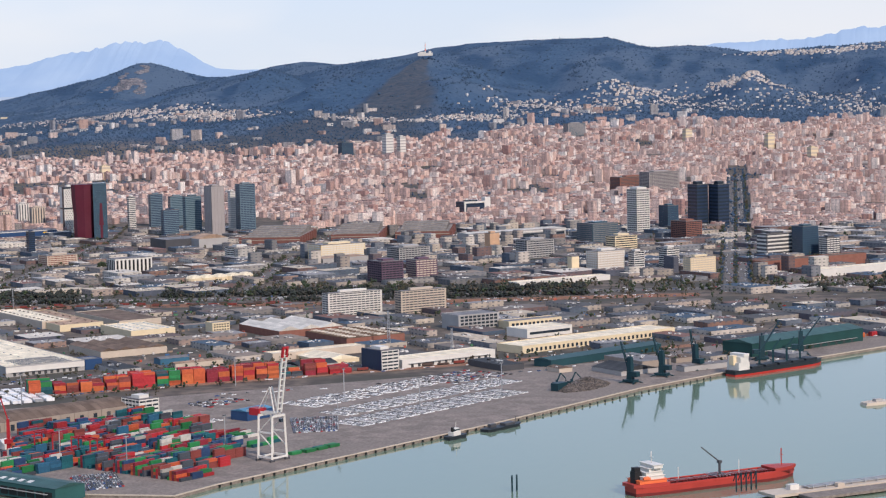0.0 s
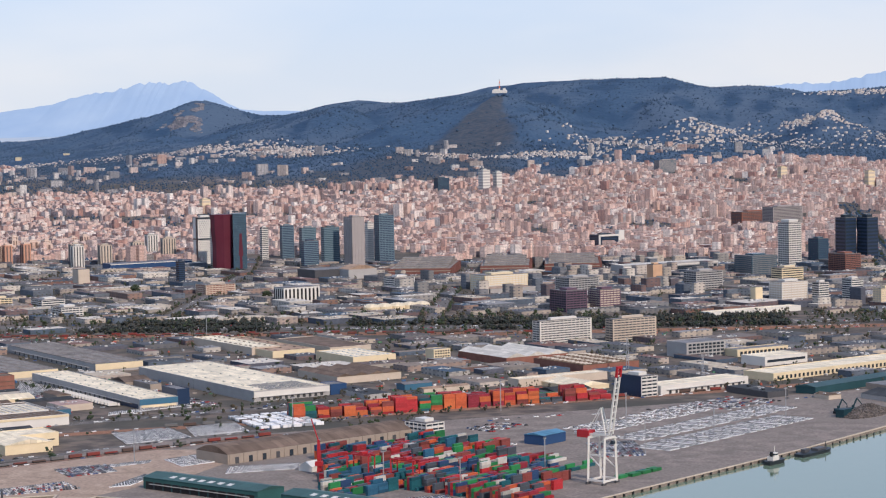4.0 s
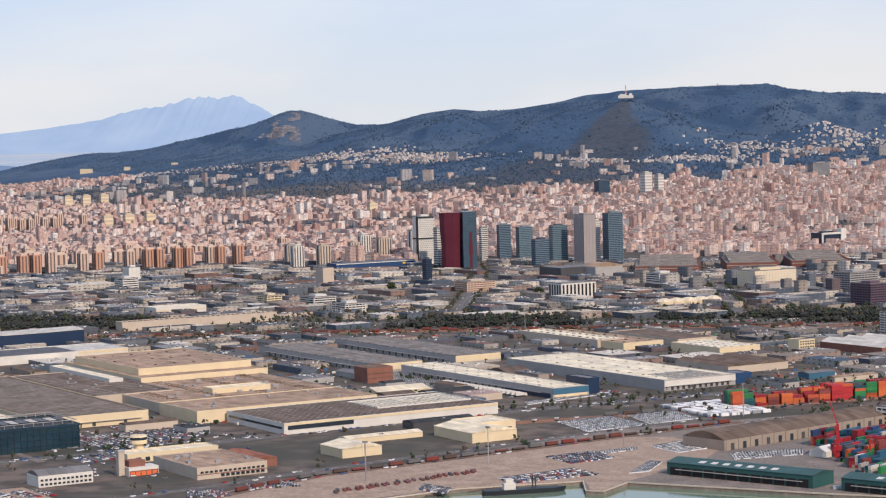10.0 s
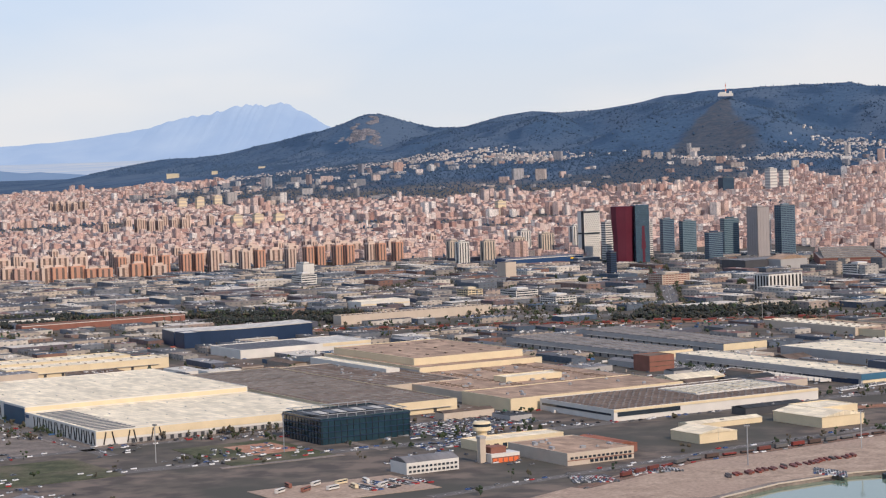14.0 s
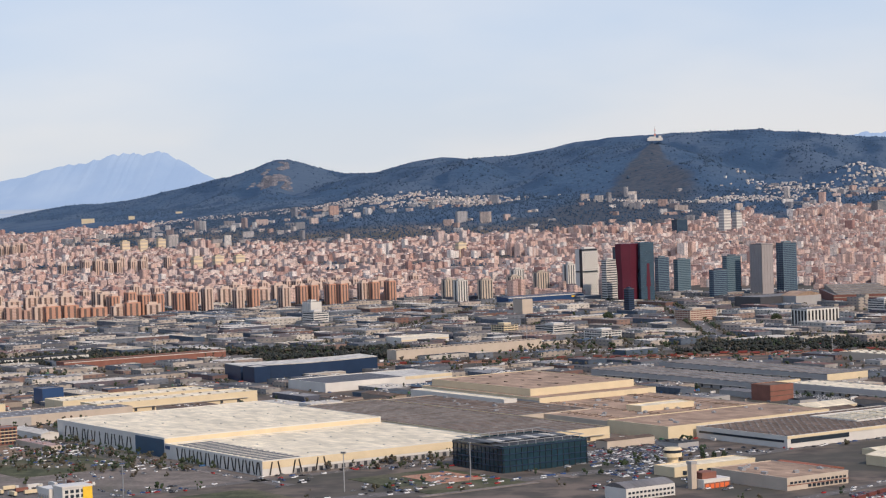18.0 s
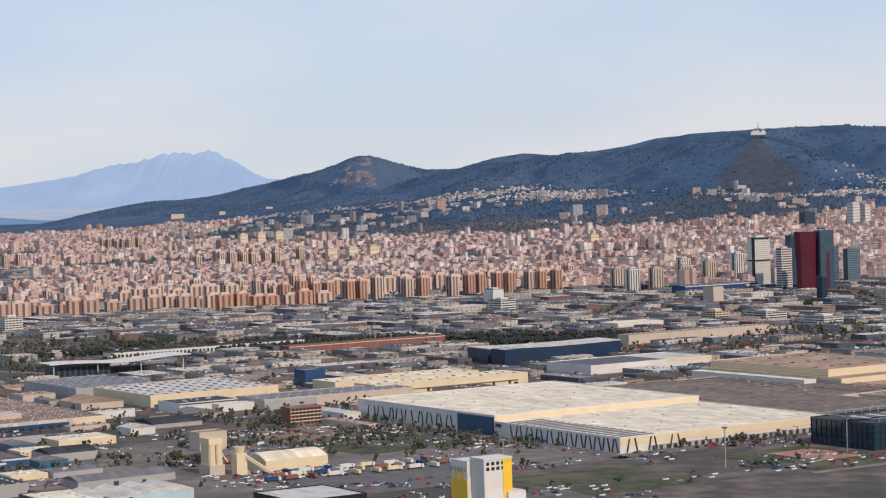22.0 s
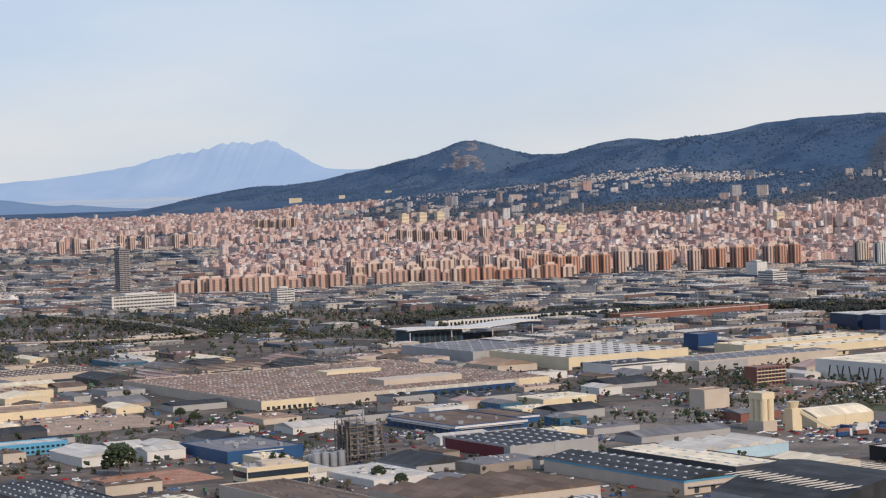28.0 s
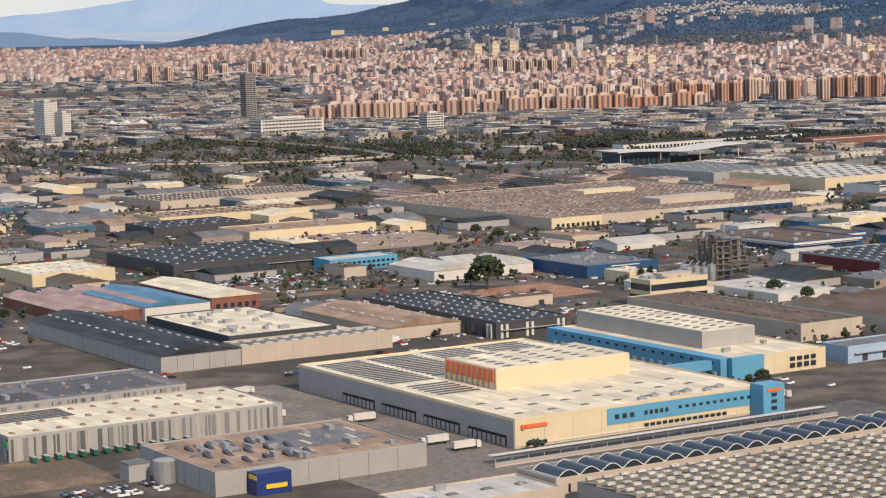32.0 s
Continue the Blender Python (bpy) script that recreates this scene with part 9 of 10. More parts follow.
CAB = mesh_of("cab", Shape().box(0, 0, 0, 2.3, 2.4, 1.4).prism([(-1.15, -1.2), (1.15, -1.2), (1.15, 1.2), (-1.15, 1.2)], 1.4, 2.8, grow=-0.08), W_WHITE)
WHEEL = mesh_of("wheel", Shape().tube(0, 0, -1.2, 0.5, 0.3, 12).tube(0, 0, 0.9, 0.5, 0.3, 12), RUBBER)
rl = random.Random(12)
for a, b, tn in ((-18, 12, 0), (-20, 30, 180), (-60, 120, 20), (-48, 128, 20), (-66, 150, 10), (-40, 160, 90), (-30, 196, 15), (-52, 186, 15), (-18, 96, 175), (-74, 60, 133)):
    lorry(*at_corner(3253, 918, a, b), GRID + tn, rl.choice((W_WHITE, W_WHITE, W_CREAM)), "white box lorry parked in the truck yard")
for lx, ly, lt in ((3143, 1098, 20), (3177, 1131, 24), (3184, 1140, 22), (3195, 1093, 50), (3188, 1086, 48), (3352, 1047, 10)):
    lorry(lx, ly, lt, W_WHITE, "white delivery lorry standing in the truck yard")
for k in range(13):
    lorry(*at_corner(3128, 1222, -8 - 0.3 * k, 6 + k * 4.6), GRID + 178, W_WHITE, "white box lorry backed to the depot")
for k in range(20):
    lorry(*at_corner(3405, 1268, 6 + k * 5, -9), GRID + 90, rl.choice((W_WHITE, W_CREAM, W_WHITE)), "white trailer lorry in a row")
for k in range(18):
    lorry(*at_corner(4497, 2218, -14, 40 + k * 9), GRID + rl.uniform(-3, 3), W_WHITE, "white lorry standing by the long warehouse")
for k in range(26):
    lorry(3620 + (k % 9) * 14 + rl.uniform(-2, 2), 1640 + (k // 9) * 22 + (k % 9) * 10, GRID + rl.choice((0, 90)), rl.choice((W_WHITE, W_DEEP, W_CREAM, W_BRICK)), "lorry parked in the lorry park")
for k in range(14):
    vt = thing("green_van", *at_corner(3047, 874, 8 + k * 5.4, -7), 0.25, GRID + 86, "dark green delivery van in a row", "van", "green delivery vans")
    part("van_body", unit(5.4, 2.0, 2.0, W_VAN), None, vt, "", pose(0, 0, 0.4 * S)) if k else None
    if not k:
        W_VAN = plain("van_green", (0.02, 0.13, 0.08), 0.4)
        part("van_body", unit(5.4, 2.0, 2.0, W_VAN), None, vt, "", pose(0, 0, 0.4 * S))
    part("van_roof", unit(5.0, 1.9, 0.15, PALE), None, vt, "", pose(0, 0, 2.42 * S))
    part("windscreen", unit(0.15, 1.7, 0.8, GLASS), None, vt, "", pose(2.7 * S, 0, 1.4 * S))


def coach(x, y, turn, paint, word):
    t = thing("coach", x, y, 0.4, turn, word, "bus", "parked coaches")
    part("body", unit(11.5, 2.5, 2.9, paint), None, t, "", pose(0, 0, 0.45 * S))
    part("window_band", unit(10.9, 2.56, 0.95, GLASS), None, t, "dark glazed band", pose(0, 0, 1.9 * S))
    part("windscreen", unit(0.12, 2.2, 1.5, GLASS), None, t, "", pose(5.75 * S, 0, 1.3 * S))
    for wx in (-3.6, 3.8):
        part("wheel_pair", WHEEL, None, t, "", pose(wx * S, 0, 0.5 * S, 90, 0, 0))


for k in range(9):
    coach(4112 + (k % 5) * 17 + rl.uniform(-3, 3), 1552 + (k // 5) * 26 + (k % 5) * 8, GRID + rl.choice((20, 35, 80)), (W_WHITE, W_BRICK, W_WHITE, W_CREAM)[k % 4], "parked coach with dark window band" if k % 4 else "white coach with dark window band")

# freight wagons in the rail yards: one thing each
WAGON_COLS = [plain("wagon_oxide", (0.15, 0.05, 0.038), 0.7), plain("wagon_grey", (0.13, 0.125, 0.12), 0.7), plain("wagon_red", (0.19, 0.04, 0.03), 0.6), plain("wagon_brown", (0.09, 0.06, 0.048), 0.7)]
for pts, off, a0, a1, n in (([(4330, 1580), (4394, 1712), (4485, 1812), (4566, 1904), (4628, 1976), (4700, 2050)], 1, 0.1, 1.0, 30), ([(4480, 2030), (4650, 2125), (5117, 2425)], 6, 0.15, 1.0, 34), ([(3500, 2880), (4280, 2985), (4850, 3050)], -8, 0.2, 1.0, 40), ([(3500, 2880), (4280, 2985), (4850, 3050)], 10, 0.3, 0.9, 34)):
    seg = [math.hypot(pts[i + 1][0] - pts[i][0], pts[i + 1][1] - pts[i][1]) for i in range(len(pts) - 1)]
    for k in range(n):
        s_ = (a0 + (a1 - a0) * k / n) * sum(seg)
        i = 0
        while s_ > seg[i] and i < len(seg) - 1:
            s_ -= seg[i]
            i += 1
        f = s_ / seg[i]
        tn = math.degrees(math.atan2(pts[i + 1][1] - pts[i][1], pts[i + 1][0] - pts[i][0]))
        x = pts[i][0] + (pts[i + 1][0] - pts[i][0]) * f - math.sin(radians(tn)) * off
        y = pts[i][1] + (pts[i + 1][1] - pts[i][1]) * f + math.cos(radians(tn)) * off
        w = thing("freight_wagon", x, y, 0.4, tn, "rust-red freight wagon on the yard track", "wagon", "freight wagons")
        part("wagon_body", unit(12.5, 2.6, rl.choice((1.2, 2.6, 2.6)), rl.choice(WAGON_COLS)), None, w, "", pose(0, 0, 0.9 * S))
        part("underframe", unit(13, 2.0, 0.9, RUBBER), None, w)


# trees
def tree_field(name, spots, label, rng, clumps=4, mat=None, far=False):
    """Many small trees: a thin trunk and several ragged clumps each."""
    s = np.asarray(spots, float)
    n = len(s)
    gold = (1 + 5 ** 0.5) / 2
    if far:
        ico = np.array([(1, 0, 0), (0, 1, 0), (-1, 0, 0), (0, -1, 0), (0, 0, 1), (0, 0, -1)]) * 1.1
        tri = np.array([(0, 1, 4), (1, 2, 4), (2, 3, 4), (3, 0, 4), (1, 0, 5), (2, 1, 5), (3, 2, 5), (0, 3, 5)])
    else:
        ico = np.array([(-1, gold, 0), (1, gold, 0), (-1, -gold, 0), (1, -gold, 0), (0, -1, gold), (0, 1, gold), (0, -1, -gold), (0, 1, -gold), (gold, 0, -1), (gold, 0, 1), (-gold, 0, -1), (-gold, 0, 1)]) / 1.9
        tri = np.array([(0, 11, 5), (0, 5, 1), (0, 1, 7), (0, 7, 10), (0, 10, 11), (1, 5, 9), (5, 11, 4), (11, 10, 2), (10, 7, 6), (7, 1, 8), (3, 9, 4), (3, 4, 2), (3, 2, 6), (3, 6, 8), (3, 8, 9), (4, 9, 5), (2, 4, 11), (6, 2, 10), (8, 6, 7), (9, 8, 1)])
    nc = len(ico)
    r = s[:, 3:4, None]
    cen = rng.normal(0, 0.5, (n, clumps, 3)) * r
    cen[:, :, 2] = (0.25 + 0.75 * rng.random((n, clumps))) * s[:, 4:5] * 0.85
    size = rng.uniform(0.35, 0.62, (n, clumps, 1, 1)) * r[:, :, :, None]
    v = ico[None, None] * size * rng.uniform(0.55, 1.35, (n, clumps, nc, 1)) + cen[:, :, None, :] + s[:, None, None, 0:3]
    nv = n * clumps * nc
    f = (tri[None] + nc * np.arange(n * clumps)[:, None, None]).reshape(-1, 3)
    tr = np.array([(-0.2, -0.12, 0), (0.2, -0.12, 0), (0, 0.22, 0), (0, 0, 1)])
    tv = tr[None] * np.stack([s[:, 3] * 0.35, s[:, 3] * 0.35, s[:, 4] * 0.7], -1)[:, None] + s[:, None, 0:3]
    tf = (np.array([(0, 1, 3), (1, 2, 3), (2, 0, 3)])[None] + nv + 4 * np.arange(n)[:, None, None]).reshape(-1, 3)
    me = bpy.data.meshes.new(name)
    allv = np.concatenate([v.reshape(-1, 3), tv.reshape(-1, 3)]) * S
    allf = np.concatenate([f, tf])
    me.vertices.add(len(allv))
    me.vertices.foreach_set("co", allv.reshape(-1))
    me.loops.add(3 * len(allf))
    me.loops.foreach_set("vertex_index", allf.reshape(-1).astype(np.int32))
    me.polygons.add(len(allf))
    me.polygons.foreach_set("loop_start", np.arange(0, 3 * len(allf), 3, dtype=np.int32))
    me.update(calc_edges=True)
    me.materials.append(mat or FOLIAGE)
    me.validate()
    me.shade_flat()
    return tagged(new(name, me), label, "trees", "", "stuff")


# far trees: blue distance haze is mixed into the leaf colours
HAZY_PINE = palette("hazy_pine_wood", [(0.044, 0.080, 0.132), (0.054, 0.092, 0.148), (0.066, 0.104, 0.160), (0.050, 0.086, 0.140)], 0.95, False, 0.4, 3.0)
EVERGREEN = palette("dark_evergreen", [(0.026, 0.034, 0.028), (0.036, 0.044, 0.036), (0.052, 0.050, 0.042), (0.03, 0.036, 0.034)], 0.95, False, 0.4, 1.5)
WINTER = palette("winter_twigs", [(0.085, 0.07, 0.05), (0.06, 0.062, 0.035), (0.12, 0.09, 0.065), (0.045, 0.055, 0.03), (0.10, 0.085, 0.06)], 0.95, False, 0.4, 1.0)


def all_trees():
    rng = np.random.default_rng(44)
    rows = []
    for x0, y0, x1, y1, w in ROADS:
        d = math.hypot(x1 - x0, y1 - y0)
        ux, uy = (x1 - x0) / d, (y1 - y0) / d
        for k in range(int(d / 11)):
            for sd in (-1, 1):
                if rng.random() < 0.72:
                    o = sd * (w / 2 + 4 + rng.random() * 4)
                    a = (k + rng.random() * 0.6) * 11
                    rows.append((x0 + ux * a - uy * o, y0 + uy * a + ux * o))
    x, y = rng.uniform(1500, 5700, 34000), rng.uniform(900, 4500, 34000)
    dens = 0.10 + 0.10 * (y > 2300) + 0.5 * (wavy(x, y, 130, 41) > 0.42) + 0.9 * ((np.abs(y - (3165 + 0.05 * (x - 4000))) < 80)) + 0.5 * (np.abs(y - 2830) < 40) + 0.14 * ((x < 3080) & (y > 2360) & (y < 3330)) * (wavy(x, y, 90, 43) > 0.0) + 0.8 * ((np.abs(y - (3190 + 0.06 * (x - 4000))) < 70) & (x > 4500)) + 0.5 * ((y > 4150) & (wavy(x, y, 200, 42) > 0.1))
    k = rng.random(len(x)) < dens * 0.8
    rows += list(zip(x[k], y[k]))
    x, y = rng.uniform(2600, 4350, 5000), rng.uniform(1080, 2400, 5000)   # bare trees in rows between the yards
    k = np.abs(((GC * x + GS * y) / 74) % 1 - 0.5) < 0.05
    rows += list(zip(x[k], y[k]))
    x, y = rng.uniform(3380, 3800, 900), rng.uniform(1760, 2260, 900)     # the bare grove before the white hall
    k = (wavy(x, y, 60, 45) > -0.1) & (x + y < 5650)
    rows = list(zip(x[k], y[k])) + rows
    p = np.array(rows)
    ok = free_mask(p[:, 0], p[:, 1], 3) & dry(p[:, 0], p[:, 1]) & road_mask(p[:, 0], p[:, 1], 3) & ~((p[:, 0] > 4480) & (p[:, 1] < 2350) & (p[:, 1] < 1500 + (p[:, 0] - 4480) * 1.7))
    ok &= ~(open_yard(p[:, 0], p[:, 1]) & (rng.random(len(p)) < 0.9))
    ok &= ~((p[:, 0] < 3330) & (p[:, 1] < 1200) & (rng.random(len(p)) < 0.93))
    p = p[ok][:19000]
    n = len(p)
    rad, hi = rng.uniform(1.6, 3.4, n), rng.uniform(4.5, 9.5, n)
    spots = np.stack([p[:, 0], p[:, 1], np.where(p[:, 1] > 4300, lift(p[:, 0], p[:, 1]), 0), rad, hi], -1)
    belt = ((p[:, 0] < 3080) & (p[:, 1] > 2360) & (p[:, 1] < 3330)) | (np.abs(p[:, 1] - (3190 + 0.06 * (p[:, 0] - 4000))) < 90)
    spots[belt, 3] *= 1.4
    spots[belt, 4] *= 1.35
    win = rng.random(n) < np.where(belt, 0.6, 0.5)
    near = spots[:, 1] < 2300
    tree_field("street_trees", spots[win & near], "bare and brownish winter street trees", rng, 5, WINTER)
    tree_field("green_trees", spots[~win & near], "dark green trees between the sheds", rng, 5)
    tree_field("motorway_trees", spots[win & ~near], "bare winter trees about the motorway and workshops", rng, 5, WINTER, True)
    tree_field("quarter_trees", spots[~win & ~near], "dark trees among the far workshops", rng, 5, None, True)
    # tall belts beside the ring motorway, the rail yard and the avenue
    x = rng.uniform(2300, 5900, 5200)
    y = np.interp(x, [1900, 2466, 3074, 3661, 4279, 4849, 5324, 6000], [2660, 2800, 3075, 3110, 3075, 3130, 3250, 3450]) + rng.choice((-1, 1), len(x)) * rng.uniform(26, 95, len(x))
    k = (wavy(x, y, 120, 44) > np.where(x > 4500, -0.45, -0.05)) & free_mask(x, y, 3) & road_mask(x, y, 3)
    x, y = x[k], y[k]
    n = len(x)
    tree_field("belt_trees", np.stack([x, y, np.where(y > 4300, lift(x, y), 0), rng.uniform(3.2, 5.5, n), rng.uniform(6, 10, n)], -1), "dense dark trees along the motorway", rng, 6, EVERGREEN, True)
    y = rng.uniform(3330, 6200, 760)
    x = 5324 - 0.0755 * (y - 3250) + rng.choice((-21, 0, 21), len(y)) + rng.uniform(-2, 2, len(y))
    n = len(x)
    tree_field("avenue_trees", np.stack([x, y, np.where(y > 4300, lift(x, y), 0), rng.uniform(1.6, 2.6, n), rng.uniform(4, 7, n)], -1), "small trees along the avenue, coloured with blue haze", rng, 4, HAZY_PINE, True)
    # parks inside the city and the wooded skirt of the hills
    x, y = rng.uniform(300, 6300, 90000), rng.uniform(4400, 9700, 90000)
    park = green_belt(x, y) & (lift(x, y) < 190) & (rng.random(len(x)) < np.where(y > 6600, 0.85, 0.5))
    k = park & seen_zone(x, y)
    x, y = x[k][:30000], y[k][:30000]
    n = len(x)
    tree_field("park_trees", np.stack([x, y, lift(x, y) - 1, rng.uniform(4, 7, n), rng.uniform(6, 12, n)], -1), "dark park trees in the far city, tinted haze blue", rng, 1, HAZY_PINE, True)
    # woods on the slopes and along the crest
    x, y = rng.uniform(-1500, 6800, 170000), rng.uniform(7700, 13300, 170000)
    z = lift(x, y)
    edge = np.interp(x, [-1900, 1134, 1680, 2300, 2880, 3400, 3602, 4000, 7200], [12900, 12690, 12200, 11200, 10800, 9700, 9152, 10500, 10500])
    scrub = np.abs(x - 3602 - 0.02 * (9150 - y)) < 0.24 * (9150 - y)
    k = (z > 105) & (y < np.maximum(edge, 12600) + 300) & (x > -0.30 * (y - 7700)) & (~scrub | (rng.random(len(x)) < 0.12)) & ~((np.abs(x - 1250) < 130) & (y > 11900) & (y < 12600) & (rng.random(len(x)) < 0.8))
    x, y, z = x[k][:56000], y[k][:56000], z[k][:56000]
    n = len(x)
    tree_field("hill_woods", np.stack([x, y, z - 5, rng.uniform(6, 10, n), rng.uniform(6, 8.5, n)], -1), "pine and oak woods on the hills, tinted haze blue", rng, 1, HAZY_PINE, True)


all_trees()


def grown_tree(x, y, h, r, seed, label, crown_from=0.35, flat=0.75):
    """A single tree with tapered trunk, limbs and a ragged crown of leaf clumps."""
    rng = random.Random(seed)
    t = thing("tree", x, y, 0, rng.uniform(0, 360), label, "tree")
    tr = Shape().tube(0, 0, 0, r * 0.075, h * 0.55, 8, r * 0.045)
    for k in range(7):
        a = k * 0.9 + rng.random()
        z0 = h * rng.uniform(0.3, 0.55)
        tr.beam((0, 0, z0), (math.cos(a) * r * 0.6, math.sin(a) * r * 0.6, z0 + h * 0.25), r * 0.05)
    part("trunk", tr, BARK, t)
    cr = Shape()
    for k in range(260):
        a, e, q = rng.uniform(0, 6.283), rng.uniform(-0.6, 1.5), rng.random() ** 0.4
        cx, cy, cz = math.cos(a) * math.cos(e) * r * q, math.sin(a) * math.cos(e) * r * q, h * (crown_from + 0.30) + math.sin(e) * r * flat * q
        s = r * rng.uniform(0.10, 0.22)
        pts = [(cx + s * rng.uniform(0.5, 1.3) * dx, cy + s * rng.uniform(0.5, 1.3) * dy, cz + s * rng.uniform(0.5, 1.2) * dz) for dx, dy, dz in ((1, 0, 0), (0, 1, 0), (-1, 0, 0), (0, -1, 0), (0, 0, 1), (0, 0, -1))]
        cr.solid(pts, [(0, 1, 4), (1, 2, 4), (2, 3, 4), (3, 0, 4), (1, 0, 5), (2, 1, 5), (3, 2, 5), (0, 3, 5)])
    part("crown", cr, FOLIAGE, t)


for i, (x, y, h, r) in enumerate(((3141, 1452, 21, 11.5), (3128, 1462, 11, 5), (3345, 1076, 9, 4), (3330, 1420, 10, 5), (3352, 1392, 9, 4.5), (3092, 1760, 11, 5), (3066, 1800, 10, 5), (3238, 1490, 12, 3), (3244, 1494, 12, 3), (3340, 1300, 8, 4), (2870, 1290, 9, 4),
                                  (2890, 1500, 10, 4.5), (4230, 1850, 11, 2.4), (4238, 1858, 11, 2.4), (4246, 1864, 10, 2.4), (3420, 1110, 8, 4), (3960, 3700, 14, 9), (4240, 3560, 14, 9), (3020, 1180, 9, 4))):
    grown_tree(x, y, h, r, 70 + i, "dark green spreading tree with ragged crown" if r > 3.2 else "tall narrow dark cypress tree", 0.35 if r > 3.2 else 0.2, 0.75 if r > 3.2 else 1.7)


# workshops and little sheds that fill the quarter
def small_shed(o, seed):
    """A low workshop: walls, pitched or flat roof, doors."""
    x, y, z, L, W, h, turn = o
    rng = random.Random(seed * 7 + 3)
    wall, roof, word = rng.choice(((W_BEIGE, BROWN, "beige workshop with brown roof"), (W_STONE, BROWN, "stone grey workshop with felt roof"), (W_CREAM, CREAM, "cream workshop with pale roof"), (W_GREY, DARKROOF, "grey workshop with charcoal roof"), (W_GREY, GREYROOF, "grey workshop with sheet roof"), (W_WHITE, PALE, "white workshop with light roof"),
                                   (W_DARK, DARKROOF, "charcoal workshop with dark sheet roof"), (W_BEIGE, PINKROOF, "beige workshop with faded pink roof"), (W_GREY, DARKROOF, "grey workshop with dark roof"), (W_BEIGE, BEIGE, "beige workshop with gravel roof"), (W_HARBOUR, GREYROOF, "blue workshop with grey roof"), (W_STONE, GREYROOF, "stone grey workshop with stained roof")))
    t = thing("workshop", x, y, 0, turn, word, "workshop", "small workshops")
    part("body", Shape().box(0, 0, -1, L, W, h), wall, t)
    if rng.random() < 0.6:
        part("roof", Shape().gable(0, 0, h - 0.99, L, W, W * 0.10, 0, 0.4), roof, t)
    else:
        part("roof", Shape().box(0, 0, h - 0.99, L - 0.5, W - 0.5, 0.3).box(L * 0.2, 0, h - 0.7, 4, 2.5, 1.5).box(-L * 0.25, W * 0.2, h - 0.7, 2.5, 2.5, 1.2), roof, t)
    if seed < 45:
        for k in range(3):
            piece("roof_light", unit(L * 0.14, 1.2, 0.5, SKYLIGHT, "dome"), t, L * (0.28 * k - 0.28), -W * 0.22, h - 0.99 + W * 0.056)
    if seed < 70:
        piece("door", unit(4, 0.3, 3.4, DOOR), t, L * rng.uniform(-0.3, 0.3), -W / 2 - 0.05, 0.05)


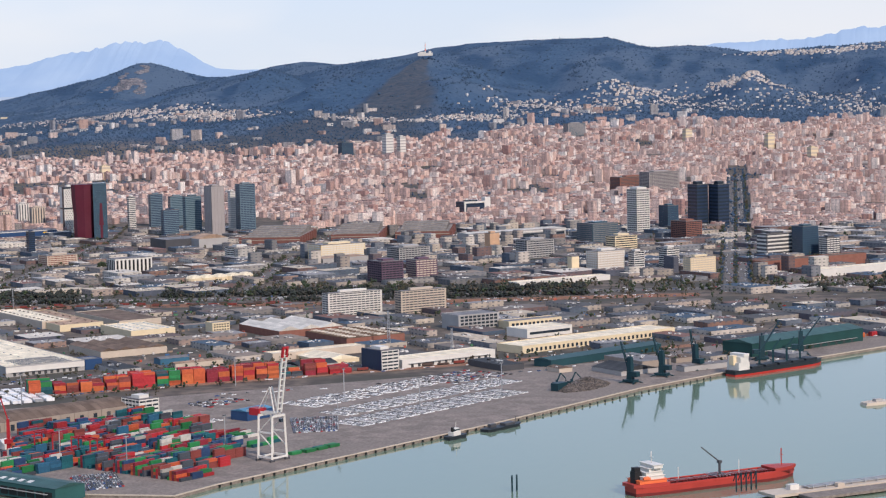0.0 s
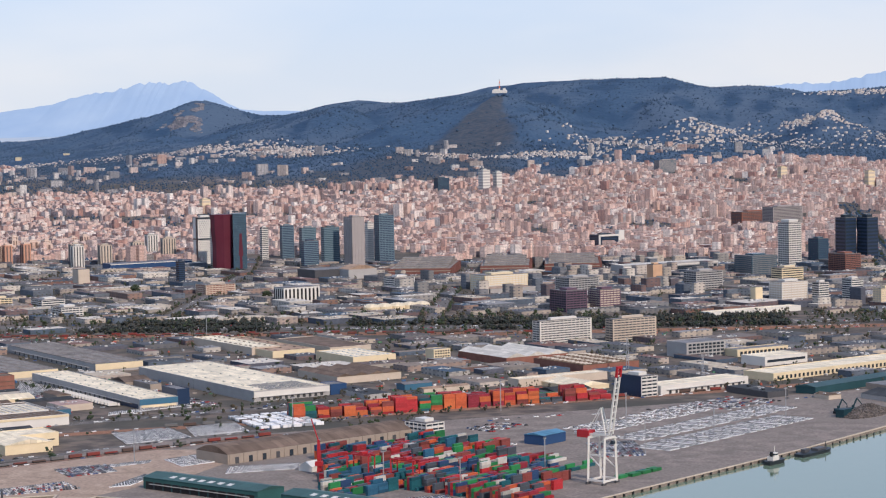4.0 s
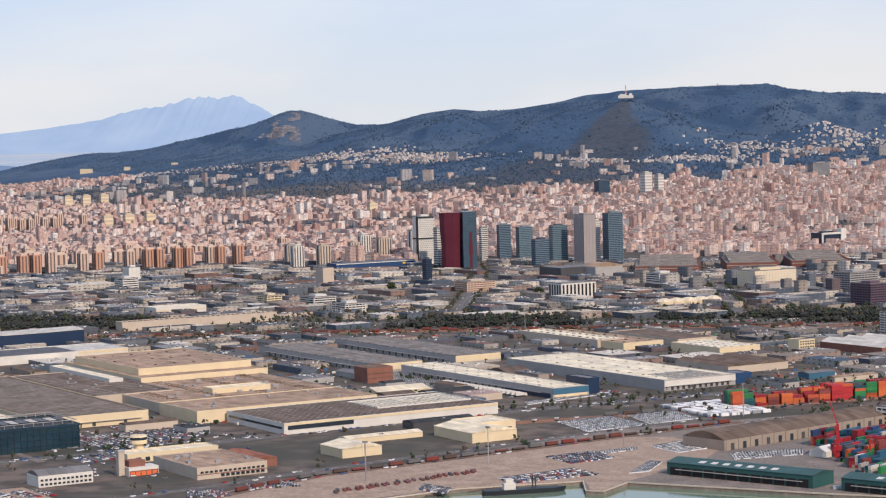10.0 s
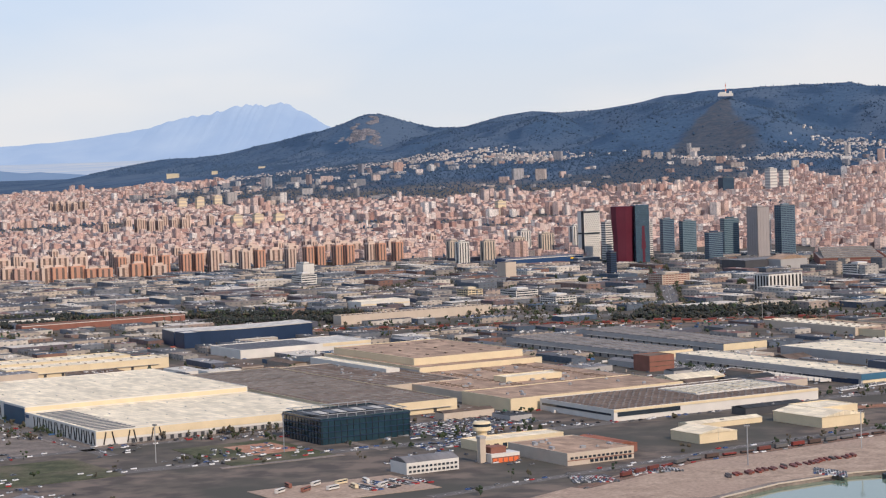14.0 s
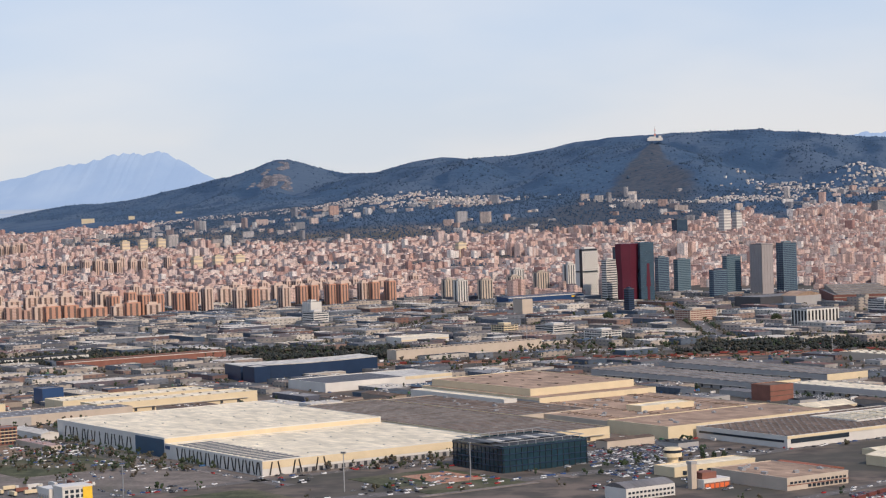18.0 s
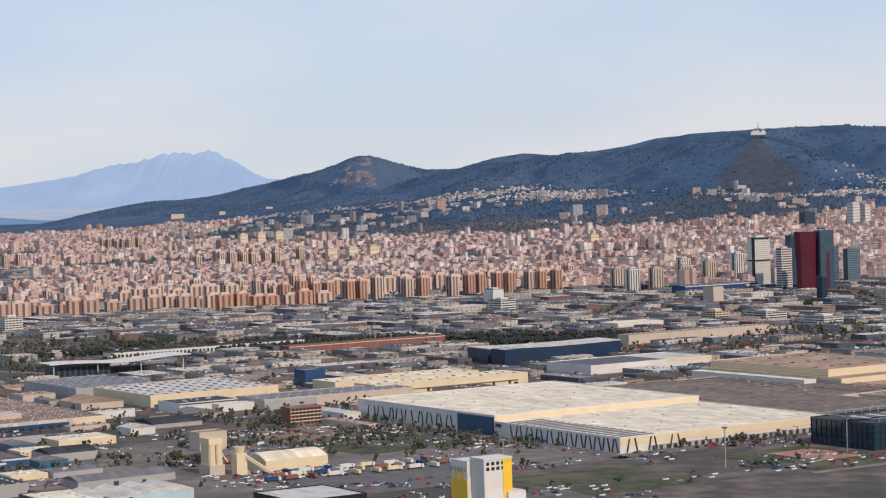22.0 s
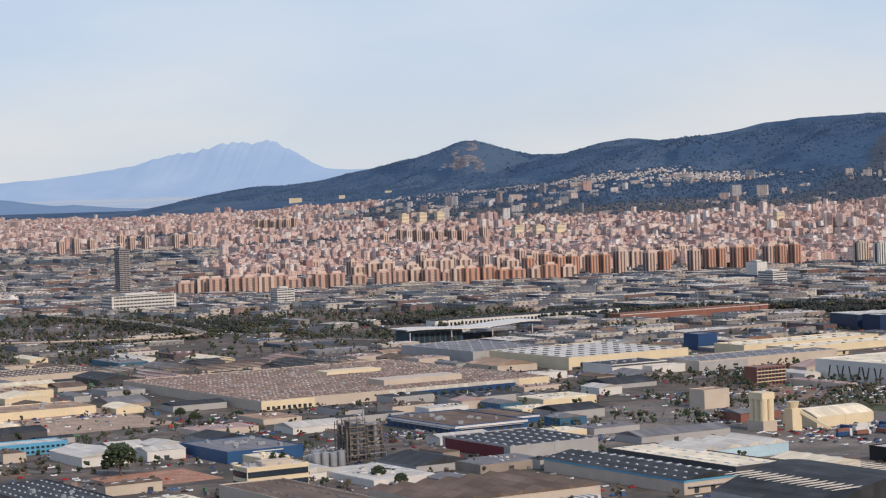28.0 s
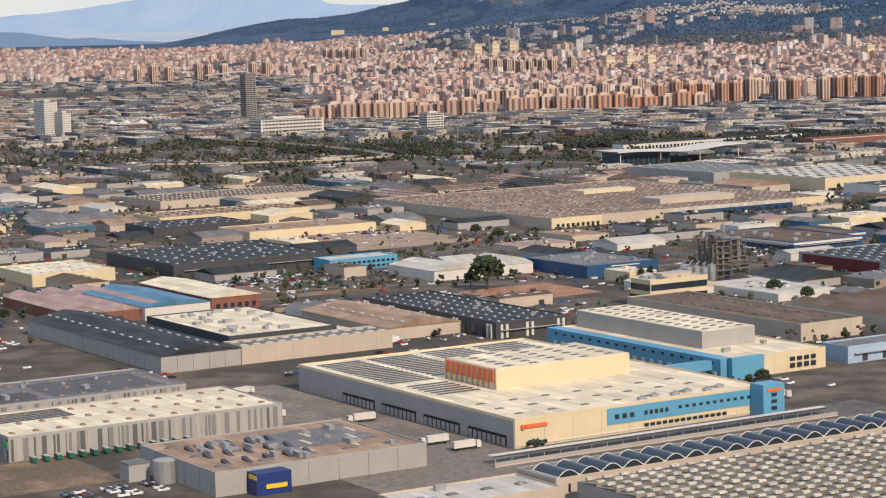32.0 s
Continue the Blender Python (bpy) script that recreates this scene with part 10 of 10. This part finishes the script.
def filler():
    rng = np.random.default_rng(77)
    taken_rows = []

    def scatter(n, x0, x1, y0, y1, lo, hi, hlo, hhi, pad, name, label, cond):
        x, y = rng.uniform(x0, x1, n), rng.uniform(y0, y1, n)
        L, W = rng.uniform(lo, hi, n), rng.uniform(lo * 0.6, hi * 0.6, n)
        k = cond(x, y) & dry(x, y)
        x, y, L, W = x[k], y[k], L[k], W[k]
        good = np.ones(len(x), bool)
        for dx, dy in ((0, 0), (0.5, 0.5), (0.5, -0.5), (-0.5, 0.5), (-0.5, -0.5)):
            px, py = x + dx * L * GC - dy * W * GS, y + dx * L * GS + dy * W * GC
            good &= free_mask(px, py, pad) & road_mask(px, py, 2)
        out = []
        cells = {}
        for i in np.nonzero(good)[0]:
            r = max(L[i], W[i]) * 0.62
            key = (int(x[i] // 60), int(y[i] // 60))
            clash = False
            for a in (-1, 0, 1):
                for b in (-1, 0, 1):
                    for (qx, qy, qr) in cells.get((key[0] + a, key[1] + b), ()):
                        if (qx - x[i]) ** 2 + (qy - y[i]) ** 2 < (0.72 * (qr + r)) ** 2:
                            clash = True
            if clash:
                continue
            cells.setdefault(key, []).append((x[i], y[i], r))
            z = float(lift(x[i], y[i])) if y[i] > 4300 else 0.0
            out.append((x[i], y[i], z - 1, L[i], W[i], rng.uniform(hlo, hhi) + 1, GRID + rng.choice((0, 90))))
        near = sorted(range(len(out)), key=lambda i: out[i][1])[:225] if name == "small_sheds" else []
        for rank, i in enumerate(near):
            small_shed(out[i], rank)
        box_field(name, [o for i, o in enumerate(out) if i not in set(near)], LOWIND, label, "workshops")
        return out
    wedge = lambda x, y: (x > 3450 - 0.42 * y - 150) & (x < 5700) & ((y > 1330) | ((x > 3430) & (y > 1120))) & ~((x > 4430) & (y < 2330)) & ~((x < 3080) & (y > 2360) & (y < 3330) & (rng.random(len(x)) < 0.86)) & ~((np.abs(y - (3190 + 0.06 * (x - 4000))) < 75) & (x > 4550))
    r1 = scatter(16000, 1500, 5650, 3170, 4480, 30, 95, 5, 10, 3, "far_workshops", "crowded low workshops with pale roofs", wedge)
    r2 = scatter(9000, 1900, 5600, 900, 3020, 22, 85, 4, 7.5, 5, "small_sheds", "small sheds and workshops between the halls",
                 lambda x, y: wedge(x, y) & ~((x > 4480) & (y < 2330) & (y < 1450 + (x - 4480) * 1.9)) & ~((x > 3120) & (x < 3270) & (y < 1130)) & ~((x > 3860) & (x < 4110) & (y > 1560) & (y < 1800))
                 & ~((x > 2930) & (x < 3120) & (y > 1680) & (y < 1860)) & ~((x > 3080) & (x < 3260) & (y > 1380) & (y < 1480)) & ~((np.abs(x - 3200) < 130) & (y < 1000)) & ~((x > 3980) & (y < 1870)) & ~((x > 3540) & (y > 1480) & (y < 1800)) & ~((x > 3980) & (x < 4330) & (y < 1960)) & ~((x > 3410) & (x < 3800) & (y > 1780) & (y < 2105) & (x + y < 5610)) & ~((x > 2930) & (x < 3090) & (y > 1350) & (y < 1515)))
    r1 += scatter(9000, 300, 2150, 4350, 6150, 26, 90, 5, 10, 3, "western_sheds", "low sheds on the western edge of the city", lambda x, y: (x > 3450 - 0.42 * y - 250) & (y < 4350 + 1750 * smooth(2350, 1650, x)) & (wavy(x, y, 240, 53) > -0.35))
    r3 = scatter(5000, 1500, 5650, 3180, 4480, 14, 30, 14, 26, 3, "mid_blocks", "mid-rise blocks among the workshops", lambda x, y: wedge(x, y) & (wavy(x, y, 260, 51) > 0.25) & (x > 4300) & (rng.random(len(x)) < 0.25))
    # roof clutter on them
    rows = []
    for a in r1 + r2:
        for k in range(int(a[3] * a[4] / 160)):
            rows.append((a[0] + rng.uniform(-0.35, 0.35) * a[4] * 0.8, a[1] + rng.uniform(-0.35, 0.35) * a[4] * 0.8, a[2] + a[5] - 0.05, rng.uniform(1, 5), rng.uniform(0.8, 2), rng.uniform(0.4, 1.6), GRID + rng.choice((0, 90))))
    box_field("roof_clutter", rows, PALE_BITS, "vents, skylights and tanks on workshop roofs", "roof clutter")
    # loose goods, pallets and skips in the yards
    n = 9000
    x, y = rng.uniform(2300, 5200, n), rng.uniform(900, 3100, n)
    k = wedge(x, y) & free_mask(x, y, 2) & road_mask(x, y, 0.5) & dry(x, y) & ~open_yard(x, y) & (wavy(x, y, 70, 61) > 0.0) & ~((x > 3150) & (x < 3262) & (y < 1110))
    x, y = x[k], y[k]
    n = len(x)
    box_field("yard_goods", np.stack([x, y, np.zeros(n), rng.uniform(1, 7, n), rng.uniform(0.8, 2.6, n), rng.uniform(0.5, 2.8, n), GRID + rng.choice((0, 90), n)], -1), GOODS, "pallets, skips and crates in the yards", "yard goods")


PALE_BITS = palette("roof_bits", [(0.6, 0.58, 0.54), (0.35, 0.34, 0.33), (0.12, 0.12, 0.12), (0.7, 0.68, 0.63)], 0.6)
GOODS = palette("yard_goods_paint", [(0.6, 0.57, 0.52), (0.28, 0.2, 0.14), (0.15, 0.15, 0.15), (0.42, 0.10, 0.06), (0.05, 0.12, 0.25), (0.65, 0.63, 0.6), (0.35, 0.3, 0.25), (0.08, 0.2, 0.1)], 0.7)
filler()


def quarry():
    rng = np.random.default_rng(9)
    n = 1500
    y = rng.uniform(12020, 12600, n)
    x = 1170 + (12600 - y) * 0.10 + rng.uniform(-0.5, 0.5, n) * (50 + (12600 - y) * 0.36)
    k = wavy(x * 1.6, y * 0.6, 60, 3) > -0.15
    x, y = x[k], y[k]
    n = len(x)
    z = lift(x, y)
    box_field("quarry_rock", np.stack([x, y, z - 3, rng.uniform(5, 26, n), rng.uniform(5, 14, n), rng.uniform(4, 8, n), rng.uniform(0, 180, n)], -1), ROCK, "pale quarry rock below the hilltop", "rock")


ROCK = palette("quarry_stone", [(0.20, 0.20, 0.225), (0.28, 0.27, 0.29), (0.14, 0.15, 0.18), (0.17, 0.17, 0.195)], 0.95)
quarry()

# light masts
MAST = Shape().beam((0, 0, 0), (0, 0, 30), 0.7).box(0, 0, 30, 4, 1.2, 0.8)
mm = mesh_of("mast", MAST, STEEL)
for k, (x, y) in enumerate(((4870, 1760), (4940, 1730), (4990, 1840), (4800, 1820), (5060, 1960), (5110, 2080), (5170, 2190), (5020, 2140), (4620, 1860), (4520, 1780), (4440, 1690), (4700, 2090), (4880, 2230), (4050, 1760), (3960, 1700), (3800, 1640), (4330, 2960), (3380, 3060), (3900, 3160), (2800, 3050))):
    t = thing("light_mast", x, y, 0.2, (k * 37) % 180, "tall grey steel floodlight mast", "light mast", "floodlight masts")
    part("pole", mm, None, t)
    part("lamp_head", unit(4.4, 1.4, 0.5, W_DARK), None, t, "", pose(0, 0, 30.9 * S))
